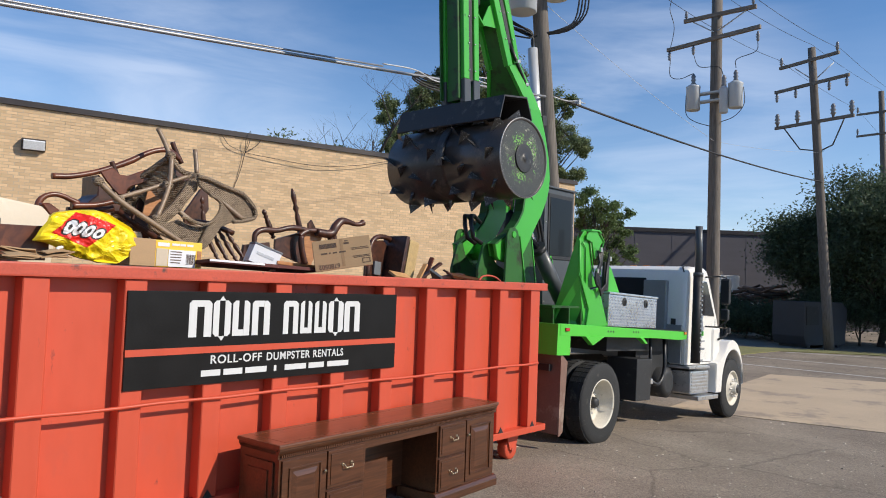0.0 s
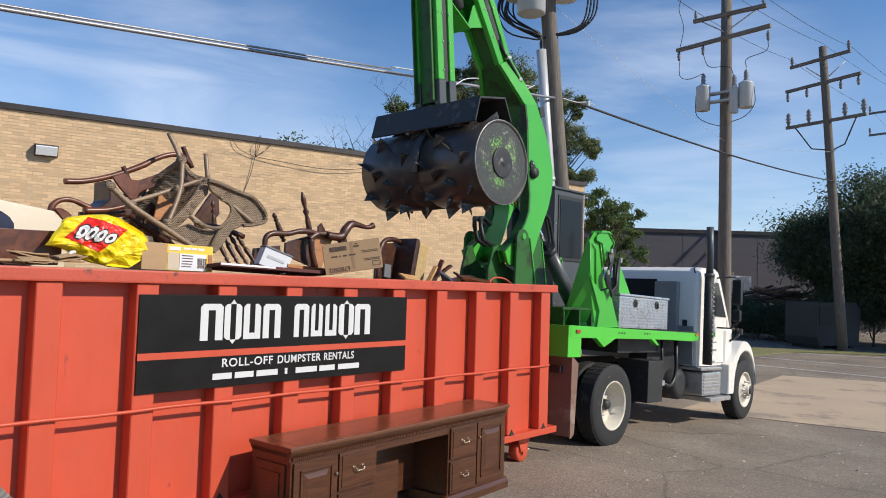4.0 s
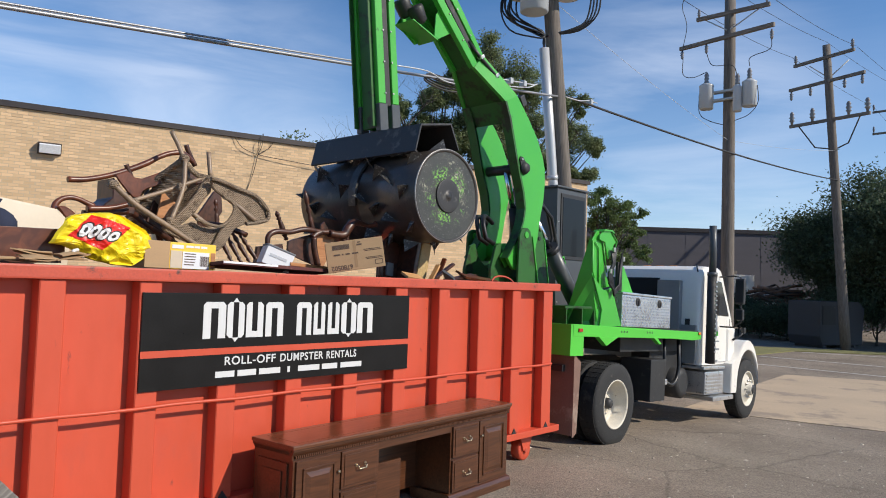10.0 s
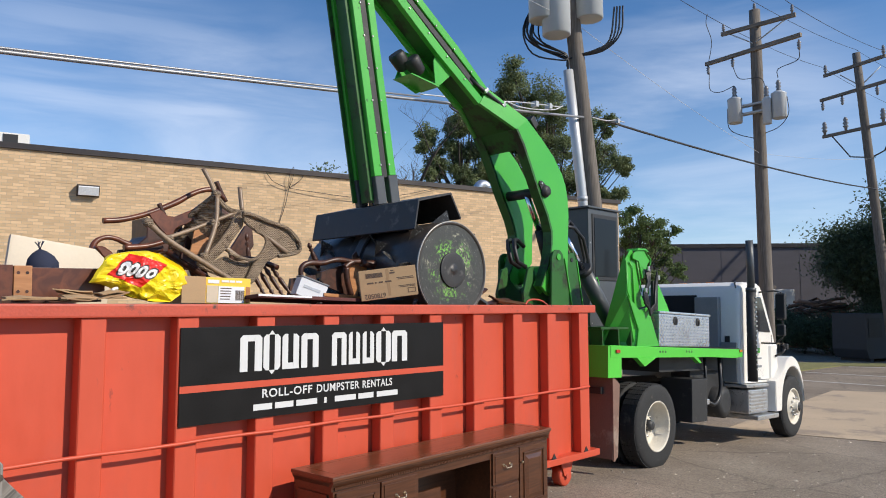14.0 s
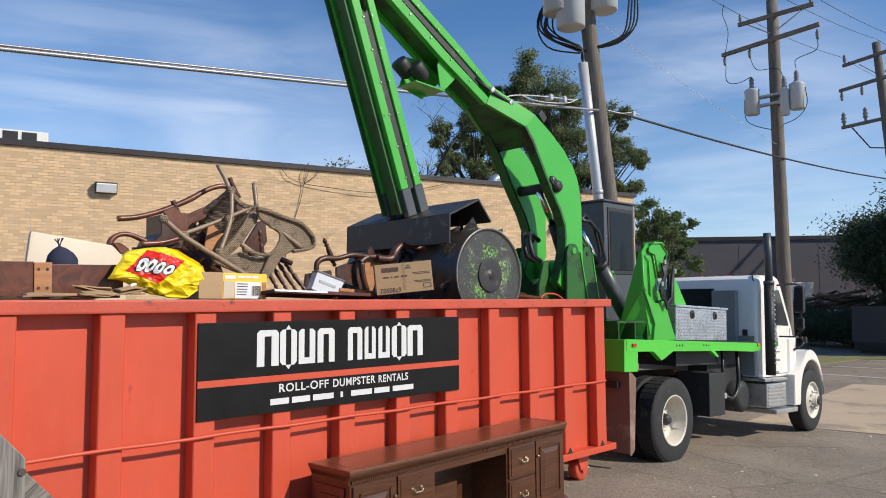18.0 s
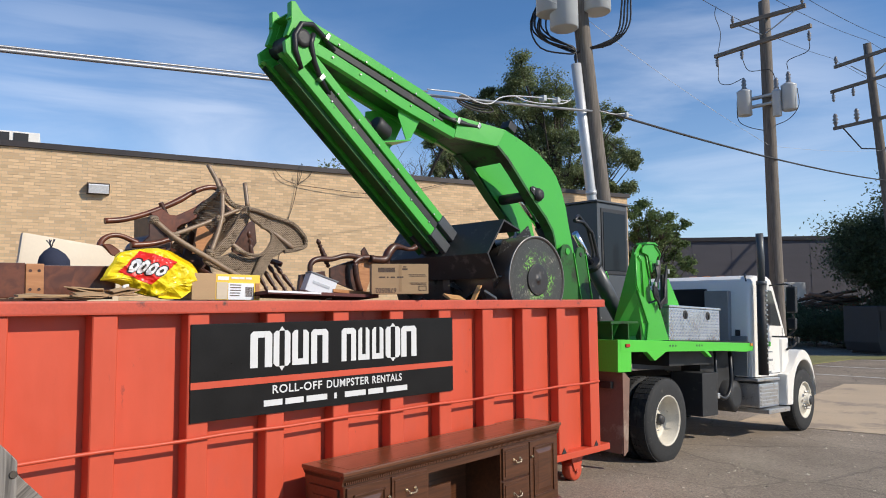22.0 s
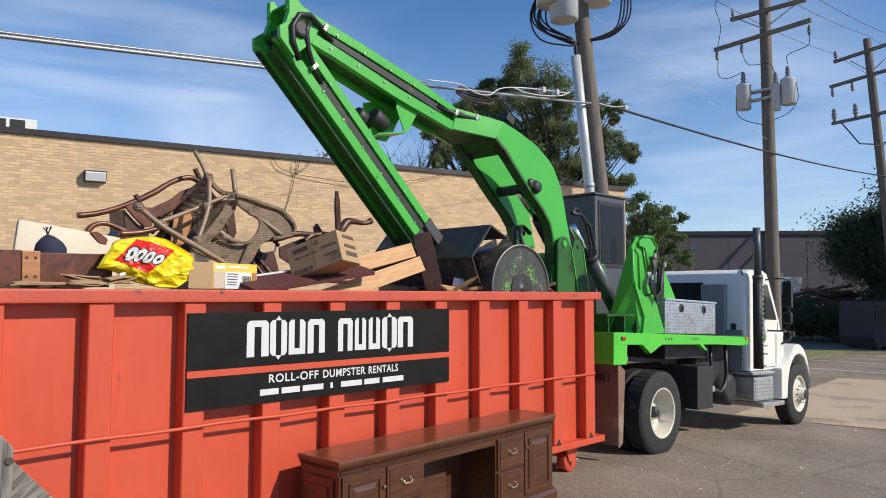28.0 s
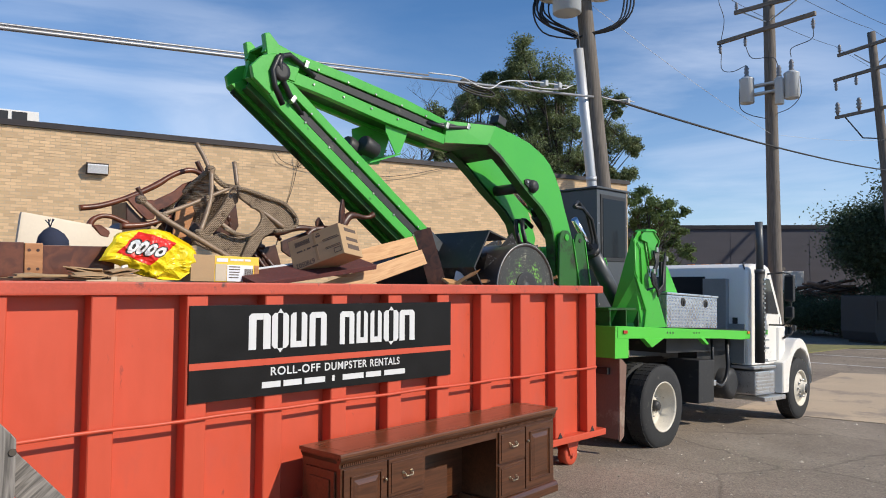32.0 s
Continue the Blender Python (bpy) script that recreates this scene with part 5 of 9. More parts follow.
    for y, outline in ((-0.20, [(2.88, 0.283), (3.19, 0.243), (3.15, 0.133), (2.95, -0.027), (2.90, 0.023)]), (0.075, brk)):
        bm = B()
        prism(bm, flip(outline), y, y + 0.012, "y")
        bracket = part("light_bracket", bm, GREEN, boom)
    bm = B()
    prism(bm, flip([(2.90, 0.013), (3.23, -0.252), (3.23, -0.267), (2.89, -0.002)]), -0.20, 0.10, "y")
    part("bracket_floor", bm, GREEN, boom)
    for y, u in ((-0.13, 3.24), (-0.02, 3.36)):
        bm = B()
        turned(bm, [(-0.11, 0.05), (-0.08, 0.085), (0.07, 0.098), (0.10, 0.085)], "x", 18, (u, y, 0.09 if y < -0.1 else 0.14))
        part("work_light", bm, DARK_FRAME, bracket, "black round work light")
    # hoses along the back of the gooseneck and round the elbow
    for y, dv in ((-0.225, 0.0), (-0.20, 0.03)):
        bm = B()
        tube(bm, [(2.70, y, -0.48 - dv), (2.45, y - 0.04, -0.55 - dv), (2.15, y - 0.05, -0.70 - dv), (1.95, y - 0.02, -0.84 - dv), (1.75, y + 0.02, -0.96), (1.66, y + 0.06, -0.99)], 0.024, 8)
        part("boom_hose", bm, HOSE, boom)
    bm = B()
    tube(bm, [(4.12, -0.22, -0.19), (4.30, -0.27, -0.20), (4.46, -0.31, -0.19), (4.56, -0.33, -0.10), (4.57, -0.33, 0.04), (4.50, -0.33, 0.16), (4.36, -0.30, 0.26)], 0.027, 10)
    part("elbow_hose", bm, HOSE, boom)
    for u, v in ((2.46, 0.56), (2.16, 0.71), (4.26, 0.22)):
        bm = B()
        box(bm, u - 0.02, u + 0.02, -0.30, -0.235, -v - 0.035, -v + 0.035, 0.006)
        part("hose_clip", bm, BARE_STEEL, boom)
    bm = B()
    box(bm, 1.60, 1.74, -0.30, -0.16, -1.10, -1.00, 0.012)
    lamp = part("lamp_head", bm, DARK_FRAME, boom)
    bm = B()
    box(bm, 1.64, 1.70, -0.26, -0.20, -1.0, -0.93)
    part("lamp_foot", bm, DARK_FRAME, lamp)
    # elbow cheeks that reach past the pin like open jaws
    for s in (-1, 1):
        y0, y1 = (-0.262, -0.19) if s < 0 else (0.07, 0.135)
        bm = B()
        prism(bm, flip([(4.30, 0.275), (4.56, 0.25), (4.68, 0.30), (4.72, 0.27), (4.63, 0.10), (4.61, -0.05), (4.30, 0.02)]), y0, y1, "y", 0.005)
        part("elbow_cheek", bm, GREEN, boom)
    bm = B()
    turned(bm, [(-0.345, 0.05), (-0.335, 0.085), (-0.27, 0.09), (0.15, 0.09), (0.20, 0.05)], "y", 18, (L_BOOM, 0, 0))
    part("elbow_pin", bm, DARK_FRAME, boom, "greasy black elbow pin")
    return boom


def build_stick(root):
    """Local x runs from the elbow pin to the drum's axle, local z towards the boom."""
    bm = B()
    prism(bm, [(0.0, 0.005), (2.56, 0.005), (2.56, 0.03), (0.10, 0.03)], -0.17, 0.06, "y")
    st = part("stick", bm, GREEN, root, "bright green steel stick arm with a black hose rail")
    for y0, y1 in ((-0.17, -0.15), (0.04, 0.06)):
        bm = B()
        prism(bm, [(0.0, -0.20), (2.56, -0.20), (2.56, 0.003), (0.10, 0.003)], y0, y1, "y")
        part("side_web", bm, GREEN, st)
    for s in (-1, 1):
        y0, y1 = (-0.245, -0.171) if s < 0 else (0.061, 0.13)
        for band in ([(0.05, 0.055), (2.31, 0.055), (2.31, -0.035), (0.05, -0.035)], [(-0.10, -0.235), (2.31, -0.235), (2.31, -0.135), (-0.05, -0.135)]):
            bm = B()
            prism(bm, band, y0, y1, "y", 0.004)
            part("flange", bm, GREEN, st)
        bm = B()
        prism(bm, [(0.48, -0.045), (2.33, -0.045), (2.33, -0.125), (0.48, -0.125)], -0.225 if s < 0 else 0.062, -0.172 if s < 0 else 0.10, "y", 0.006)
        part("cover_rail", bm, DARK_FRAME, st, "black hose cover rail")
        for k in range(6):
            for v in (-0.028, -0.142):
                bm = B()
                turned(bm, [(-0.247, 0.011), (-0.257, 0.009)] if s < 0 else [(0.131, 0.011), (0.141, 0.009)], "y", 8, (0.55 + k * 0.33, 0, v))
                part("bolt", bm, BARE_STEEL, st)
        # grey end cheeks
        for v0, v1 in ((-0.235, -0.115), (-0.055, 0.065)):
            bm = B()
            prism(bm, [(2.312, v0), (2.60, v0), (2.60, v1), (2.312, v1)], y0 - 0.004 if s < 0 else y0, y1 if s < 0 else y1 + 0.004, "y", 0.006)
            part("end_cheek", bm, CAB_GREY, st)
        bm = B()
        prism(bm, [(-0.14, -0.02), (-0.06, 0.10), (0.04, 0.07), (0.14, 0.06), (0.12, -0.24), (-0.08, -0.24), (-0.16, -0.17)], -0.315 if s < 0 else 0.137, -0.265 if s < 0 else 0.18, "y", 0.005)
        part("elbow_cheek", bm, GREEN, st)
    # lower plate of the stick, green darkened to stand for shade
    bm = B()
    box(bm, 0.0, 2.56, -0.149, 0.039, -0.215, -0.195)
    part("under_plate", bm, GREEN_GRIMY_SHADED, st)
    # lips under the stick, shade in their green too
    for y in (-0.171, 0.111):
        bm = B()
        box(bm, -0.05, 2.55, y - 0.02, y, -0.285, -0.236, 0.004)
        part("channel_lip", bm, GREEN_GRIMY_SHADED, st)
    bm = B()
    tube(bm, [(0.50, -0.20, -0.085), (0.34, -0.25, -0.085), (0.16, -0.30, -0.05), (0.02, -0.33, 0.03), (-0.02, -0.33, 0.12)], 0.027, 10)
    part("stick_hose", bm, HOSE, st)
    bm = B()
    box(bm, 0.30, 0.34, -0.30, -0.24, -0.12, -0.05, 0.006)
    part("hose_clip", bm, BARE_STEEL, st)
    # hood over the drum: one plate folded twice
    A, Bp, P1, P4 = (2.61, -0.265), (2.575, 0.19), (2.88, -0.365), (2.84, 0.29)
    prof = [P1, A, Bp, P4, (P4[0] + 0.012, P4[1] - 0.012), (Bp[0] + 0.02, Bp[1] - 0.012), (A[0] + 0.02, A[1] + 0.010), (P1[0] + 0.012, P1[1] + 0.012)]
    bm = B()
    prism(bm, prof, -0.87, 0.80, "y")
    hood = part("hood", bm, BLACK_STEEL, st, "black folded steel hood over the drum")
    for y in (-0.075, 0.0):
        bm = B()
        prism(bm, [(2.60, -0.22), (2.60, 0.16), (3.35, 0.10), (3.38, -0.10)], y, y + 0.03, "y", 0.004)
        part("axle_arm", bm, BLACK_STEEL, hood)
    # scraper band that follows the drum round from the hood
    bm = B()
    arc = [radians(150 + 9 * k) for k in range(15)]
    rim = [(L_STICK + (DRUM_R + 0.045) * math.cos(a), (DRUM_R + 0.045) * math.sin(a)) for a in arc] + [(L_STICK + (DRUM_R + 0.015) * math.cos(a), (DRUM_R + 0.015) * math.sin(a)) for a in reversed(arc)]
    prism(bm, rim, -0.115, -0.005, "y", 0.003)
    part("scraper_band", bm, BLACK_STEEL, hood)
    return st


def build_drum(root):
    """Axis along local y; this side's disc at y = -0.95."""
    ya, yb = -0.95, 0.88
    bm = B()
    turned(bm, [(ya + 0.012, 0.20), (ya + 0.012, DRUM_R - 0.03), (ya, DRUM_R - 0.028), (ya, DRUM_R - 0.006), (ya + 0.01, DRUM_R), (-0.11, DRUM_R), (-0.10, DRUM_R - 0.03), (-0.02, DRUM_R - 0.03), (-0.01, DRUM_R), (yb - 0.012, DRUM_R), (yb, DRUM_R - 0.012), (yb, 0.2)], "y", 64)
    d = part("drum", bm, DRUM_BLACK, root, "heavy black steel crushing drum with welded teeth")
    bm = B()
    turned(bm, [(ya + 0.010, 0.16), (ya + 0.010, DRUM_R - 0.031)], "y", 64, caps=False)
    part("end_disc", bm, DISC, d, "scratched end disc with flecks of green paint and dust")
    bm = B()
    turned(bm, [(ya + 0.009, 0.172), (ya - 0.005, 0.171), (ya - 0.006, 0.166), (ya - 0.0065, 0.12), (ya - 0.0065, 0.07), (ya - 0.0065, 0.034), (ya - 0.012, 0.030), (ya - 0.013, 0.008)], "y", 32)
    part("hub_plate", bm, BLACK_STEEL, d)
    bm = B()
    turned(bm, [(ya - 0.002, DRUM_R - 0.009), (ya - 0.003, DRUM_R - 0.003), (ya + 0.004, DRUM_R + 0.001), (ya + 0.009, DRUM_R + 0.001)], "y", 64, caps=False)
    part("edge_ring", bm, EDGE_STEEL, d, "bright worn steel edge")
    # teeth: angled triangular blades with a brace, in staggered rows
    tooth = B()
    q = [tooth.verts.new(p) for p in ((-0.12, -0.014, -0.03), (0.10, -0.014, -0.03), (0.075, 0.034, -0.03), (0.06, -0.008, 0.125))]
    for f in ((0, 1, 3), (1, 2, 3), (2, 0, 3), (0, 2, 1)):
        tooth.faces.new([q[i] for i in f])
    bmesh.ops.recalc_face_normals(tooth, faces=tooth.faces)
    tm = mesh_of("tooth", tooth, TOOTH)
    rows = [-0.78, -0.57, -0.36, -0.20, 0.12, 0.36, 0.60, 0.78]
    for i, y in enumerate(rows):
        for k in range(8):
            ang = 2 * math.pi * (k + 0.29 * i) / 8
            o = new("tooth", tm)
            o.parent = d
            o.matrix_basis = Matrix.Rotation(ang, 4, "Y") @ Matrix.Translation((0, y, DRUM_R)) @ Matrix.Rotation(radians(48 if i % 2 else -42), 4, "Z")
    return d


arm = thing("compactor_arm", "green hydraulic boom arm with a black toothed crushing drum", "machine arm", Matrix.Translation(PIVOT))
boom = build_boom(arm)
stick = build_stick(arm)
drum = build_drum(arm)


# ---- the building's fittings ----
LAMP_GLASS = mat("lamp_lens", (0.72, 0.74, 0.76), 0.25, vary=0.1, scale=20, bump=0.3)
BRONZE = mat("lamp_bronze", (0.07, 0.055, 0.045), 0.5, vary=0.1)
WIRE_DARK = mat("wire_dark", (0.03, 0.028, 0.027), 0.6, vary=0.1, bump=0.0)
WIRE_PALE = mat("wire_pale", (0.62, 0.62, 0.62), 0.4, metal=0.3, vary=0.1, bump=0.0)
WIRE_LIGHT = mat("wire_light", (0.32, 0.325, 0.34), 0.42, metal=0.5, vary=0.1, bump=0.0)


def wall_pose(u, off, z):
    return Matrix.Translation(WALL_AT) @ pose(0, 0, 0, 0, 0, WALL_RZ) @ Matrix.Translation((u, -off, z))


def build_wall_fittings():
    w = thing("wall_light", "bronze wall-pack light with a clear ribbed lens on the brick wall", "wall light", wall_pose(1.90, 0.0, 4.57))
    bm = B()
    prism(bm, [(0.0, -0.13), (0.0, 0.13), (-0.10, 0.13), (-0.20, 0.11), (-0.20, 0.085), (-0.10, -0.10)], -0.23, 0.23, "x", 0.008)
    part("housing", bm, BRONZE, w)
    bm = B()
    prism(bm, [(-0.105, -0.10), (-0.205, 0.085), (-0.235, 0.06), (-0.16, -0.12)], -0.20, 0.21, "x", 0.006)
    part("lens", bm, LAMP_GLASS, w, "clear prismatic lens")
    c = thing("loose_wall_cable", "tangled loose black cables hanging on the brick wall", "cable", wall_pose(0, 0.018, 0))
    for pts in ([(5.80, 0, 5.50), (5.95, -0.05, 5.28), (6.1, -0.06, 5.12), (6.45, -0.05, 5.0)], [(6.48, -0.05, 5.0), (6.38, -0.03, 4.5), (6.2, 0, 3.9), (6.0, 0, 3.0)],
                [(6.48, -0.05, 5.0), (7.2, -0.08, 4.94), (8.4, -0.1, 4.89), (9.6, -0.1, 5.05), (10.6, -0.05, 5.3), (11.4, 0, 5.5)],
                [(6.48, -0.05, 5.0), (6.58, -0.04, 5.25), (6.62, 0, 5.55)], [(6.48, -0.06, 5.0), (6.47, -0.1, 5.3), (6.6, -0.02, 5.56)], [(6.48, -0.05, 5.0), (6.8, -0.04, 5.25), (6.9, 0, 5.5)]):
        bm = B()
        tube(bm, spline(pts, 5), 0.008, 6)
        part("strand", bm, WIRE_DARK, c)
    ac = thing("rooftop_unit", "pale metal rooftop air handler with dark louvres", "air conditioner", wall_pose(-1.1, -1.4, WALL_H + 0.14))
    bm = B()
    box(bm, -0.4, 1.8, -0.2, 0.9, 0, 0.46, 0.02)
    part("casing", bm, WHITE_PAINT, ac)
    for k in range(5):
        bm = B()
        box(bm, -0.25 + k * 0.38, 0.05 + k * 0.38, -0.215, -0.201, 0.22, 0.42)
        part("louvre", bm, DARK_FRAME, ac)
    v = thing("roof_vent", "small galvanised roof vent pipe with a cowl", "vent", wall_pose(13.7, -2.4, WALL_H + 0.14))
    bm = B()
    tube(bm, spline([(0, 0, 0), (0, 0, 0.32), (0.06, -0.02, 0.50), (0.22, -0.04, 0.56), (0.36, -0.06, 0.46)], 4), 0.17, 14)
    part("cowl", bm, ALU, v)
    bm = B()
    turned(bm, [(-0.02, 0.26), (0.03, 0.25), (0.06, 0.18)], "z", 16)
    part("flashing", bm, ALU, v)


build_wall_fittings()


# ---- poles and wires ----
POLE_WOOD = wood_mat("pole_wood", (0.105, 0.090, 0.076), (0.205, 0.176, 0.148), 0.85, 4.0, (9, 9, 0.35), 0.0)
ARM_WOOD = wood_mat("arm_wood", (0.15, 0.125, 0.10), (0.27, 0.23, 0.19), 0.85, 5.0, (3, 0.3, 3), 0.0)
CAN_GREY = mat("transformer_grey", (0.46, 0.48, 0.49), 0.4, vary=0.06, bump=0.02)
PORCELAIN = mat("insulator", (0.20, 0.19, 0.19), 0.3, vary=0.1, bump=0.0, coat=0.3)
CONDUIT = mat("conduit_grey", (0.56, 0.57, 0.58), 0.38, metal=0.3, vary=0.06, scale=2, bump=0.02)


def pole(parent, base, top, r0, r1):
    bm = B()
    a, b = Vector(base), Vector(top)
    n = 8
    tube(bm, [a.lerp(b, k / n) for k in range(n + 1)], r0, 16, True, [r0 + (r1 - r0) * k / n for k in range(n + 1)])
    return part("pole", bm, POLE_WOOD, parent)


def crossarm(parent, a, b, h=0.11):
    a, b = Vector(a), Vector(b)
    bm = B()
    d = b - a
    box(bm, -0.05, 0.05, 0, d.length, -h / 2, h / 2, 0.006)
    m = Matrix.Translation(a) @ Vector((0, 1, 0)).rotation_difference(d).to_matrix().to_4x4()
    return part("crossarm", bm, ARM_WOOD, parent, at=m)


def insulator(parent, at, up=True, s=1.0):
    bm = B()
    k = 1 if up else -1
    turned(bm, [(0, 0.02 * s), (0.06 * k * s, 0.03 * s), (0.08 * k * s, 0.055 * s), (0.11 * k * s, 0.03 * s), (0.14 * k * s, 0.055 * s), (0.18 * k * s, 0.03 * s), (0.21 * k * s, 0.045 * s), (0.26 * k * s, 0.02 * s)], "z", 10, at)
    part("insulator", bm, PORCELAIN, parent)


def can(parent, at, r=0.235, h=0.75):
    bm = B()
    turned(bm, [(0, r * 0.9), (0.02, r), (h - 0.03, r), (h, r * 1.04), (h + 0.03, r * 1.04), (h + 0.10, r * 0.5), (h + 0.11, 0.05)], "z", 24, at)
    c = part("transformer", bm, CAN_GREY, parent, "grey transformer can")
    bm = B()
    p = Vector(at) + Vector((0, 0, h + 0.08))
    turned(bm, [(0, 0.05), (0.05, 0.075), (0.10, 0.05), (0.15, 0.075), (0.20, 0.05), (0.25, 0.07), (0.34, 0.03)], "z", 10, p)
    part("bushing", bm, PORCELAIN, c)


def cable(name, pts, r, material, label, sag=0.0, parent=None, n=14):
    """Joins the points by sagging spans."""
    bm = B()
    line = []
    for a, b in zip(pts, pts[1:]):
        a, b = Vector(a), Vector(b)
        for k in range(n):
            f = k / n
            q = a.lerp(b, f)
            q.z -= 4 * sag * f * (1 - f)
            line.append(q)
    line.append(Vector(pts[-1]))
    tube(bm, line, r, 6)
    if parent:
        return part(name, bm, material, parent)
    return solid(name, bm, material, label, "cable", group="overhead cables")


def build_poles():
    # near pole with the cable riser and a transformer bank
    p0 = thing("utility_pole", "weathered wooden utility pole with cable riser and grey transformers", "utility pole", group="utility poles")
    pole(p0, (5.22, 2.94, ground_z(5)), (4.18, 3.36, 10.0), 0.185, 0.14)
    bm = B()
    tube(bm, [(4.744, 3.143, 2.4), (4.582, 3.208, 4.0), (4.493, 3.244, 4.88), (4.324, 3.312, 6.55)], 0.098, 18)
    part("riser_pipe", bm, CONDUIT, p0, "pale grey cable riser pipe")
    bm = B()
    tube(bm, [(4.584, 3.207, 4.0), (4.576, 3.21, 4.08)], 0.108, 18)
    part("riser_collar", bm, CONDUIT, p0)
    for x, y, z in ((3.74, 3.47, 7.42), (3.90, 3.27, 7.12), (4.60, 2.99, 7.56)):
        can(p0, (x, y, z), 0.27, 0.85)
    rnd = random.Random(3)
    for k in range(9):
        bm = B()
        dx, dy = -0.38 - 0.20 * rnd.random(), 0.42 + 0.2 * rnd.random()
        zz = 6.72 + 0.2 * rnd.random()
        tube(bm, spline([(4.324, 3.31, 6.5), (4.31, 3.30, 6.75), (4.36 + dx * 0.3, 3.2 + dy * 0.3, zz), (4.40 + dx, 3.2 + dy, zz + 0.12 + 0.2 * rnd.random()), (4.38 + dx * 1.2, 3.2 + dy * 1.2, 7.4), (4.4 + dx * 0.8, 3.2 + dy * 0.8, 8.1)], 4), 0.016 + 0.006 * rnd.random(), 6)
        part("drop_cable", bm, HOSE, p0)
    for k in range(4):
        bm = B()
        q = 0.12 * k
        tube(bm, spline([(4.324, 3.31, 6.5), (4.33, 3.28, 6.78), (4.62 + q * 0.4, 2.92 - q * 0.3, 6.92), (4.86 + q * 0.3, 2.70 - q * 0.5, 7.15 + q * 0.3), (4.92 + q * 0.2, 2.62 - q * 0.4, 7.8)], 4), 0.018, 6)
        part("drop_cable", bm, HOSE, p0)
    # middle pole with two arms and three cans
    p1 = thing("utility_pole", "weathered wooden utility pole with two crossarms and three transformers", "utility pole", group="utility poles")
    pole(p1, (14.1, 3.42, ground_z(14)), (13.62, 3.26, 10.55), 0.20, 0.15)
    crossarm(p1, (13.52, 4.21, 10.06), (13.55, 2.12, 10.06))
    crossarm(p1, (13.76, 4.83, 9.36), (13.30, 1.92, 9.36))
    for a, b in (((13.55, 3.95, 10.0), (13.5, 3.3, 9.55)), ((13.55, 2.4, 10.0), (13.5, 3.2, 9.55))):
        bm = B()
        tube(bm, [a, b], 0.02, 6)
        part("brace", bm, CAN_GREY, p1)
    for y in (4.15, 2.2):
        insulator(p1, (13.53, y, 10.11))
    insulator(p1, (13.62, 3.26, 10.5))
    for k, y in enumerate((4.75, 3.95, 2.05)):
        insulator(p1, (13.74 - 0.12 * k, y, 9.31), False, 1.1)
    for x, y, z in ((13.45, 3.86, 7.28), (13.55, 2.66, 7.22), (13.40, 2.94, 7.08)):
        can(p1, (x, y, z), 0.20 if y != 2.94 else 0.12, 0.68)
    bm = B()
    box(bm, 13.48, 13.68, 2.7, 3.9, 7.50, 7.56, 0.01)
    box(bm, 13.48, 13.68, 2.7, 3.9, 7.74, 7.80, 0.01)
    part("can_bracket", bm, CAN_GREY, p1)
    for pts in ([(13.45, 3.86, 8.40), (13.5, 4.3, 8.32), (13.6, 4.65, 8.5), (13.74, 4.72, 9.05)], [(13.55, 2.66, 8.38), (13.5, 2.62, 8.62), (13.5, 2.1, 8.75), (13.5, 2.05, 9.05)],
                [(13.40, 2.94, 8.1), (13.4, 3.1, 8.45), (13.6, 3.75, 8.62), (13.62, 3.95, 9.05)], [(13.45, 4.08, 7.75), (13.45, 4.06, 7.2), (13.5, 3.8, 6.95), (13.7, 3.40, 6.80)],
                [(13.55, 2.44, 7.8), (13.5, 2.40, 7.3), (13.6, 2.7, 7.0), (13.8, 3.2, 6.92)], [(13.74, 4.75, 9.3), (13.7, 4.6, 10.0), (13.7, 4.75, 10.6), (13.7, 4.70, 10.9)]):
        bm = B()
        tube(bm, spline(pts, 5), 0.011, 6)
        part("jumper", bm, WIRE_DARK, p1)
    # far pole with three arms
    p2 = thing("utility_pole", "tall weathered wooden utility pole with three crossarms", "utility pole", group="utility poles")
    pole(p2, (26.4, 3.15, ground_z(26)), (25.2, 3.66, 12.35), 0.21, 0.15)
    arms = (((25.67, 5.05, 11.82), (24.7, 2.5, 11.82)), ((25.9, 5.3, 10.84), (24.7, 2.13, 10.84)), ((25.95, 5.29, 9.25), (25.05, 2.01, 9.25)))
    for i, (a, b) in enumerate(arms):
        crossarm(p2, a, b, 0.13)
        for f in ((0.03, 0.97) if i == 0 else (0.03, 0.30, 0.75, 0.97)):
            q = Vector(a).lerp(Vector(b), f)
            insulator(p2, q + Vector((0, 0, 0.06 if i != 1 else -0.06)), i != 1, 1.5 if i != 2 else 2.2)
    for a, b in (((25.9, 4.9, 9.2), (25.9, 3.6, 8.1)), ((25.2, 2.4, 9.2), (25.9, 3.4, 8.1))):
        bm = B()
        tube(bm, [a, (0.5 * (a[0] + b[0]), 0.5 * (a[1] + b[1]), b[2] + 0.12), b], 0.03, 6)
        part("jumper", bm, WIRE_DARK, p2)
    for y in (4.4, 2.9):
        bm = B()
        tube(bm, [(25.6, y, 11.7), (25.4, 3.6, 11.0)], 0.025, 6)
        part("brace", bm, CAN_GREY, p2)
    p3 = thing("utility_pole", "distant wooden utility pole with two crossarms", "utility pole", group="utility poles")
    pole(p3, (45.3, 4.2, ground_z(45)), (44.4, 4.5, 15.0), 0.22, 0.16)
    for z in (13.7, 12.3):
        crossarm(p3, (44.6, 5.9, z), (44.2, 2.9, z), 0.13)
        for y in (5.8, 3.0):
            insulator(p3, (44.4, y, z + 0.06), True, 1.5)
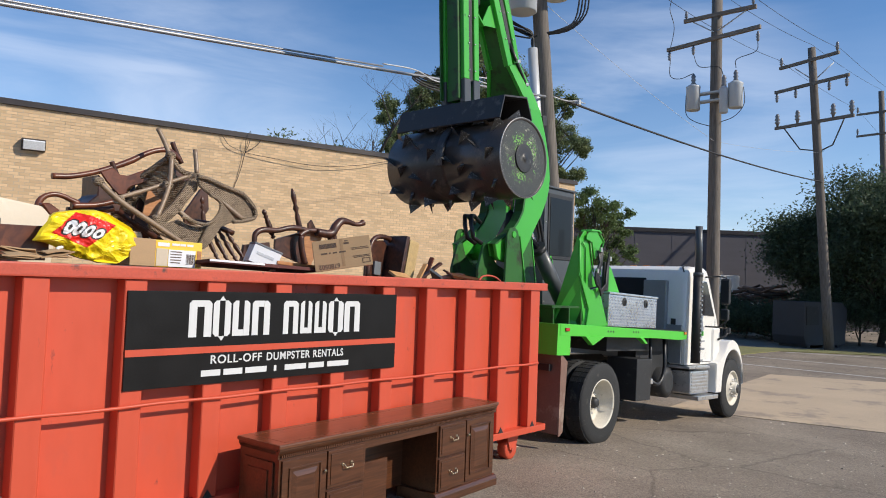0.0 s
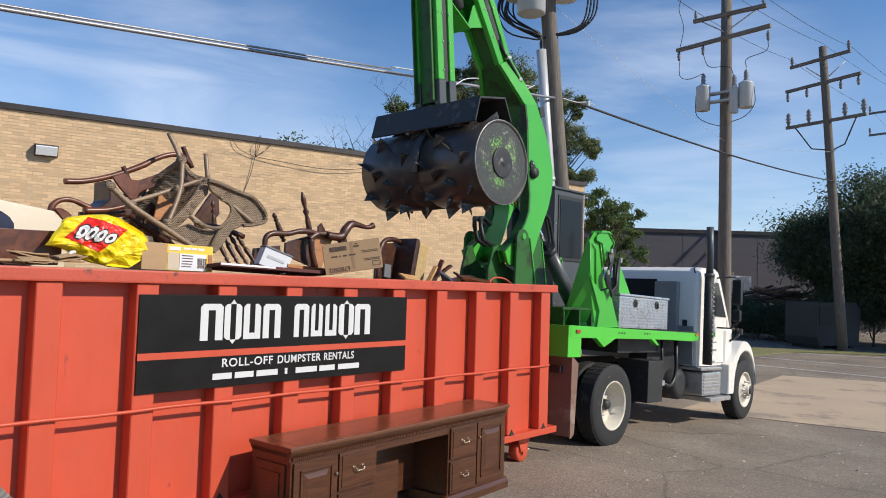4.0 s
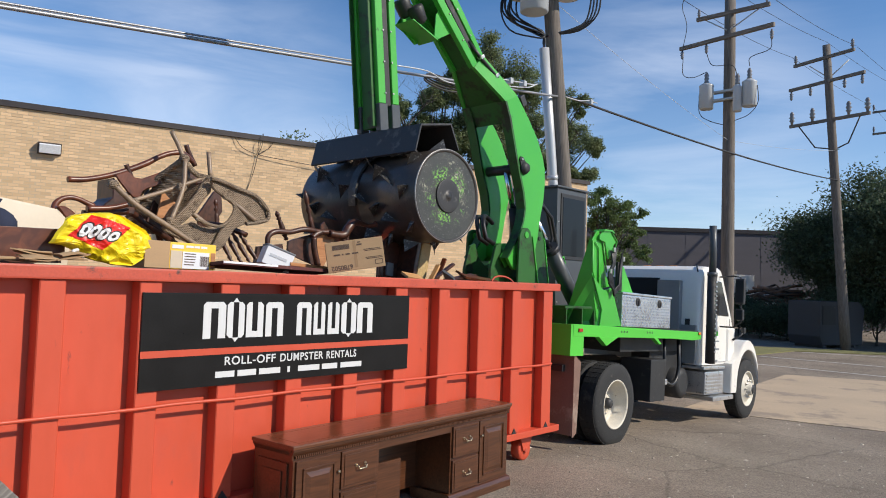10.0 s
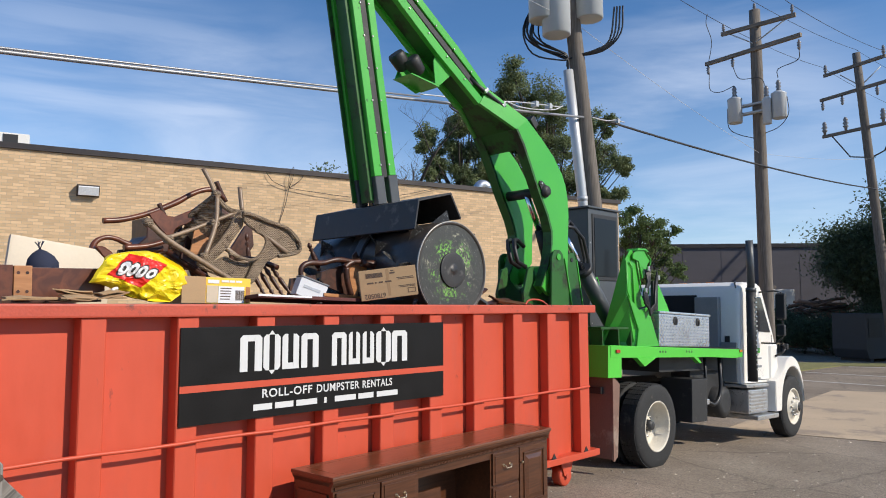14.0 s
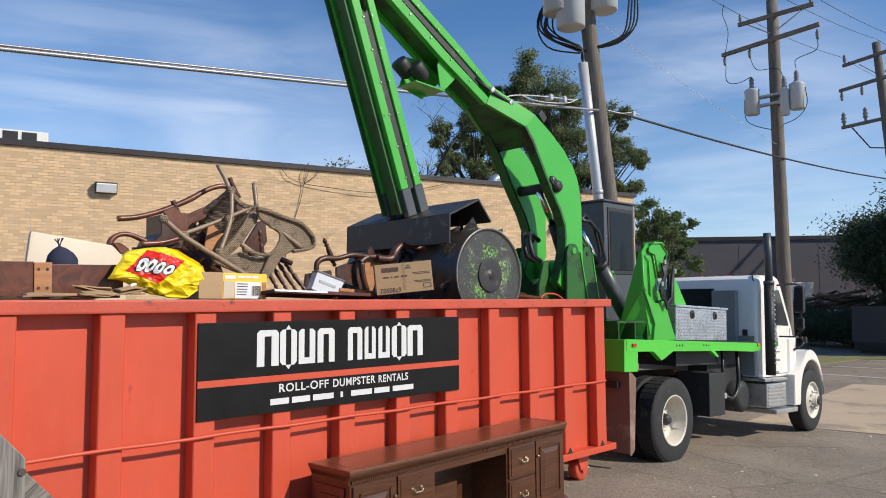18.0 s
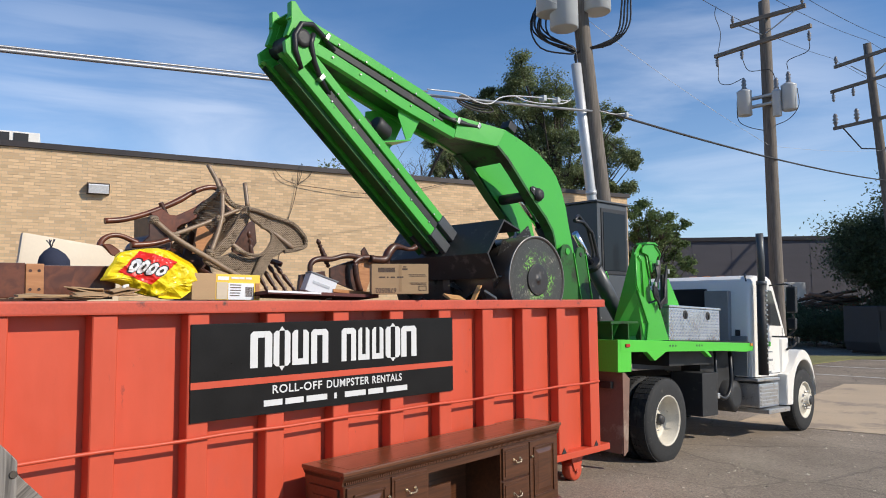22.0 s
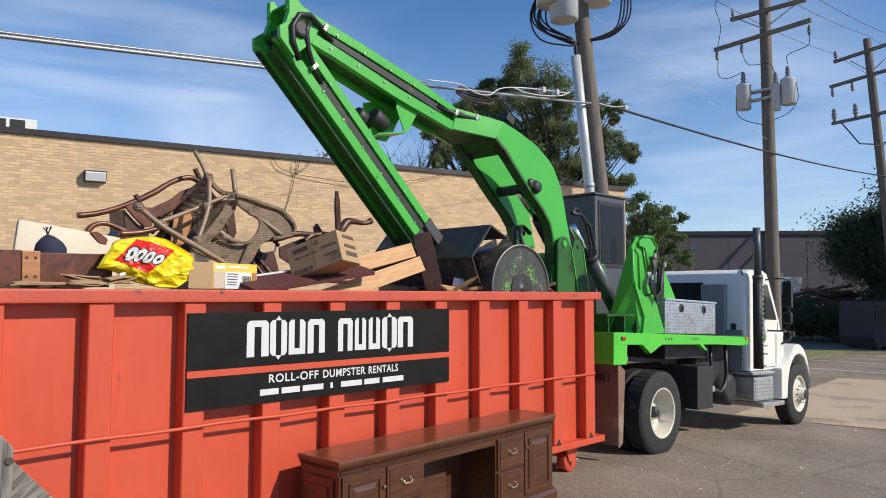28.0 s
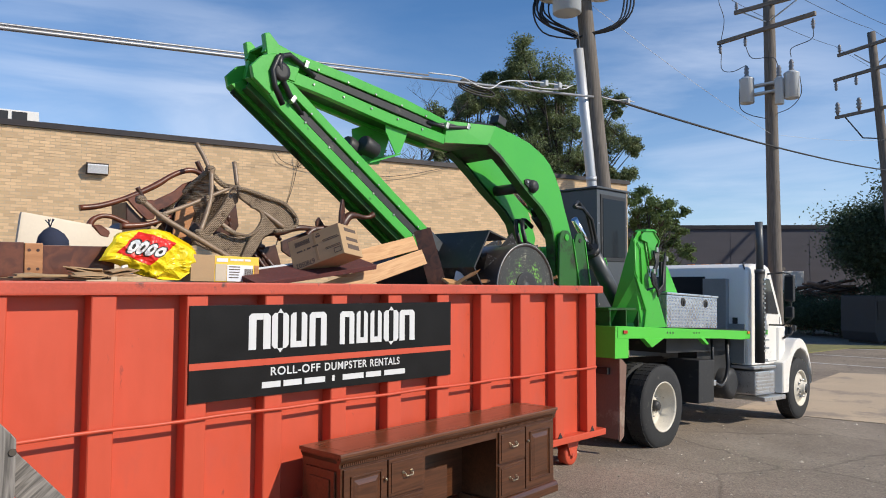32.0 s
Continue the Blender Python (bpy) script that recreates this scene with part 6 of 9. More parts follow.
    # wires along the line
    for y0, y1, y2, z0 in ((4.15, 5.0, 5.8, 10.36), (2.2, 2.55, 3.0, 10.36), (3.26, 3.66, 4.5, 10.8)):
        cable("power_line", [(4.3, y0, 10.4), (13.53, y0, z0), (25.2, y1, 12.1 if y0 != 3.26 else 12.5), (44.4, y2, 14.0 if y0 != 3.26 else 15.1), (90, 8, 15)], 0.008, WIRE_DARK, "thin overhead power line", 0.12)
    cable("neutral_line", [(-30, 4.4, 9.2), (4.45, 3.2, 7.5), (13.7, 3.3, 6.35), (25.8, 3.4, 8.0)], 0.0045, WIRE_PALE, "thin overhead neutral wire", 0.10)
    cable("telephone_cable", [(4.75, 3.05, 5.66), (26.1, 3.3, 6.75)], 0.024, WIRE_DARK, "thick black overhead telephone cable", 0.18, n=30)
    cable("service_cable", [(4.72, 3.10, 5.64), (-12.0, 3.22, 3.66)], 0.024, WIRE_LIGHT, "bright twisted overhead service cable", 0.05, n=30)
    cable("service_cable", [(0.2, 3.13, 5.12), (-12.0, 3.20, 3.68)], 0.014, WIRE_LIGHT, "bright twisted overhead service cable", 0.03)
    tie = thing("splice_cable", "bright looped splice wires along the overhead cable", "cable")
    for pts in ([(0.09, 5.11), (0.78, 5.19), (1.17, 5.13), (1.49, 5.16), (1.74, 5.31), (2.10, 5.41), (2.79, 5.52), (3.62, 5.62)], [(2.10, 5.41), (2.47, 5.39), (2.95, 5.44), (3.45, 5.54), (3.71, 5.66)], [(4.66, 5.63), (5.16, 5.655), (5.54, 5.735), (5.86, 5.75)]):
        bm = B()
        tube(bm, spline([(x, 3.02, z) for x, z in pts], 5), 0.0105, 6)
        part("splice_wire", bm, WIRE_PALE, tie)
    for x, z in ((2.9, 5.53), (3.3, 5.57), (5.6, 5.72)):
        bm = B()
        box(bm, x - 0.04, x + 0.04, 2.98, 3.10, z - 0.05, z + 0.05, 0.01)
        part("clamp", bm, CAN_GREY, tie)
    coil = thing("cable_coil", "flat coil of spare black cable lashed to the overhead line", "cable")
    for k in range(4):
        bm = B()
        tube(bm, [(1.25 + (0.42 - 0.05 * k) * math.cos(a), 3.12 + 0.03 * k, 5.10 + 0.04 * k + (0.075 - 0.012 * k) * math.sin(a)) for a in [i * 0.2618 for i in range(25)]], 0.014, 6)
        part("turn", bm, WIRE_DARK, coil)


build_poles()


# ---- trees and far things ----
BARK = wood_mat("bark", (0.045, 0.036, 0.028), (0.11, 0.09, 0.07), 0.9, 5.0, (6, 6, 0.8), 0.0)


def leaf_mat(name, col):
    """Leaves that shine at a low angle and let some of the light through."""
    m = mat(name, col, 0.55, vary=0.25, scale=0.6, fine=8, per_island=0.45, bump=0.0, spec=0.35)
    n, l = m.node_tree.nodes, m.node_tree.links
    b = n["Principled BSDF"]
    tr = n.new("ShaderNodeBsdfTranslucent")
    l.new(b.inputs["Base Color"].links[0].from_socket, tr.inputs["Color"])
    mx = n.new("ShaderNodeMixShader")
    mx.inputs["Fac"].default_value = 0.38
    l.new(b.outputs["BSDF"], mx.inputs[1])
    l.new(tr.outputs["BSDF"], mx.inputs[2])
    l.new(mx.outputs["Shader"], n["Material Output"].inputs["Surface"])
    return m


LEAF = leaf_mat("leaves", (0.185, 0.225, 0.100))
LEAF_DARK = leaf_mat("leaves_dark", (0.085, 0.120, 0.066))
LEAF_LIGHT = leaf_mat("leaves_light", (0.125, 0.180, 0.062))


def build_tree(name, label, at, height, spread, clear, leaf, seed, leaves=90, leaf_size=0.24, depth=4, bare=False, clump=0.9, limbs=7):
    rnd = random.Random(seed)
    t = thing(name, label, "tree", Matrix.Translation(at))
    bm = B()
    tips = []

    def grow(p, d, length, r, level):
        pts, radii = [p], [r]
        q = p.copy()
        steps = 4
        for k in range(steps):
            d = (d + Vector((rnd.uniform(-1, 1), rnd.uniform(-1, 1), rnd.uniform(-0.4, 0.9))) * 0.16).normalized()
            q = q + d * (length / steps)
            pts.append(q.copy())
            radii.append(r * (1 - 0.45 * (k + 1) / steps))
        tube(bm, pts, r, 7 if level > 1 else 10, True, radii)
        if level >= depth:
            tips.append(q)
            return
        if level >= 2:
            tips.append(pts[2])
        kids = limbs if level == 0 else rnd.randint(2, 4)
        for k in range(kids):
            f = rnd.uniform(0.35, 1.0) if level == 0 else rnd.uniform(0.5, 1.0)
            i = min(steps, max(1, round(f * steps)))
            az = 2 * math.pi * (k + rnd.random() * 0.6) / kids
            side = Vector((math.cos(az), math.sin(az), rnd.uniform(-0.05, 0.75)))
            nd = (d * 0.55 + side * (0.9 if level == 0 else 0.8)).normalized()
            grow(pts[i], nd, length * rnd.uniform(0.52, 0.72) * (spread if level == 0 else 1.0), radii[i] * 0.62, level + 1)
    r0 = height * 0.021
    base = Vector((0, 0, -0.1))
    grow(base, Vector((0, 0, 1)), height * (clear + (1 - clear) * 0.45), r0, 0)
    part("trunk", bm, BARK, t)
    if bare:
        return t
    verts, faces = [], []
    for tip in tips:
        if rnd.random() < 0.10:
            continue
        size = clump * rnd.uniform(0.55, 1.25)
        for k in range(int(leaves * rnd.uniform(0.5, 1.3))):
            o = Vector((rnd.gauss(0, 1), rnd.gauss(0, 1), rnd.gauss(0, 0.7))) * size * 0.5
            c = tip + o
            n = Vector((rnd.uniform(-1, 1), rnd.uniform(-1, 1), rnd.uniform(-0.2, 1.2))).normalized()
            a = n.orthogonal().normalized()
            a = (Matrix.Rotation(rnd.uniform(0, 6.28), 3, n) @ a)
            b = n.cross(a)
            s = leaf_size * rnd.uniform(0.6, 1.3)
            i = len(verts)
            verts.extend([c - a * s, c - b * s * 0.45 + n * s * 0.12, c + a * s, c + b * s * 0.45 + n * s * 0.12])
            faces.append((i, i + 1, i + 2, i + 3))
    me = bpy.data.meshes.new("crown")
    me.from_pydata([tuple(v) for v in verts], [], faces)
    me.materials.append(leaf)
    ob = new("crown", me)
    ob.parent = t
    return t


def build_clump_tree(name, label, at, away, clumps, leaf, seed, leaf_size, per_tuft=110):
    """A tree whose limbs end in the given clumps (metres to the side, height, radius), each of many leafy tufts with gaps between."""
    rnd = random.Random(seed)
    t = thing(name, label, "tree", Matrix.Translation(at))
    side, deep = Vector((away[1], -away[0], 0)), Vector((away[0], away[1], 0))
    top = max(c[1] for c in clumps)
    bm = B()
    lean = sum(c[0] for c in clumps) / len(clumps) * 0.5
    trunk = [side * (lean * f * f) + Vector((0.10 * math.sin(5 * f + seed), 0.1 * math.cos(4 * f), top * 0.86 * f - 0.1)) for f in [k / 10 for k in range(11)]]
    tube(bm, trunk, 0.2, 10, True, [top * 0.019 * (1 - 0.85 * k / 10) for k in range(11)])
    verts, faces = [], []

    def tuft(c, size, count):
        for k in range(count):
            o = Vector((rnd.gauss(0, 1), rnd.gauss(0, 1), rnd.gauss(0, 0.8))) * size
            n = (Vector((rnd.uniform(-1, 1), rnd.uniform(-1, 1), rnd.uniform(0.0, 1.2))) + o.normalized() * 0.6).normalized()
            a = Matrix.Rotation(rnd.uniform(0, 6.28), 3, n) @ n.orthogonal().normalized()
            b = n.cross(a)
            s = leaf_size * rnd.uniform(0.6, 1.35)
            i = len(verts)
            p = c + o
            verts.extend([p - a * s, p - b * s * 0.5 + n * s * 0.15, p + a * s, p + b * s * 0.5 + n * s * 0.15])
            faces.append((i, i + 1, i + 2, i + 3))
    for u, z, r in clumps:
        for layer in (-1, 0, 1):
            if layer and rnd.random() < 0.35:
                continue
            c = side * (u + layer * rnd.uniform(-0.3, 0.3)) + deep * (layer * rnd.uniform(0.6, 1.6) + rnd.uniform(-0.4, 0.4)) + Vector((0, 0, z - 0.2 * abs(layer)))
            root = trunk[max(2, min(9, int(10 * max(0.25, (z / top - 0.18)))))]
            mid = root.lerp(c, 0.5) + Vector((rnd.uniform(-0.2, 0.2), rnd.uniform(-0.2, 0.2), -0.15))
            tube(bm, spline([root, mid, c], 4), 0.03, 6, True, [top * 0.0062 * (1 - 0.82 * k / 8) for k in range(9)])
            for k in range(8):
                d = Vector((rnd.gauss(0, 1), rnd.gauss(0, 1), rnd.gauss(0, 0.75))).normalized() * r * rnd.uniform(0.35, 1.0)
                tube(bm, [c - Vector((0, 0, r * 0.3)), c + d * 0.6, c + d], 0.01, 4, True, [0.02, 0.013, 0.006])
                tuft(c + d, r * rnd.uniform(0.17, 0.32), int(per_tuft * rnd.uniform(0.6, 1.3)))
    part("trunk", bm, BARK, t)
    me = bpy.data.meshes.new("crown")
    me.from_pydata([tuple(v) for v in verts], [], faces)
    me.materials.append(leaf)
    new("crown", me).parent = t
    return t


def build_far():
    gz = ground_z(30)
    build_clump_tree("tree", "tall broad-leaved green tree with an open uneven crown", (22.8, 17.9, gz), (0.798, 0.602), [
        (-1.45, 14.54, 0.71), (-2.22, 13.66, 0.59), (-0.79, 13.46, 0.59), (0.32, 13.82, 0.8), (-3.18, 13.49, 0.38), (-2.83, 12.4, 0.77), (-1.58, 12.4, 0.83), (-0.39, 12.28, 0.83), (0.73, 12.37, 0.77),
        (-1.21, 11.1, 0.89), (0.11, 10.89, 0.95), (1.04, 10.55, 0.83), (-0.5, 9.57, 0.89), (0.8, 9.07, 0.95), (2.46, 12.14, 0.59), (3.26, 11.86, 0.35), (2.38, 10.94, 0.71), (3.34, 10.37, 0.71),
        (3.97, 9.75, 0.47), (2.83, 9.38, 0.77), (2.04, 8.82, 0.65), (3.93, 8.08, 0.47), (0.2, 8.2, 0.77), (2.94, 8.26, 0.3), (-2.27, 9.64, 0.83), (-1.41, 8.25, 0.83), (-2.6, 11.0, 0.7), (0.9, 7.2, 0.8)], LEAF, 11, 0.062, 190)
    build_clump_tree("tree", "tall broad-leaved green tree behind the brick building", (19.9, 21.1, gz), (0.723, 0.691), [
        (-1.69, 11.36, 0.47), (-2.02, 10.6, 0.35), (-1.23, 10.03, 0.53), (-0.32, 12.09, 0.5), (0.14, 11.5, 0.53), (0.58, 12.67, 0.38), (-0.48, 10.75, 0.59), (0.48, 10.5, 0.65), (1.14, 12.03, 0.5),
        (1.53, 11.06, 0.59), (1.63, 10.01, 0.59), (-1.31, 9.22, 0.47), (-0.14, 9.48, 0.59), (0.91, 9.32, 0.59), (2.3, 10.6, 0.6), (2.4, 9.4, 0.6), (0.2, 8.3, 0.6), (-1.0, 8.3, 0.5)], LEAF, 12, 0.062, 170)
    build_tree("tree", "bare leafless tree behind the brick building", (18.4, 21.9, gz), 11.9, 0.55, 0.48, LEAF, 7, depth=5, bare=True, limbs=15)
    build_tree("tree", "thin small-leaved tree top above the brick roof", (15.6, 27.5, gz), 10.6, 0.5, 0.55, LEAF, 21, 34, 0.11, 4, False, 0.6, 6)
    build_tree("tree", "thin small-leaved tree top above the brick roof", (16.6, 27.2, gz), 11.3, 0.35, 0.6, LEAF, 22, 34, 0.11, 4, False, 0.5, 5)
    build_clump_tree("small_tree", "bushy green young tree beside the brick building", (16.4, 9.0, gz), (0.865, 0.502), [
        (0.07, 5.86, 0.3), (-0.34, 5.6, 0.3), (0.45, 5.36, 0.34), (1.04, 5.34, 0.26), (1.42, 4.97, 0.21), (0.14, 5.06, 0.39), (0.82, 4.72, 0.39), (1.3, 4.4, 0.3), (-0.17, 4.65, 0.34), (0.42, 4.22, 0.39),
        (0.99, 3.9, 0.34), (1.47, 3.68, 0.26), (-0.29, 4.03, 0.3), (0.2, 3.61, 0.34), (0.78, 3.39, 0.3), (0.5, 3.0, 0.4), (1.1, 2.9, 0.35), (-0.1, 2.9, 0.35)], LEAF_LIGHT, 31, 0.045, 90)
    # tree at y -0.6 is added, mostly out of view, to shade the container
    for x, y, h, s, sd in ((32.0, 5.0, 7.0, 0.9, 41), (31.5, 2.2, 7.8, 1.0, 42), (33.5, 0.3, 7.8, 1.1, 43), (34.0, -3.5, 8.6, 1.1, 45), (31.6, -0.6, 8.2, 1.1, 47), (37.0, 3.0, 7.2, 1.1, 46)):
        build_tree("tree", "dark dense green tree at the edge of the lot", (x, y, gz), h, s, 0.08, LEAF_DARK, sd, 260, 0.085, 4, False, 1.1, 12)
    for x, y, h, sd in ((52, 24, 6.2, 51), (60, 17, 6.2, 52), (62, 13.5, 6.2, 53)):
        build_tree("tree", "distant green tree behind the dark building", (x, y, gz), h, 0.8, 0.4, LEAF_LIGHT, sd, 50, 0.26, 3, False, 1.3, 8)
    # hedge of low shrubs along the far side
    for x, y, h, sd in ((31.2, 9.3, 1.7, 61), (32.5, 11.5, 1.7, 62), (30.4, 7.9, 1.7, 63), (30.2, 6.6, 1.7, 64), (31.0, 4.6, 2.6, 65), (30.8, 2.9, 2.8, 66), (30.8, 1.0, 2.8, 67), (31.4, -0.8, 2.8, 68)):
        build_tree("shrub", "low dark shrub at the edge of the lot", (x, y, gz), h, 1.3, 0.05, LEAF_DARK, sd, 110, 0.06, 3, False, 0.7, 10)
    # long dark building
    dark = mat("dark_brick", (0.100, 0.092, 0.102), 0.85, vary=0.2, scale=0.4, fine=14, bump=0.2, stretch=(1, 1, 5))
    bl = thing("far_building", "long low dark-brown brick building with a flat roof", "building", Matrix.Translation((36.4, 18.7, gz)) @ pose(0, 0, 0, 0, 0, -48.5), kind="structure")
    bm = B()
    box(bm, -22, 24, 0, 12, 0, 6.2)
    part("wall", bm, dark, bl)
    bm = B()
    box(bm, -22.1, 24.1, -0.1, 12.1, 6.2, 6.45)
    part("coping", bm, COPING, bl)
    bm = B()
    box(bm, -2.6, 1.2, 2.0, 6.0, 6.4, 6.62)
    part("skylight", bm, WHITE_PAINT, bl)
    for k in range(18):
        bm = B()
        box(bm, -21 + k * 2.5, -20.9 + k * 2.5, -0.012, -0.002, 0, 6.2)
        part("pilaster", bm, dark, bl)
    # dark waste container by the far pole
    steel = mat("container_dark", (0.040, 0.041, 0.046), 0.6, vary=0.25, scale=2, bump=0.1)
    c = thing("waste_container", "dark steel waste container with sloping lid under the trees", "container", pose(27.9, 4.3, gz, 0, 0, -22))
    bm = B()
    prism(bm, [(-1.3, 0.12), (1.3, 0.12), (1.45, 1.7), (1.1, 2.0), (-1.4, 2.0), (-1.45, 0.5)], -0.8, 0.8, "y", 0.02)
    part("body", bm, steel, c)
    bm = B()
    box(bm, -1.3, -0.5, -0.83, -0.80, 1.0, 1.8)
    part("hatch", bm, DARK_FRAME, c)
    for x in (-1.0, 1.0):
        bm = B()
        box(bm, x - 0.1, x + 0.1, -0.7, 0.7, 0.0, 0.12)
        part("skid", bm, steel, c)
    # white service truck and heap far behind
    w = thing("parked_truck", "white service truck body parked beyond the lot", "truck", pose(35.08, 11.43, gz, 0, 0, -35))
    bm = B()
    box(bm, -2.2, 1.2, -0.9, 0.9, 1.1, 3.28, 0.04)
    part("box_body", bm, WHITE_PAINT, w)
    bm = B()
    box(bm, -1.7, 2.6, -0.85, 0.85, 0.5, 1.0, 0.04)
    part("chassis", bm, DARK_FRAME, w)
    bm = B()
    box(bm, -0.75, 0.35, -0.5, 0.5, 3.28, 3.50, 0.03)
    part("roof_rack", bm, POLE_WOOD, w)
    for x in (-1.4, -0.4, 0.6):
        bm = B()
        box(bm, x, x + 0.42, -0.915, -0.899, 1.5, 2.9, 0.01)
        part("side_door", bm, WHITE_PAINT, w)
    bm = B()
    box(bm, 1.3, 2.7, -0.85, 0.85, 0.7, 2.3, 0.12)
    part("cab", bm, WHITE_PAINT, w)
    for x in (-1.0, 2.0):
        for y in (-0.85, 0.65):
            bm = B()
            turned(bm, [(0, 0.2), (0, 0.40), (0.2, 0.40), (0.2, 0.2)], "y", 20, (x, y, 0.40))
            part("wheel", bm, RUBBER, w)
    scrap_wood = mat("scrap_wood", (0.20, 0.11, 0.07), 0.8, vary=0.3, scale=2, per_island=0.9)
    bm = B()
    rnd = random.Random(8)
    for k in range(130):
        u = rnd.uniform(-1.3, 1.3)
        y, z = rnd.uniform(-0.7, 0.7), rnd.uniform(0.2, 2.75 - 0.35 * abs(u))
        L, lean = rnd.uniform(0.3, 0.9), rnd.uniform(-0.25, 0.25)
        tube(bm, [(u - L, y, z - lean), (u + L, y + rnd.uniform(-0.4, 0.4), z + lean)], rnd.uniform(0.03, 0.09), 4)
    solid("scrap_heap", bm, scrap_wood, "heap of scrap timber and branches", "scrap heap", pose(32.6, 7.9, gz, 0, 0, -72), kind="stuff")


build_far()


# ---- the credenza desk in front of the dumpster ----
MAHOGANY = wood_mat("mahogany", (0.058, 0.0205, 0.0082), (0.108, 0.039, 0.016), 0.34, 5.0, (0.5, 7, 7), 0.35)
# the top has a lighter tone of the same wood than the fronts
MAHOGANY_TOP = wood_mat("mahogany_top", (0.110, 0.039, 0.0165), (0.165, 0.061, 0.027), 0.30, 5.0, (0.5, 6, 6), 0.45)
INLAY = wood_mat("inlay", (0.16, 0.06, 0.025), (0.24, 0.09, 0.04), 0.25, 5.0, (0.5, 6, 6), 0.4)
BRASS = mat("brass", (0.62, 0.52, 0.36), 0.28, metal=1.0, vary=0.1, bump=0.03)
GREY_WOOD = wood_mat("weathered_wood", (0.10, 0.09, 0.08), (0.30, 0.27, 0.24), 0.9, 6.0, (10, 10, 0.7), 0.0)


def raised_panel(d, x0, x1, z0, z1, y=0.0, name="door"):
    """A frame with a recessed, bevelled field on the front (towards -y)."""
    bm = B()
    box(bm, x0, x1, y - 0.016, y, z0, z1, 0.003)
    door = part(name, bm, MAHOGANY, d)
    f = 0.055
    for a, b, c, e in ((x0 + f, x1 - f, z0 + f, z0 + f + 0.012), (x0 + f, x1 - f, z1 - f - 0.012, z1 - f), (x0 + f, x0 + f + 0.012, z0 + f, z1 - f), (x1 - f - 0.012, x1 - f, z0 + f, z1 - f)):
        bm = B()
        box(bm, a, b, y - 0.026, y - 0.0165, c, e, 0.002)
        part("moulding", bm, MAHOGANY, door)
    g = f + 0.03
    bm = B()
    va = [bm.verts.new(p) for p in ((x0 + g, y - 0.0165, z0 + g), (x1 - g, y - 0.0165, z0 + g), (x1 - g, y - 0.0165, z1 - g), (x0 + g, y - 0.0165, z1 - g))]
    h = g + 0.035
    vb = [bm.verts.new(p) for p in ((x0 + h, y - 0.028, z0 + h), (x1 - h, y - 0.028, z0 + h), (x1 - h, y - 0.028, z1 - h), (x0 + h, y - 0.028, z1 - h))]
    for i in range(4):
        bm.faces.new((va[i], va[(i + 1) % 4], vb[(i + 1) % 4], vb[i]))
    bm.faces.new(vb)
    bmesh.ops.recalc_face_normals(bm, faces=bm.faces)
    part("field", bm, MAHOGANY, door)
    return door


def drawer_front(d, x0, x1, z0, z1):
    bm = B()
    box(bm, x0, x1, -0.018, 0.0, z0, z1, 0.004)
    dr = part("drawer", bm, MAHOGANY, d)
    bm = B()
    box(bm, x0 + 0.025, x1 - 0.025, -0.024, -0.0185, z0 + 0.025, z1 - 0.025, 0.003)
    part("field", bm, MAHOGANY, dr)
    cx, cz = (x0 + x1) / 2, (z0 + z1) / 2 + 0.02
    bm = B()
    tube(bm, spline([(cx - 0.04, -0.026, cz), (cx - 0.042, -0.046, cz - 0.004), (cx - 0.03, -0.050, cz - 0.026), (cx - 0.015, -0.050, cz - 0.022), (cx, -0.050, cz - 0.026), (cx + 0.015, -0.050, cz - 0.022), (cx + 0.03, -0.050, cz - 0.026), (cx + 0.042, -0.046, cz - 0.004), (cx + 0.04, -0.026, cz)], 3), 0.0048, 8)
    part("handle", bm, BRASS, dr, "brass swan-neck drawer handle")
    for s in (-1, 1):
        bm = B()
        turned(bm, [(-0.030, 0.012), (-0.0245, 0.014)], "y", 12, (cx + s * 0.045, 0, cz))
        part("rosette", bm, BRASS, dr)


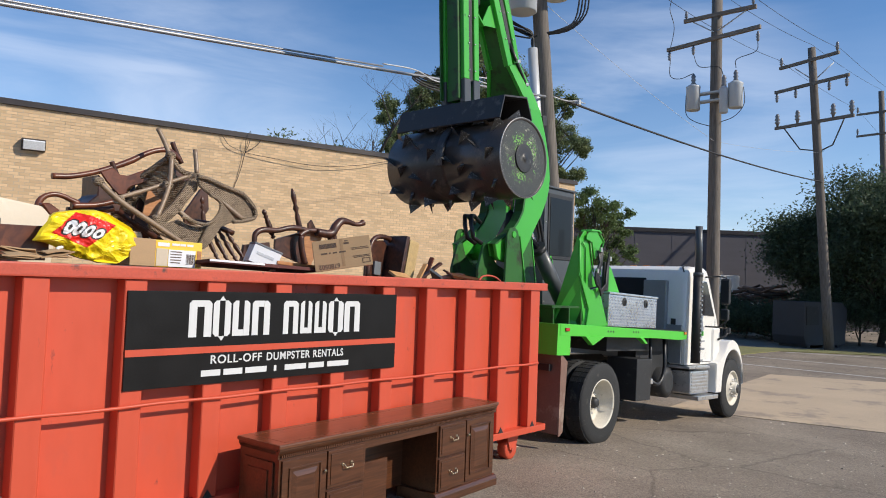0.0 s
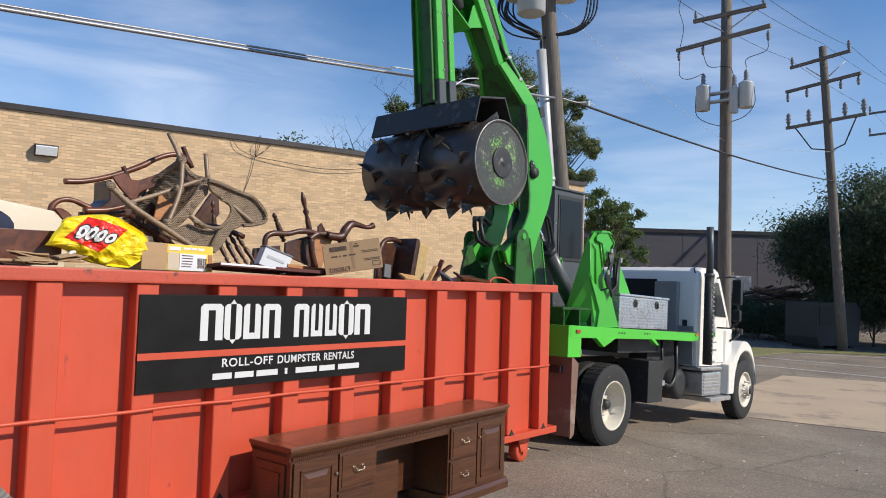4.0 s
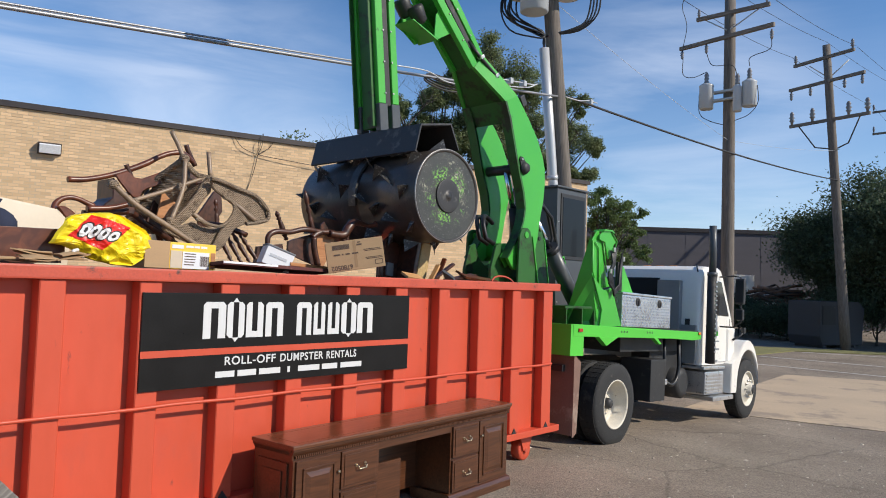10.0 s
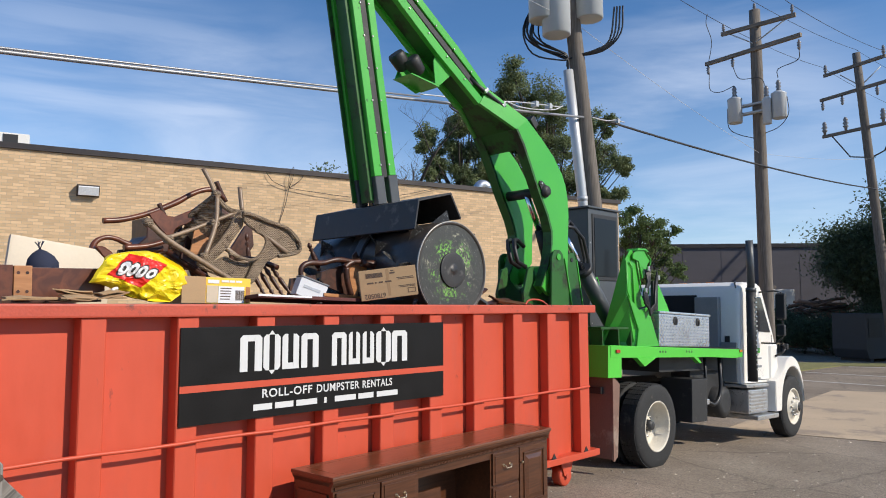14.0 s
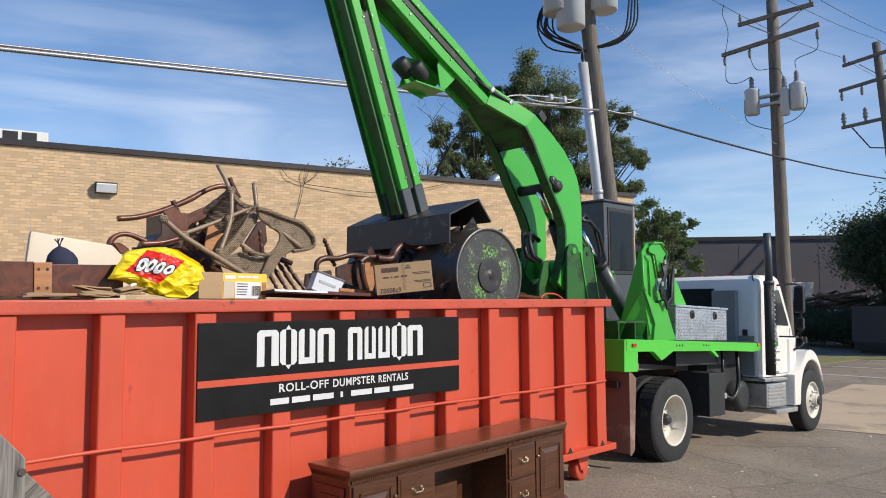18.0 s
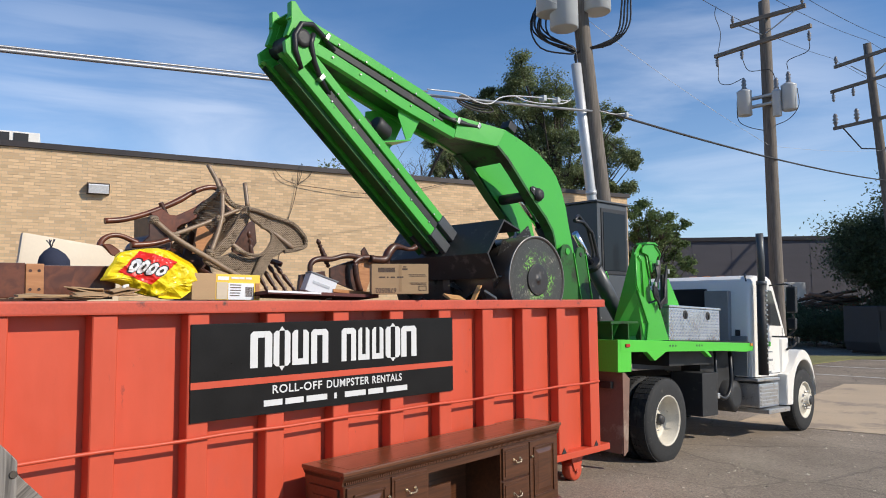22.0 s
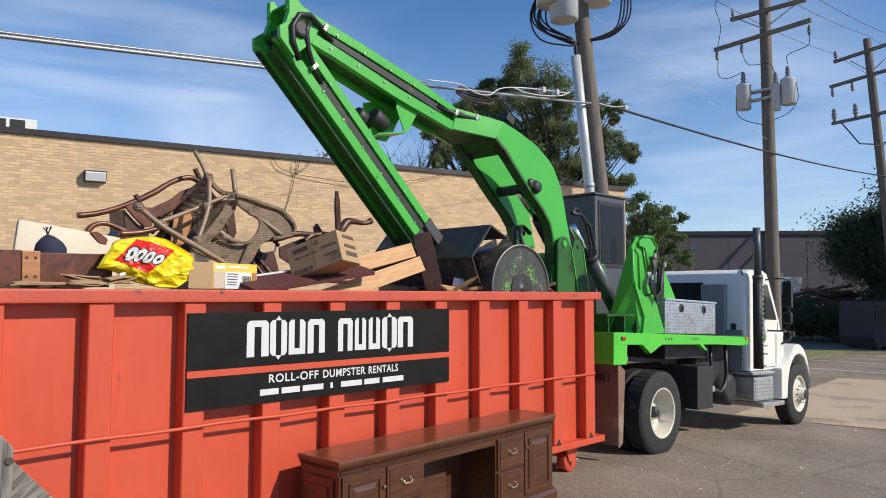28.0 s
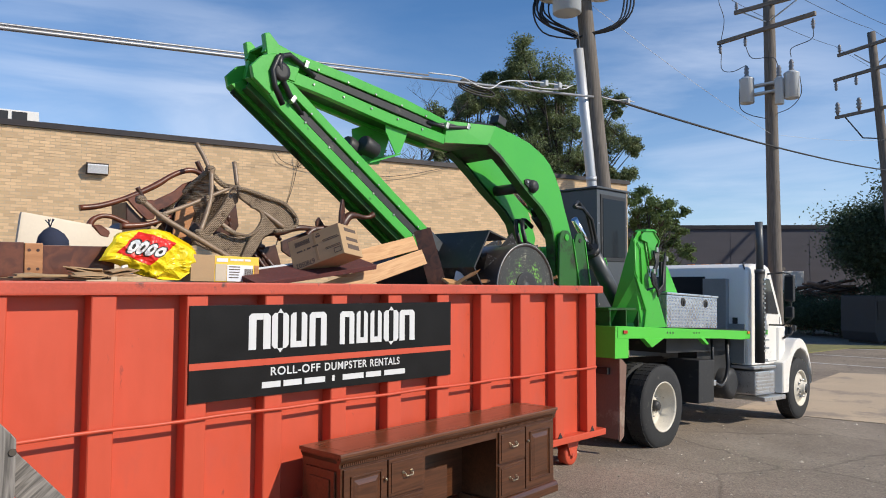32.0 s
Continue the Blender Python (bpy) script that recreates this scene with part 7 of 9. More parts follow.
def build_desk():
    W, D, Hh = 2.635, 0.42, 0.79
    d = thing("credenza_desk", "long dark mahogany credenza desk with raised panels standing on asphalt", "desk", pose(-4.033, -0.543, ground_z(-3), 0, 0, 3.9))
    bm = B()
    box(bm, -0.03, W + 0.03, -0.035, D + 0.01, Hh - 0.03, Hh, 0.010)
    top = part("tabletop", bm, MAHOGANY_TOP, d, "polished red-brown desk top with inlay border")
    for a, b, c, e in ((0.06, W - 0.06, 0.02, 0.026), (0.06, W - 0.06, D - 0.06, D - 0.054), (0.06, 0.066, 0.027, D - 0.061), (W - 0.066, W - 0.06, 0.027, D - 0.061)):
        bm = B()
        box(bm, a, b, c, e, Hh + 0.0003, Hh + 0.0012)
        part("inlay", bm, INLAY, top)
    bm = B()
    prism(bm, [(-0.024, Hh - 0.031), (-0.024, Hh - 0.042), (-0.006, Hh - 0.075), (-0.006, Hh - 0.10), (0.02, Hh - 0.10), (0.02, Hh - 0.031)], -0.018, W + 0.018, "x")
    part("cornice", bm, MAHOGANY, d)
    bm = B()
    prism(bm, [(-0.022, Hh - 0.031), (-0.022, Hh - 0.042), (-0.004, Hh - 0.075), (-0.004, Hh - 0.10), (0.02, Hh - 0.10), (0.02, Hh - 0.031)], 0.0, D, "y")
    part("cornice", bm, MAHOGANY, d)
    dent = B()
    box(dent, -0.0055, 0.0055, -0.021, -0.004, Hh - 0.092, Hh - 0.072)
    dm = mesh_of("dentil", dent, MAHOGANY)
    for k in range(147):
        o = new("dentil", dm)
        o.parent, o.matrix_basis = d, Matrix.Translation((0.01 + k * 0.0179, 0, 0))
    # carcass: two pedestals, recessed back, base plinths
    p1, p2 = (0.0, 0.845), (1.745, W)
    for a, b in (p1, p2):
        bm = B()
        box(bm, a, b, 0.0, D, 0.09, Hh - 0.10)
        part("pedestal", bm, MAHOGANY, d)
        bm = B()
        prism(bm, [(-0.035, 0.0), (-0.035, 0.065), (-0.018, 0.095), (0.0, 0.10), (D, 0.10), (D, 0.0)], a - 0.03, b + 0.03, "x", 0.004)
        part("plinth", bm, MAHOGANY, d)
    bm = B()
    box(bm, 0.845, 1.745, D - 0.03, D - 0.005, 0.10, Hh - 0.10)
    part("modesty_panel", bm, MAHOGANY, d)
    bm = B()
    box(bm, 0.845, 1.745, 0.0, 0.02, Hh - 0.16, Hh - 0.10)
    part("apron", bm, MAHOGANY, d)
    # inner lower partition, its width cut to the sunlit part of the panel
    bm = B()
    box(bm, 0.846, 1.26, 0.14, 0.16, 0.10, 0.47)
    part("sunlit_partition", bm, MAHOGANY, d)
    raised_panel(d, 0.02, 0.425, 0.12, 0.675)
    raised_panel(d, 2.165, 2.60, 0.12, 0.675)
    for x0, x1 in ((0.44, 0.815), (1.765, 2.145)):
        drawer_front(d, x0, x1, 0.405, 0.675)
        drawer_front(d, x0, x1, 0.11, 0.385)
    for x in (0.405, 2.185):
        bm = B()
        turned(bm, [(-0.04, 0.008), (-0.03, 0.014), (-0.016, 0.006)], "y", 12, (x, 0, 0.545))
        part("knob", bm, BRASS, d)
    # side panel with a raised field
    bm = B()
    box(bm, -0.012, -0.001, 0.05, D - 0.05, 0.14, 0.66, 0.003)
    sp = part("side_panel", bm, MAHOGANY, d)
    bm = B()
    box(bm, -0.020, -0.0125, 0.10, D - 0.10, 0.20, 0.60, 0.004)
    part("field", bm, MAHOGANY, sp)
    return d


build_desk()


def build_fence():
    f = thing("wooden_fence", "weathered grey wooden fence post with a diagonal brace", "fence")
    bm = B()
    prism(bm, [(-6.475, 0.0), (-6.360, 0.0), (-6.360, 1.44), (-6.378, 1.462), (-6.475, 1.575)], -1.99, -1.90, "y", 0.004)
    post = part("post", bm, GREY_WOOD, f)
    bm = B()
    turned(bm, [(-1.996, 0.010), (-1.988, 0.014)], "y", 10, (-6.372, 0, 1.40))
    part("knot", bm, BARK, post)
    bm = B()
    d = Vector((0.60, 0, -0.69)).normalized()
    m = Matrix.Translation((-6.375, -1.868, 1.425)) @ Vector((1, 0, 0)).rotation_difference(d).to_matrix().to_4x4()
    box(bm, -0.02, 1.95, -0.02, 0.02, -0.095, 0.0, 0.004)
    part("brace", bm, GREY_WOOD, f, at=m)
    bm = B()
    box(bm, -8.6, -6.476, -1.96, -1.92, 0.95, 1.09, 0.004)
    part("rail", bm, GREY_WOOD, f)
    bm = B()
    box(bm, -8.72, -8.6, -1.99, -1.90, 0.0, 1.5, 0.004)
    part("post", bm, GREY_WOOD, f)


build_fence()


# ---- the junk in the dumpster ----
CARD = mat("cardboard", (0.43, 0.285, 0.155), 0.85, vary=0.10, scale=4, fine=60, stretch=(1, 1, 4), bump=0.08)
CARD_DARK = mat("cardboard_side", (0.35, 0.225, 0.12), 0.85, vary=0.12, scale=4, fine=60, bump=0.08)
INK = mat("box_ink", (0.11, 0.075, 0.055), 0.8, vary=0.1, bump=0.0)
WHITE_CARD = mat("white_card", (0.74, 0.75, 0.77), 0.6, vary=0.05, bump=0.02)
YELLOW_LABEL = mat("yellow_label", (0.86, 0.56, 0.06), 0.6, vary=0.06, bump=0.0)
BAG_YELLOW = mat("yellow_plastic", (0.86, 0.66, 0.012), 0.40, vary=0.06, scale=6, fine=30, bump=0.25, coat=0.2)
BAG_RED = mat("red_print", (0.72, 0.022, 0.012), 0.34, vary=0.06, bump=0.15, coat=0.2)
BAG_WHITE = mat("white_print", (0.74, 0.74, 0.73), 0.5, vary=0.03, bump=0.1)
BAG_BLACK = mat("black_print", (0.03, 0.025, 0.02), 0.35, vary=0.05, bump=0.05)
CREAM = mat("cream_vinyl", (0.58, 0.485, 0.36), 0.5, vary=0.05, scale=3, fine=40, bump=0.05)
NAVY = mat("navy_cloth", (0.022, 0.028, 0.055), 0.9, vary=0.25, scale=9, fine=120, bump=0.3)
DARK_WOOD = wood_mat("dark_chair_wood", (0.034, 0.013, 0.007), (0.10, 0.034, 0.017), 0.42, 5.0, (2, 2, 2), 0.12)
RED_WOOD = wood_mat("red_chair_wood", (0.0780, 0.0203, 0.0086), (0.1716, 0.0484, 0.0187), 0.40, 5.0, (2, 2, 2), 0.15)
PALE_WOOD = wood_mat("pale_pine", (0.46, 0.23, 0.085), (0.64, 0.37, 0.16), 0.55, 3.5, (0.7, 8, 8), 0.05)
TAN_WOOD = wood_mat("tan_board", (0.36, 0.15, 0.055), (0.50, 0.23, 0.09), 0.5, 3.5, (1, 6, 6), 0.1)
BAMBOO = mat("rattan_pole", (0.2550, 0.1762, 0.1125), 0.42, vary=0.35, scale=7, fine=60, dirt=(0.10, 0.065, 0.04), dirt_amount=0.4, dirt_scale=9, bump=0.15)
MAROON = mat("maroon_cloth", (0.10, 0.028, 0.025), 0.8, vary=0.45, scale=30, fine=90, dirt=(0.35, 0.22, 0.16), dirt_amount=0.3, dirt_scale=26, bump=0.3)
GOLD_CLOTH = mat("gold_cushion", (0.46, 0.32, 0.14), 0.8, vary=0.18, scale=22, fine=90, bump=0.3)
GREY_PLASTIC = mat("grey_plastic", (0.16, 0.17, 0.18), 0.5, vary=0.1, bump=0.05)
CRUMPLE_WHITE = mat("white_scrap", (0.70, 0.69, 0.66), 0.7, vary=0.08, bump=0.1)


def weave_mat():
    m = mat("wicker", (0.33, 0.245, 0.165), 0.65, vary=0.32, scale=9, fine=70, dirt=(0.12, 0.078, 0.048), dirt_amount=0.50, dirt_scale=10, bump=0.0)
    nt = m.node_tree
    n, l = nt.nodes, nt.links
    tc = n.new("ShaderNodeTexCoord")
    w1 = n.new("ShaderNodeTexWave")
    w1.bands_direction = "DIAGONAL"
    w1.inputs["Scale"].default_value, w1.inputs["Distortion"].default_value = 36.0, 1.5
    w2 = n.new("ShaderNodeTexWave")
    w2.bands_direction = "Z"
    w2.inputs["Scale"].default_value, w2.inputs["Distortion"].default_value = 22.0, 2.0
    mx = n.new("ShaderNodeMath")
    mx.operation = "MAXIMUM"
    bp = n.new("ShaderNodeBump")
    bp.inputs["Strength"].default_value, bp.inputs["Distance"].default_value = 1.0, 0.012
    l.new(tc.outputs["Object"], w1.inputs["Vector"])
    l.new(tc.outputs["Object"], w2.inputs["Vector"])
    l.new(w1.outputs["Fac"], mx.inputs[0])
    l.new(w2.outputs["Fac"], mx.inputs[1])
    l.new(mx.outputs["Value"], bp.inputs["Height"])
    l.new(bp.outputs["Normal"], n["Principled BSDF"].inputs["Normal"])
    return m


WICKER = weave_mat()


def crumple(bm, amount, scale, seed):
    o = Vector((seed * 3.1, seed * 1.7, seed))
    for v in bm.verts:
        v.co += noise.noise_vector(v.co * scale + o) * amount


def rail(name, pts, r, material, parent, radii=None, n=6, seg=10):
    line = spline(pts, n)
    bm = B()
    if radii:
        m = len(line) - 1
        rr = []
        for i in range(len(line)):
            f = i / m * (len(radii) - 1)
            k = min(int(f), len(radii) - 2)
            rr.append(radii[k] + (radii[k + 1] - radii[k]) * (f - k))
        tube(bm, line, r, seg, True, rr)
    else:
        tube(bm, line, r, seg)
    return part(name, bm, material, parent)


def spindle(name, a, b, r, material, parent):
    """A turned post with beads and a finial."""
    a, b = Vector(a), Vector(b)
    prof = [0.5, 1.0, 0.6, 0.9, 1.15, 0.9, 0.55, 1.0, 1.2, 1.1, 1.0, 1.0, 0.95, 0.9, 0.55, 1.1, 0.55, 0.85, 1.0, 0.7, 0.25]
    n = len(prof) - 1
    bm = B()
    tube(bm, [a.lerp(b, k / n) for k in range(n + 1)], r, 10, True, [p * r for p in prof])
    return part(name, bm, material, parent)


def board(bm, w, h, t, bev=0.004):
    box(bm, -w / 2, w / 2, -t / 2, t / 2, -h / 2, h / 2, bev)


def build_heap():
    """Broken boards, rails and scraps that fill the dumpster up to its rail and carry the rest."""
    rnd = random.Random(17)
    h = thing("junk_bed", "layer of broken boards and scraps filling the dumpster", "junk pile", kind="stuff")
    for name, material, count in (("board_layer", DARK_WOOD, 90), ("board_layer", RED_WOOD, 60), ("board_layer", TAN_WOOD, 40), ("card_layer", CARD_DARK, 60), ("scrap_layer", GREY_PLASTIC, 40)):
        bm = B()
        for k in range(count):
            q = B()
            L, w, t = rnd.uniform(0.25, 0.9), rnd.uniform(0.04, 0.22), rnd.uniform(0.012, 0.04)
            q.free()
            r = bmesh.ops.create_cube(bm, size=1.0)["verts"]
            x, y = rnd.uniform(-6.3, -0.5), rnd.uniform(0.55, 1.95)
            m = pose(x, y, rnd.uniform(1.45, 1.84), rnd.uniform(-10, 10), rnd.uniform(-9, 9), rnd.uniform(-60, 60))
            for v in r:
                v.co = m @ Vector((v.co.x * L, v.co.y * w, v.co.z * t))
        part(name, bm, material, h)
    bm = B()
    box(bm, DX0 + 0.05, -0.1, 0.13, DW - 0.13, 0.31, 1.52)
    part("packed_core", bm, DARK_WOOD, h)


def build_left_junk():
    hb = thing("padded_headboard", "cream padded headboard leaning among the junk", "headboard", pose(-5.36, 0.98, 2.08, -8, 7.5, 0))
    bm = B()
    box(bm, -0.34, 0.36, -0.03, 0.03, -0.36, 0.33, 0.025)
    smooth_by_angle(part("padding", bm, CREAM, hb), 40)
    bm = B()
    box(bm, -0.33, 0.35, 0.031, 0.05, -0.35, 0.31)
    part("backing_board", bm, TAN_WOOD, hb)
    cap = thing("knit_cap", "navy-blue knitted cap lying on the broken crate", "cap", pose(-5.55, 0.62, 2.17, 8, -10, 0))
    bm = B()
    turned(bm, [(0, 0.088), (0.01, 0.098), (0.05, 0.096), (0.10, 0.076), (0.135, 0.045), (0.152, 0.012), (0.155, 0.003)], "z", 22)
    crumple(bm, 0.012, 9, 2)
    part("crown", bm, NAVY, cap)
    bm = B()
    for k in range(5):
        tube(bm, [(0, 0, 0.15), (0.012 * math.sin(k * 2), 0.01 * math.cos(k * 2), 0.18), (0.03 * math.sin(k * 2.1), 0.02 * math.cos(k), 0.205)], 0.004, 5)
    part("tassel", bm, NAVY, cap)
    dr = thing("wooden_crate", "broken red-brown wooden drawer case with a pale block", "crate", pose(-5.62, 0.50, 1.99, 0, -1, -3))
    bm = B()
    box(bm, -0.02, 0.42, 0.0, 0.018, 0.0, 0.205, 0.003)
    part("side_board", bm, RED_WOOD, dr)
    bm = B()
    box(bm, -0.30, 0.40, 0.36, 0.378, 0.0, 0.21, 0.003)
    part("side_board", bm, RED_WOOD, dr)
    bm = B()
    box(bm, -0.125, -0.022, -0.02, 0.03, -0.005, 0.215, 0.005)
    blk = part("corner_block", bm, TAN_WOOD, dr, "pale wooden corner block with dowel holes")
    for z in (0.05, 0.17):
        for x in (-0.10, -0.05):
            bm = B()
            turned(bm, [(-0.0225, 0.010), (-0.0205, 0.010)], "y", 10, (x, 0, z))
            part("dowel_hole", bm, DARK_WOOD, blk)
    bm = B()
    box(bm, -0.40, -0.127, -0.01, 0.008, 0.0, 0.22, 0.003)
    part("front_board", bm, RED_WOOD, dr)
    bm = B()
    box(bm, -0.42, 0.40, 0.0, 0.37, -0.02, -0.004)
    part("bottom_board", bm, DARK_WOOD, dr)
    for k, (x, y, z, w, d, rx, ry, rz) in enumerate(((-5.36, 0.28, 2.0, 0.40, 0.16, 6, -2, 4), (-5.44, 0.32, 2.025, 0.24, 0.12, -8, 8, -20), (-5.25, 0.25, 2.02, 0.22, 0.10, 10, -10, 10), (-5.62, 0.30, 1.985, 0.5, 0.14, 3, 1, 0))):
        t = thing("torn_cardboard", "torn flattened piece of brown cardboard on the dumpster rail", "cardboard", pose(x, y, z, rx, ry, rz), group="torn cardboard")
        for q in range(2):
            bm = B()
            box(bm, -w / 2 + 0.03 * q, w / 2 - 0.02 * q, -d / 2, d / 2, -0.004 + 0.012 * q, 0.004 + 0.012 * q)
            bmesh.ops.subdivide_edges(bm, edges=bm.edges[:], cuts=4, use_grid_fill=True)
            crumple(bm, 0.018, 7, k + q)
            part("ply", bm, CARD if q else CARD_DARK, t)
    # the yellow shopping bag
    bag = thing("shopping_bag", "crumpled bright yellow plastic shopping bag with a red square print", "bag", pose(-4.985, 0.34, 2.150))
    edge = [(-0.36, -0.055), (-0.318, 0.022), (-0.28, 0.075), (-0.258, 0.118), (-0.225, 0.145), (-0.10, 0.171), (0.018, 0.182), (0.105, 0.168), (0.177, 0.13), (0.27, 0.084), (0.313, 0.034), (0.336, -0.046), (0.30, -0.10), (0.245, -0.14), (0.193, -0.177), (0.07, -0.174), (-0.048, -0.153), (-0.147, -0.124), (-0.18, -0.101), (-0.228, -0.078), (-0.28, -0.057)]

    def rim(th):
        """Distance from the middle to the outline in direction th."""
        d = Vector((math.cos(th), math.sin(th)))
        best = 0.1
        for (ax, az), (bx, bz) in zip(edge, edge[1:] + edge[:1]):
            ex, ez = bx - ax, bz - az
            den = d.x * ez - d.y * ex
            if abs(den) > 1e-9:
                k = (ax * ez - az * ex) / den
                m = (ax * d.y - az * d.x) / den
                if k > 0 and -1e-6 <= m <= 1 + 1e-6:
                    best = max(best, k)
        return best

    def bulge(x, z, off):
        """Depth of the bag's crumpled front at a place on it."""
        r = min(1.0, math.hypot(x, z) / rim(math.atan2(z, x)))
        q = Vector((x * 7, z * 9, 1.3))
        q = Vector((q.x + 0.5 * q.y, q.y - 0.3 * q.x, q.z))
        fold = 0.060 * abs(noise.noise(q * 0.55)) + 0.040 * abs(noise.noise(q * 1.2 + Vector((3, 1, 0)))) + 0.014 * abs(noise.noise(q * 2.6 + Vector((0, 5, 2)))) + 0.004 * abs(noise.noise(q * 5.0))
        return -0.060 * math.sqrt(max(0.0, 1 - r ** 4.0)) + fold * (0.7 + 0.7 * r) - off
    bm = B()
    nu, nv = 90, 22
    front, back = [], []
    for j in range(1, nv + 1):
        f = j / nv
        front.append([])
        back.append([])
        for i in range(nu):
            th = 2 * math.pi * i / nu
            k = rim(th) * f
            x, z = k * math.cos(th), k * math.sin(th)
            front[-1].append(bm.verts.new((x, bulge(x, z, 0), z)))
            back[-1].append(bm.verts.new((x * 0.98, 0.02 + 0.08 * (1 - f * f), z * 0.98)))
    for rows, turn in ((front, 1), (back, -1)):
        for a, b in zip(rows, rows[1:]):
            for i in range(nu):
                bm.faces.new((a[i], b[i], b[(i + 1) % nu], a[(i + 1) % nu])[::turn])
        bm.faces.new(rows[0][::turn])
    for i in range(nu):
        bm.faces.new((front[-1][i], back[-1][i], back[-1][(i + 1) % nu], front[-1][(i + 1) % nu]))
    bmesh.ops.recalc_face_normals(bm, faces=bm.faces)
    part("bag_skin", bm, BAG_YELLOW, bag)

    def printed(name, material, inside, off):
        bm = B()
        made = {}
        n = 120
        for i in range(n):
            for j in range(n):
                cx, cz = -0.36 + 0.62 * (i + 0.5) / n, -0.12 + 0.34 * (j + 0.5) / n
                if inside(cx, cz):
                    vs = []
                    for a, b in ((i, j), (i + 1, j), (i + 1, j + 1), (i, j + 1)):
                        if (a, b) not in made:
                            x, z = -0.36 + 0.62 * a / n, -0.12 + 0.34 * b / n
                            made[a, b] = bm.verts.new((x, bulge(x, z, off), z))
                        vs.append(made[a, b])
                    bm.faces.new(vs)
        part(name, bm, material, bag)

    def within(poly, x, z):
        sides = [(b[0] - a[0]) * (z - a[1]) - (b[1] - a[1]) * (x - a[0]) for a, b in zip(poly, poly[1:] + poly[:1])]
        return all(v < 0 for v in sides) or all(v > 0 for v in sides)
    square = [(-0.262, 0.006), (-0.108, 0.155), (0.149, 0.088), (-0.046, -0.077)]
    printed("red_print", BAG_RED, lambda x, z: within(square, x, z), 0.003)

    def blobs(x, z, grow):
        for a, b, w, hh in ((-0.158, 0.050, 0.030, 0.046), (-0.103, 0.042, 0.029, 0.044), (-0.045, 0.030, 0.031, 0.040), (0.022, 0.018, 0.036, 0.032)):
            u, v = x - a, z - b
            u -= v * 0.62
            d = abs(u / (w + grow)) ** 2.2 + abs(v / (hh + grow)) ** 2.2
            if d < 1 and (grow or abs(u / (w * 0.40)) ** 2 + abs(v / (hh * 0.42)) ** 2 > 1):
                return True
        return False
    printed("dark_outline", BAG_BLACK, lambda x, z: blobs(x, z, 0.008), 0.005)
    printed("white_print", BAG_WHITE, lambda x, z: blobs(x, z, 0.0), 0.007)
    hd = B()
    tube(hd, spline([(-0.20, -0.04, -0.085), (-0.235, -0.06, -0.095), (-0.225, -0.06, -0.125), (-0.17, -0.05, -0.13)], 6), 0.011, 8)
    part("handle", hd, CRUMPLE_WHITE, bag, "white twisted bag handle")
    # log carton with a printed label
    lb = thing("log_carton", "brown carton with a yellow and white printed label", "box", pose(-4.72, 0.35, 1.97, 0, 0.5, 1.5))
    bm = B()
    box(bm, 0.0, 0.185, 0.0, 0.28, 0.0, 0.195, 0.004)
    part("carton_body", bm, CARD, lb)
    bm = B()
    box(bm, 0.186, 0.555, 0.002, 0.28, 0.0, 0.193, 0.004)
    lab = part("printed_face", bm, YELLOW_LABEL, lb, "yellow printed carton face")
    bm = B()
    box(bm, 0.285, 0.50, -0.002, 0.0015, 0.004, 0.128)
    part("white_field", bm, WHITE_CARD, lab)
    bm = B()
    box(bm, 0.192, 0.280, -0.0018, 0.0016, 0.006, 0.132)
    part("pale_field", bm, CREAM, lab)
    bm = B()
    box(bm, 0.515, 0.55, -0.0018, 0.0016, 0.01, 0.13)
    part("brown_strip", bm, TAN_WOOD, lab)
    for x0, x1, z0, z1 in ((0.20, 0.29, 0.148, 0.175), (0.31, 0.37, 0.158, 0.174), (0.375, 0.42, 0.158, 0.174), (0.43, 0.48, 0.158, 0.174)):
        bm = B()
        box(bm, x0, x1, -0.001, 0.0016, z0, z1)
        part("writing_bar", bm, WHITE_CARD, lab)
    for k in range(12):
        bm = B()
        x = 0.425 + k * 0.0065
        box(bm, x, x + (0.004 if k % 3 else 0.0022), -0.004, -0.0022, 0.025, 0.10)
        part("label_bar", bm, INK, lab)
    for z in (0.03, 0.05, 0.07, 0.09, 0.11):
        bm = B()
        box(bm, 0.30, 0.37 + 0.02 * math.sin(z * 300), -0.004, -0.0022, z, z + 0.007)
        part("writing_bar", bm, INK, lab)


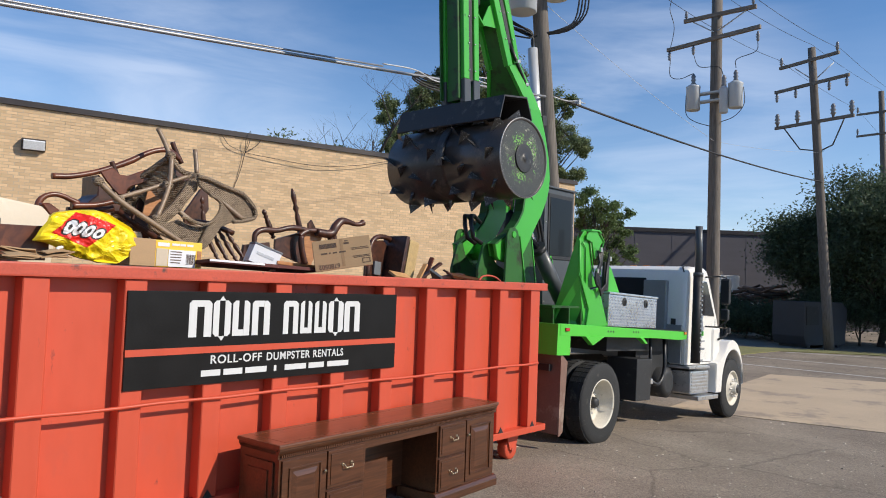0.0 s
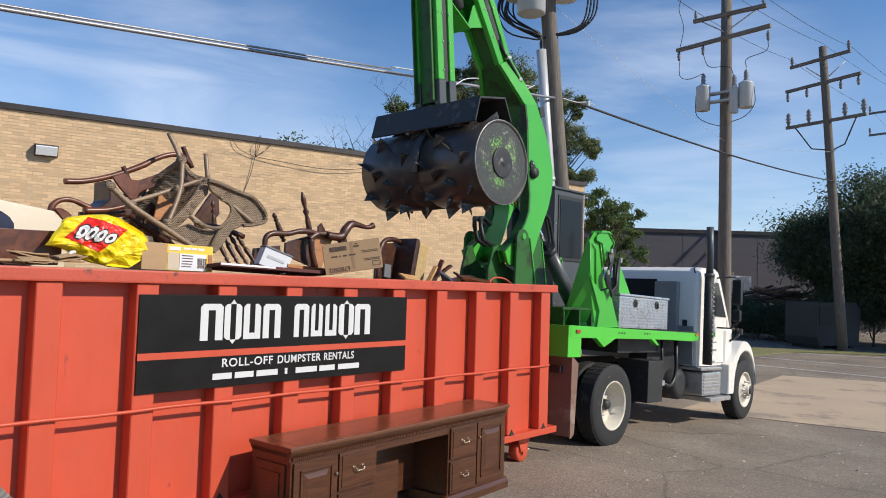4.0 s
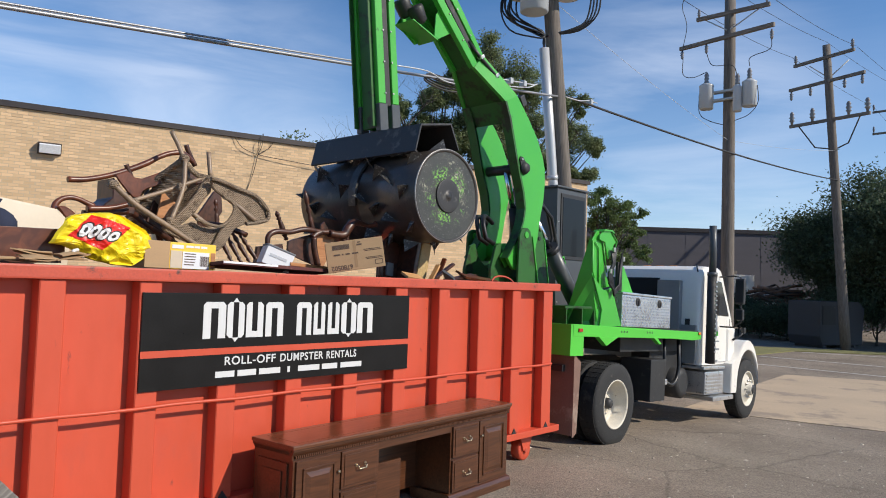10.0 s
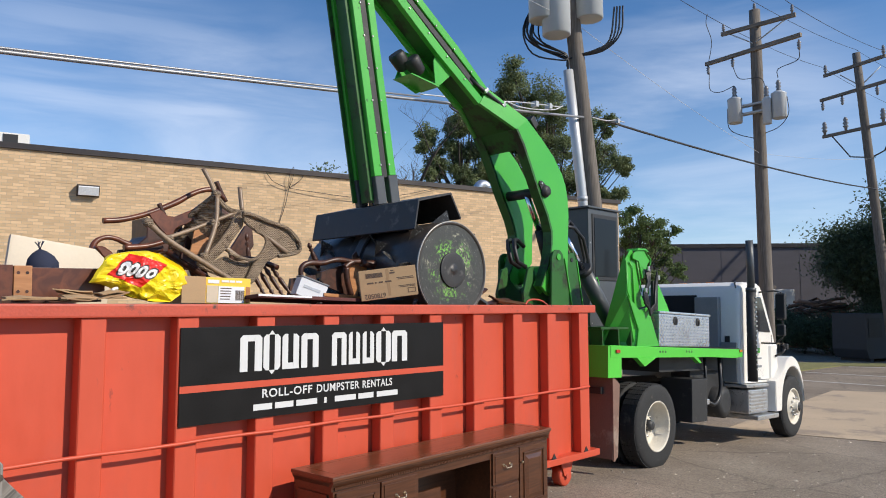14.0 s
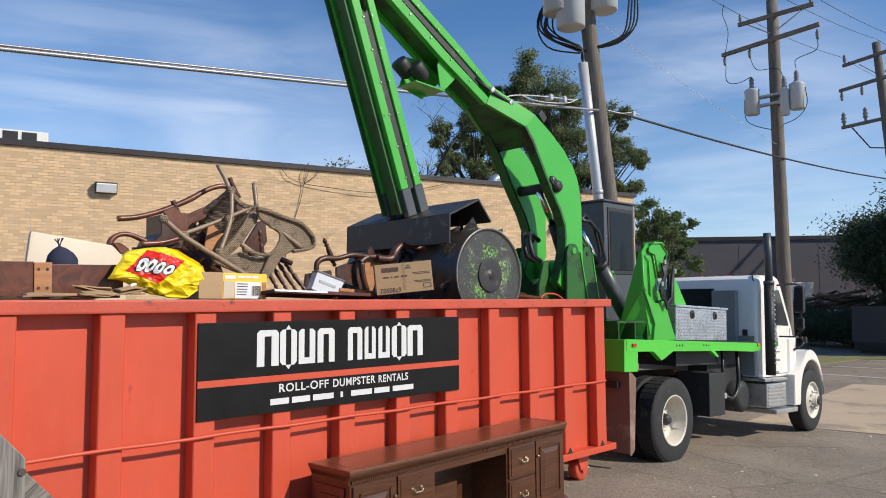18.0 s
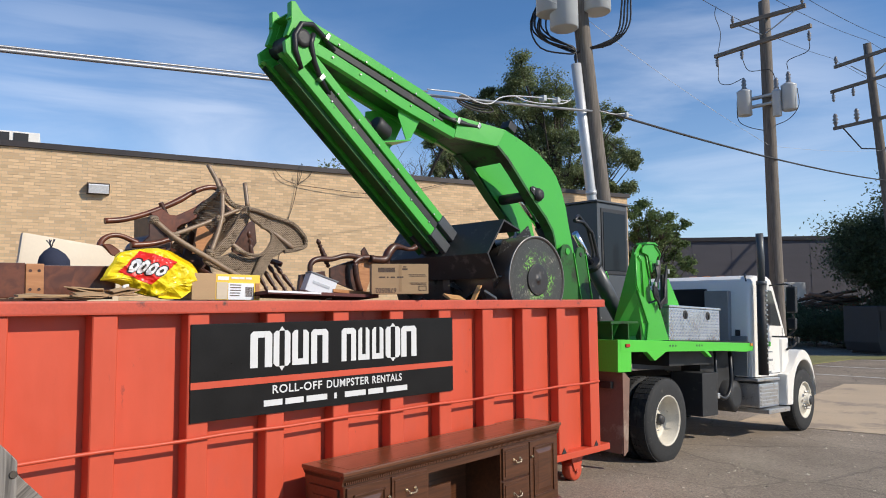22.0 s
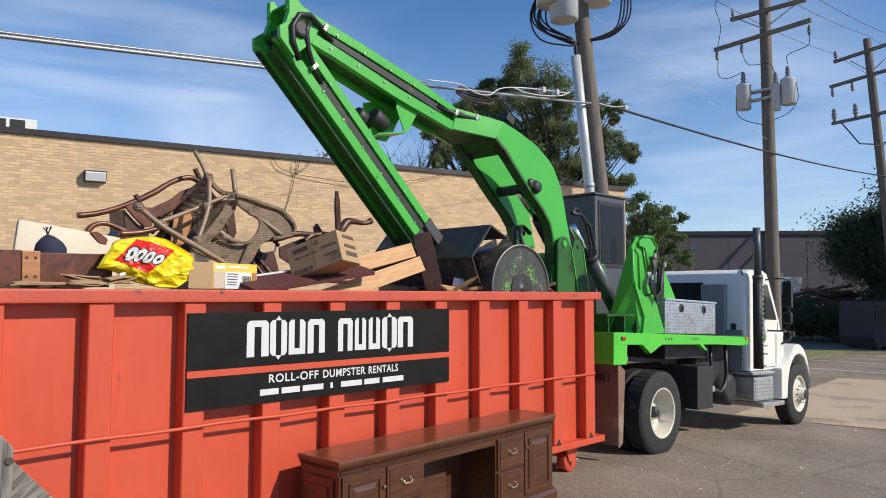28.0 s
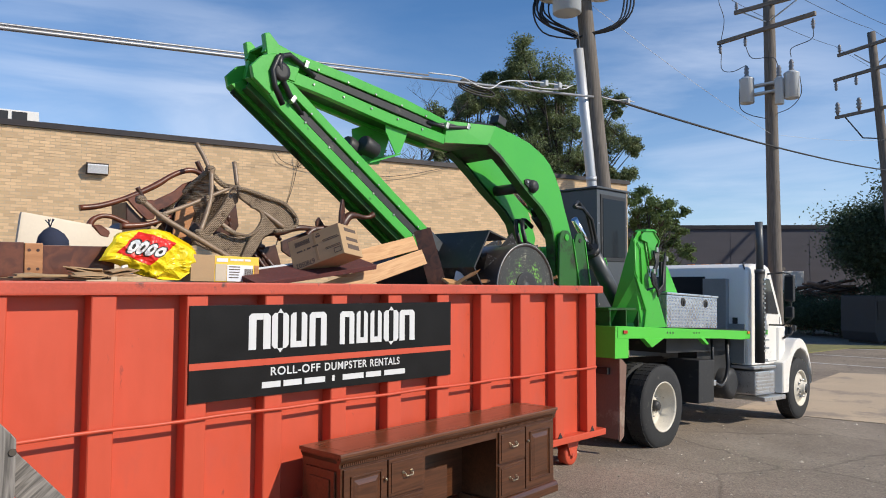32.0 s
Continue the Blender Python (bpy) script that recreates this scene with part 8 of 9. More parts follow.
def build_wicker():
    """A rattan armchair thrown in upside down: bamboo legs up, woven seat and back."""
    c = thing("wicker_chair", "upturned brown wicker armchair with bamboo legs on the pile", "chair")
    P = lambda x, z, y: (x, y, z)
    legs = (([P(-4.24, 3.10, 1.02), P(-4.19, 2.98, 0.98), P(-4.16, 2.88, 0.95)], 0.019), ([P(-3.885, 2.985, 1.05), P(-3.885, 2.77, 1.0)], 0.020),
            ([P(-4.80, 2.60, 0.80), P(-4.62, 2.45, 0.78), P(-4.34, 2.29, 0.76), P(-4.08, 2.14, 0.74)], 0.022), ([P(-4.16, 2.87, 0.92), P(-4.20, 2.62, 0.86), P(-4.32, 2.34, 0.80)], 0.019))
    for pts, r in legs:
        rail("leg", pts, r, BAMBOO, c)
    rail("stretcher", [P(-4.62, 2.47, 0.88), P(-4.30, 2.60, 0.92), P(-3.96, 2.75, 0.96)], 0.017, BAMBOO, c)
    rail("stretcher", [P(-4.35, 2.68, 1.25), P(-4.55, 2.50, 1.25), P(-4.70, 2.38, 1.2)], 0.018, BAMBOO, c)
    rail("stretcher", [P(-3.93, 2.66, 0.84), P(-3.76, 2.54, 0.80), P(-3.58, 2.41, 0.76)], 0.021, BAMBOO, c)
    rail("stretcher", [P(-4.10, 2.44, 0.90), P(-3.95, 2.33, 0.86), P(-3.82, 2.24, 0.82)], 0.022, BAMBOO, c)
    for p in ((-4.16, 2.88, 0.94), (-4.62, 2.46, 0.80), (-4.33, 2.34, 0.80), (-4.20, 2.63, 0.88), (-3.90, 2.74, 0.98), (-4.78, 2.58, 0.80)):
        bm = B()
        turned(bm, [(-0.035, 0.026), (-0.02, 0.036), (0.02, 0.036), (0.035, 0.026)], "x", 10, (p[0], p[2], p[1]))
        crumple(bm, 0.006, 20, p[0])
        part("cane_binding", bm, WICKER, c)
    # woven seat shell, sagging between the leg tops
    bm = B()
    nu, nv = 16, 12
    def seat(u, v):
        a = Vector((-4.18, 0.96, 2.88)).lerp(Vector((-3.92, 1.0, 2.74)), u)
        b = Vector((-4.40, 1.45, 2.40)).lerp(Vector((-4.05, 1.4, 2.30)), u)
        q = a.lerp(b, v)
        q.z -= 0.10 * math.sin(math.pi * u) * (1 - 0.4 * v)
        return q
    g = [[bm.verts.new(seat(i / nu, j / nv)) for i in range(nu + 1)] for j in range(nv + 1)]
    g2 = [[bm.verts.new(seat(i / nu, j / nv) + Vector((0.01, 0.02, -0.015))) for i in range(nu + 1)] for j in range(nv + 1)]
    for j in range(nv):
        for i in range(nu):
            bm.faces.new((g[j][i], g[j][i + 1], g[j + 1][i + 1], g[j + 1][i])).smooth = True
            bm.faces.new((g2[j][i], g2[j + 1][i], g2[j + 1][i + 1], g2[j][i + 1])).smooth = True
    part("woven_seat", bm, WICKER, c)
    rail("seat_rim", [P(-4.17, 2.88, 0.95), P(-4.05, 2.77, 0.95), P(-3.93, 2.755, 0.97)], 0.022, WICKER, c)
    rail("seat_rim", [P(-4.18, 2.86, 0.96), P(-4.32, 2.66, 1.2), P(-4.44, 2.44, 1.4)], 0.022, WICKER, c)
    # woven apron band and arm skirts with the open oval
    for outline, y in (([(-3.993, 2.747), (-3.95, 2.706), (-3.96, 2.62), (-4.026, 2.537), (-4.099, 2.428), (-4.191, 2.341), (-4.268, 2.289), (-4.347, 2.296), (-4.268, 2.375), (-4.179, 2.474), (-4.098, 2.584), (-4.044, 2.684)], 0.84), ([(-4.375, 2.293), (-4.312, 2.325), (-4.2, 2.326), (-4.116, 2.361), (-4.045, 2.326), (-3.934, 2.317), (-3.842, 2.334), (-3.768, 2.326), (-3.853, 2.149), (-3.97, 2.151), (-4.105, 2.17), (-4.241, 2.215), (-4.345, 2.256)], 0.82), ([(-4.0, 2.713), (-3.918, 2.71), (-3.737, 2.658), (-3.57, 2.615), (-3.463, 2.518), (-3.442, 2.451), (-3.502, 2.411), (-3.64, 2.384), (-3.761, 2.325), (-3.847, 2.187), (-3.905, 2.127), (-3.968, 2.151), (-3.895, 2.305), (-3.806, 2.388), (-3.764, 2.487), (-3.789, 2.551), (-3.88, 2.583), (-3.975, 2.642)], 0.78)):
        bm = B()
        prism(bm, outline, y, y + 0.035, "y", 0.008)
        part("woven_panel", bm, WICKER, c)
    rail("arm_rim", [(-4.009, 0.765, 2.72), (-3.927, 0.765, 2.713), (-3.746, 0.765, 2.665), (-3.58, 0.765, 2.622), (-3.468, 0.765, 2.527), (-3.446, 0.765, 2.445), (-3.523, 0.765, 2.403), (-3.665, 0.765, 2.376)], 0.017, WICKER, c)
    rail("oval_rim", [(-4.127, 0.765, 2.381), (-4.012, 0.765, 2.346), (-3.906, 0.765, 2.336), (-3.826, 0.765, 2.395), (-3.784, 0.765, 2.484), (-3.809, 0.765, 2.553), (-3.888, 0.765, 2.577)], 0.014, WICKER, c)
    return c


def build_dark_chairs():
    c = thing("carved_armchair", "dark mahogany carved armchair lying on its back in the pile", "chair")
    P = lambda x, z, y: (x, y, z)
    arm = [(-4.956, 2.623), (-4.817, 2.642), (-4.647, 2.695), (-4.494, 2.762), (-4.358, 2.833), (-4.265, 2.894), (-4.169, 2.943), (-4.07, 2.968), (-4.002, 2.95), (-3.947, 2.904)]
    rail("armrest", [(x, 1.2, z) for x, z in arm], 0.03, RED_WOOD, c, [0.024, 0.023, 0.022, 0.024, 0.026, 0.022, 0.022, 0.023, 0.022, 0.020])
    loop = [(-5.073, 2.378), (-5.063, 2.421), (-5.026, 2.459), (-4.968, 2.478), (-4.907, 2.472), (-4.844, 2.448), (-4.793, 2.428)]
    ca = thing("loose_chair_arm", "loose curved red-brown chair arm lying in the pile", "chair part")
    rail("arm_loop", [(x, 1.1, z) for x, z in loop], 0.022, RED_WOOD, ca, [0.026, 0.024, 0.020, 0.019, 0.019, 0.021, 0.024])
    bm = B()
    prism(bm, [(-4.624, 2.699), (-4.529, 2.744), (-4.467, 2.698), (-4.407, 2.696), (-4.342, 2.728), (-4.249, 2.774), (-4.164, 2.843), (-4.066, 2.882), (-4.074, 2.846), (-4.16, 2.762), (-4.23, 2.691), (-4.3, 2.645), (-4.37, 2.618), (-4.401, 2.591), (-4.417, 2.543), (-4.472, 2.536), (-4.52, 2.577), (-4.577, 2.638)], 1.14, 1.165, "y", 0.005)
    part("back_splat", bm, RED_WOOD, c, "shaped red-brown chair splat")
    bm = B()
    prism(bm, [(-4.62, 2.685), (-4.582, 2.639), (-4.505, 2.557), (-4.42, 2.512), (-4.44, 2.40), (-4.70, 2.40), (-4.686, 2.456), (-4.62, 2.517)], 1.18, 1.50, "y", 0.008)
    part("seat", bm, DARK_WOOD, c)
    rail("side_rail", [(-4.85, 1.08, 2.404), (-4.683, 1.08, 2.425), (-4.553, 1.08, 2.465), (-4.46, 1.08, 2.505)], 0.02, RED_WOOD, ca, [0.026, 0.022, 0.020, 0.018])
    rail("side_rail", [(-4.85, 1.16, 2.375), (-4.683, 1.16, 2.392), (-4.50, 1.16, 2.42)], 0.024, DARK_WOOD, c)
    bm = B()
    prism(bm, [(-5.096, 2.396), (-5.03, 2.40), (-4.958, 2.352), (-4.97, 2.30), (-5.03, 2.311)], 0.98, 1.05, "y", 0.01)
    part("corner_block", bm, RED_WOOD, ca)
    rail("arm_support", [(-4.523, 1.19, 2.80), (-4.50, 1.19, 2.75), (-4.470, 1.19, 2.69)], 0.020, DARK_WOOD, c)
    rail("back_leg", [(-3.966, 1.3, 3.065), (-3.93, 1.3, 2.99), (-3.87, 1.3, 2.89)], 0.022, DARK_WOOD, c)
    for a, b in (((-4.30, 1.36, 2.72), (-4.12, 1.36, 2.20)), ((-4.20, 1.38, 2.70), (-4.02, 1.36, 2.22)), ((-4.45, 1.30, 2.45), (-3.98, 1.25, 2.15))):
        bm = B()
        tube(bm, [a, b], 0.028, 8)
        part("frame_bar", bm, DARK_WOOD, c)
    bm = B()
    prism(bm, [(-4.226, 2.611), (-4.097, 2.708), (-4.06, 2.60), (-4.146, 2.40), (-4.265, 2.38)], 1.16, 1.18, "y", 0.004)
    part("panel", bm, TAN_WOOD, c)
    # added dark sheet that imitates the shade within the upturned wicker seat
    bm = B()
    prism(bm, [(-4.016, 2.90), (-3.82, 2.76), (-3.88, 2.60), (-4.017, 2.40), (-4.13, 2.26), (-4.31, 2.36), (-4.248, 2.564), (-4.135, 2.77)], 1.24, 1.27, "y", 0.004)
    part("shade_panel", bm, DARK_WOOD, c, "dark panel standing in for the shade inside the wicker seat")
    bm = B()
    prism(bm, [(-3.736, 2.672), (-3.666, 2.706), (-3.645, 2.50), (-3.73, 2.38), (-3.856, 2.30), (-3.886, 2.442)], 1.19, 1.22, "y", 0.004)
    part("splat", bm, DARK_WOOD, c)
    s = thing("spindle_chair", "dark turned-spindle chair back lying in the pile", "chair")
    for k in range(4):
        spindle("spindle", (-3.80 + 0.085 * k, 1.05, 2.36 - 0.02 * k), (-3.66 + 0.095 * k, 0.92, 2.00), 0.020, DARK_WOOD, s)
    rail("top_rail", [P(-3.90, 2.37, 1.06), P(-3.70, 2.36, 1.05), P(-3.48, 2.30, 1.05)], 0.025, DARK_WOOD, s)
    spindle("post", (-3.67, 1.2, 2.20), (-3.72, 1.2, 2.62), 0.026, DARK_WOOD, s)
    # second carved chair, which the drum nudges
    c2 = thing("carved_side_chair", "dark carved chair with a tan panel and curved leg", "chair", Matrix.Translation((-3.0, 0.9, 2.1)))
    Q = lambda x, z, y: (x + 3.0, y - 0.9, z - 2.1)
    rail("armrest", [(-0.354, 0.0, 0.11), (-0.347, 0.0, 0.197), (-0.272, 0.0, 0.243), (-0.12, 0.0, 0.25), (0.004, 0.0, 0.281), (0.1, 0.0, 0.289), (0.233, 0.0, 0.278), (0.349, 0.0, 0.282), (0.44, 0.0, 0.272)], 0.026, DARK_WOOD, c2, [0.024, 0.026, 0.028, 0.024, 0.028, 0.024, 0.028, 0.026])
    rail("curved_leg", [(0.32, -0.02, 0.268), (0.495, -0.02, 0.265), (0.555, -0.02, 0.337), (0.624, -0.02, 0.399), (0.713, -0.02, 0.401), (0.804, -0.02, 0.386), (0.872, -0.02, 0.392), (0.918, -0.02, 0.413)], 0.03, DARK_WOOD, c2, [0.036, 0.044, 0.046, 0.040, 0.028, 0.022, 0.024, 0.034])
    bm = B()
    prism(bm, [(0.205, 0.222), (0.251, 0.247), (0.407, 0.276), (0.444, 0.24), (0.406, 0.171), (0.315, -0.054), (0.24, -0.046)], 0.03, 0.045, "y", 0.004)
    part("tan_panel", bm, TAN_WOOD, c2, "tan plywood seat panel")
    for pts in ([(0.137, 0.0, 0.217), (0.181, 0.0, 0.252), (0.234, 0.0, 0.273)], [(0.149, -0.01, 0.218), (0.162, -0.01, 0.101), (0.21, -0.01, -0.047)], [(0.467, -0.01, 0.274), (0.498, -0.01, 0.232), (0.546, -0.01, 0.124)], [(0.555, 0.01, 0.264), (0.574, 0.01, 0.182), (0.566, 0.01, 0.069)]):
        rail("frame_rail", pts, 0.030, DARK_WOOD, c2)
    bm = B()
    prism(bm, [(-0.079, 0.171), (-0.004, 0.197), (0.188, 0.254), (0.272, -0.056), (0.005, 0.028), (-0.08, 0.086)], 0.07, 0.10, "y")
    part("side_panel", bm, DARK_WOOD, c2)
    bm = B()
    prism(bm, [(0.50, 0.12), (0.47, 0.30), (0.40, 0.40), (0.36, 0.36), (0.38, 0.10)], 0.16, 0.185, "y", 0.003)
    part("splat", bm, DARK_WOOD, c2)
    bm = B()
    prism(bm, [(-0.42, 0.10), (-0.16, 0.14), (-0.10, -0.10), (-0.45, -0.10)], 0.05, 0.09, "y")
    part("back_panel", bm, DARK_WOOD, c2)
    spindle("post", (0.00 - 0.08, 0.1, 0.18), (-0.21, 0.1, 0.44), 0.024, DARK_WOOD, c2)
    # a loose turned post standing up behind
    lp = thing("turned_post", "loose dark turned wooden post sticking out of the pile", "post", Matrix.Translation((-2.74, 1.0, 2.05)))
    spindle("shaft", (0.06, 0, -0.02), (-0.16, 0, 0.72), 0.028, DARK_WOOD, lp)
    return c2, lp, c, s, ca


def build_middle_junk():
    wb = thing("wipes_box", "open white carton of wipes with a grey lid", "box", pose(-3.60, 0.46, 2.035, 0, 20, -18))
    bm = B()
    box(bm, -0.10, 0.14, -0.07, 0.10, -0.02, 0.13, 0.004)
    part("carton_body", bm, WHITE_CARD, wb)
    bm = B()
    box(bm, -0.105, 0.145, -0.075, 0.105, 0.131, 0.145, 0.003)
    part("lid", bm, GREY_PLASTIC, wb)
    for x0, x1, z in ((-0.06, 0.0, 0.055), (0.005, 0.09, 0.055)):
        bm = B()
        box(bm, x0, x1, -0.0735, -0.0705, z, z + 0.022)
        part("writing_bar", bm, CONDUIT, wb)
    sl = thing("loose_board", "thin maroon patterned board lying across the rail", "board", pose(-3.67, 0.30, 2.005, -4, 1.6, 2))
    bm = B()
    box(bm, -0.54, 0.56, -0.10, 0.26, -0.014, 0.014, 0.004)
    part("face_board", bm, MAROON, sl)
    bm = B()
    box(bm, -0.54, -0.05, -0.108, -0.1005, -0.004, 0.012, 0.002)
    part("pale_edge", bm, WHITE_CARD, sl)
    tb = thing("small_plank", "short orange pine board on the pile", "board", pose(-3.22, 0.42, 2.03, 0, 3, 6))
    bm = B()
    box(bm, -0.28, 0.25, -0.05, 0.05, -0.014, 0.014, 0.003)
    part("plank", bm, TAN_WOOD, tb)
    # the printed cardboard box
    bx = thing("cardboard_box", "closed brown cardboard box with printed marks and taped seam", "box", pose(-2.62, 0.50, 2.01, 0, -5, 0))
    w, d, h = 0.242, 0.30, 0.255
    bm = B()
    box(bm, -w, w, 0.0, d, 0.0, h, 0.004)
    body = part("box_body", bm, CARD, bx)
    bm = B()
    box(bm, -w - 0.001, w + 0.001, d / 2 - 0.03, d / 2 + 0.03, h - 0.001, h + 0.0015)
    part("tape", bm, PALE_WOOD, body)
    bm = B()
    box(bm, -0.012, 0.012, -0.0015, 0.0, 0.02, 0.25)
    part("tape", bm, CARD_DARK, body)
    for k in range(14):
        bm = B()
        box(bm, -0.1845 + k * 0.0103, -0.1773 + k * 0.0103, -0.002, 0.0, 0.1845, 0.2232)
        part("label_bar", bm, INK, body)
    me = text_mesh("6780502", 0.0558, 0.0006, 0, 0.92, 0.001)
    me.materials.append(INK)
    o = new("lettering", me)
    o.parent, o.matrix_basis = body, Matrix.Translation((-0.1215, -0.0012, 0.0324)) @ pose(0, 0, 0, 90, 0, 0) @ pose(0, 0, 0, 0, 0, 180)
    for x0, x1, z, hh in ((-0.18, -0.126, 0.135, 0.0126), (-0.1125, -0.099, 0.135, 0.0126), (-0.081, -0.045, 0.135, 0.0126), (-0.027, 0.027, 0.135, 0.0126), (0.072, 0.216, 0.1602, 0.0054), (0.081, 0.225, 0.1485, 0.0054), (0.081, 0.225, 0.09, 0.0054), (0.09, 0.225, 0.0792, 0.0054), (0.018, 0.063, 0.2025, 0.0144), (0.027, 0.054, 0.225, 0.009)):
        bm = B()
        box(bm, x0, x1, -0.002, 0.0, z, z + hh)
        part("writing_bar", bm, INK, body)
    bm = B()
    for a, b, c_, e in ((0.1575, 0.225, 0.027, 0.0324), (0.1575, 0.225, 0.063, 0.0684), (0.1575, 0.1629, 0.0333, 0.0621), (0.2196, 0.225, 0.0333, 0.0621)):
        box(bm, a, b, -0.002, 0.0, c_, e)
    part("stamp_frame", bm, INK, body)
    for z0, z1 in ((0.05, 0.09), (0.12, 0.15), (0.20, 0.23)):
        bm = B()
        box(bm, w, w + 0.0015, 0.08, 0.26, z0, z1)
        part("writing_bar", bm, INK, body)
    # chairs that the drum crushes
    oc = thing("office_chair_back", "dark brown wooden chair back with a grey panel", "chair", pose(-1.84, 0.90, 1.98, 0, 4, 12))
    bm = B()
    prism(bm, [(-0.19, -0.05), (-0.20, 0.24), (-0.11, 0.35), (0.08, 0.38), (0.18, 0.32), (0.20, -0.05)], 0, 0.05, "y", 0.012)
    part("back_panel", bm, DARK_WOOD, oc)
    rail("back_frame", [(-0.20, -0.02, -0.05), (-0.20, -0.02, 0.25), (-0.11, -0.02, 0.38), (0.09, -0.02, 0.41), (0.19, -0.02, 0.34), (0.20, -0.02, -0.05)], 0.026, DARK_WOOD, oc)
    bm = B()
    box(bm, -0.10, 0.02, -0.03, -0.005, 0.0, 0.14, 0.01)
    part("grey_panel", bm, GREY_PLASTIC, oc)
    yc = thing("gold_cushion", "upended gold patterned seat cushion on a dark frame", "cushion", pose(-1.46, 0.92, 1.98, 0, 14, 20))
    bm = B()
    box(bm, -0.03, 0.13, -0.16, 0.14, -0.06, 0.40, 0.035)
    part("cushion", bm, GOLD_CLOTH, yc)
    bm = B()
    box(bm, -0.085, -0.031, -0.15, 0.18, -0.06, 0.42, 0.012)
    part("seat_frame", bm, DARK_WOOD, yc)
    # loose planks in front of the drum
    for k, (x, y, z, L, w2, ry, rz, mt) in enumerate(((-1.55, 0.55, 2.00, 0.30, 0.05, -50, 10, PALE_WOOD), (-1.28, 0.7, 2.02, 0.42, 0.06, -35, -15, DARK_WOOD), (-1.05, 0.6, 1.99, 0.55, 0.10, -8, 8, DARK_WOOD), (-1.18, 0.8, 2.05, 0.34, 0.05, -62, 0, RED_WOOD), (-0.75, 0.55, 1.985, 0.6, 0.12, 6, -6, RED_WOOD), (-0.6, 0.9, 2.0, 0.5, 0.1, 12, 20, DARK_WOOD), (-1.9, 0.5, 1.985, 0.3, 0.10, 4, 12, PALE_WOOD), (-1.40, 0.45, 1.98, 0.18, 0.16, 30, 30, GREY_PLASTIC))):
        t = thing("broken_stick", "splintered broken furniture board among the junk", "board", pose(x, y, z, 5 * k, ry, rz), group="broken boards")
        bm = B()
        box(bm, -L / 2, L / 2, -w2 / 2, w2 / 2, -0.012, 0.012, 0.003)
        part("plank", bm, mt, t)
    hp = thing("garden_hose", "coiled reddish hose loop by the drum", "hose", pose(-0.55, 0.40, 1.965, 0, 0, 0))
    bm = B()
    tube(bm, spline([(-0.20, 0, 0.0), (-0.12, 0.02, 0.045), (0.0, 0.03, 0.06), (0.12, 0.02, 0.045), (0.20, 0, 0.0)], 6), 0.011, 8)
    part("loop", bm, RED_WORN, hp)
    return bx, oc, yc, wb, sl, tb


def build_late_junk():
    """What the drum pushes up out of the bed later on."""
    made = []
    for k, (L, w, t) in enumerate(((1.016, 0.14, 0.03), (1.2, 0.145, 0.03))):
        o = thing("pine_plank", "fresh pale pine plank pushed up out of the junk", "plank", group="pine planks")
        bm = B()
        box(bm, -L / 2, L / 2, -t / 2, t / 2, -w / 2, w / 2, 0.004)
        part("plank", bm, PALE_WOOD, o)
        made.append(o)
    mp = thing("loose_board", "maroon patterned board with a pale edge lying aslant", "board")
    bm = B()
    box(bm, -0.60, 0.60, -0.02, 0.30, -0.022, 0.018, 0.006)
    part("face_board", bm, MAROON, mp)
    bm = B()
    box(bm, -0.50, 0.06, 0.27, 0.302, 0.0185, 0.026, 0.003)
    part("pale_edge", bm, WHITE_CARD, mp)
    dp = thing("dark_plank", "dark stained wooden plank standing on end", "plank")
    bm = B()
    box(bm, -0.09, 0.09, -0.013, 0.013, -0.6, 0.42, 0.003)
    part("plank", bm, DARK_WOOD, dp)
    wd = thing("wood_scrap", "dark broken chair slat with a pointed end", "board")
    bm = B()
    prism(bm, [(-0.035, -0.5), (0.035, -0.5), (0.04, -0.08), (0.005, 0.03), (-0.02, 0.03), (-0.045, -0.10)], -0.012, 0.012, "y", 0.003)
    part("slat", bm, DARK_WOOD, wd)
    sp = thing("white_scrap", "crumpled torn white plastic scrap", "scrap")
    bm = B()
    bmesh.ops.create_grid(bm, x_segments=14, y_segments=8, size=0.5)
    for v in bm.verts:
        v.co = Vector((v.co.x * 0.30, v.co.y * 0.10, 0.0))
    crumple(bm, 0.10, 9, 4)
    bmesh.ops.solidify(bm, geom=bm.faces[:], thickness=0.003)
    part("sheet", bm, CRUMPLE_WHITE, sp)
    bits = []
    rnd = random.Random(23)
    for k in range(7):
        o = thing("wood_splinter", "splintered chip of pale broken wood", "wood scrap", group="splinters")
        bm = B()
        L = rnd.uniform(0.12, 0.26)
        prism(bm, [(-L, -0.012), (L * 0.7, -0.02), (L, 0.0), (L * 0.6, 0.015), (-L, 0.018)], -0.02, 0.02, "y")
        part("chip", bm, (PALE_WOOD, TAN_WOOD, RED_WOOD)[k % 3], o)
        bits.append(o)
    return made, mp, dp, sp, bits, wd


build_heap()
build_left_junk()
wicker = build_wicker()
side_chair, loose_post, armchair, spindle_chair, chair_arm = build_dark_chairs()
big_box, office_back, cushion, wipes, patterned, small_plank = build_middle_junk()
pine, late_panel, dark_plank, scrap, splinters, slat = build_late_junk()


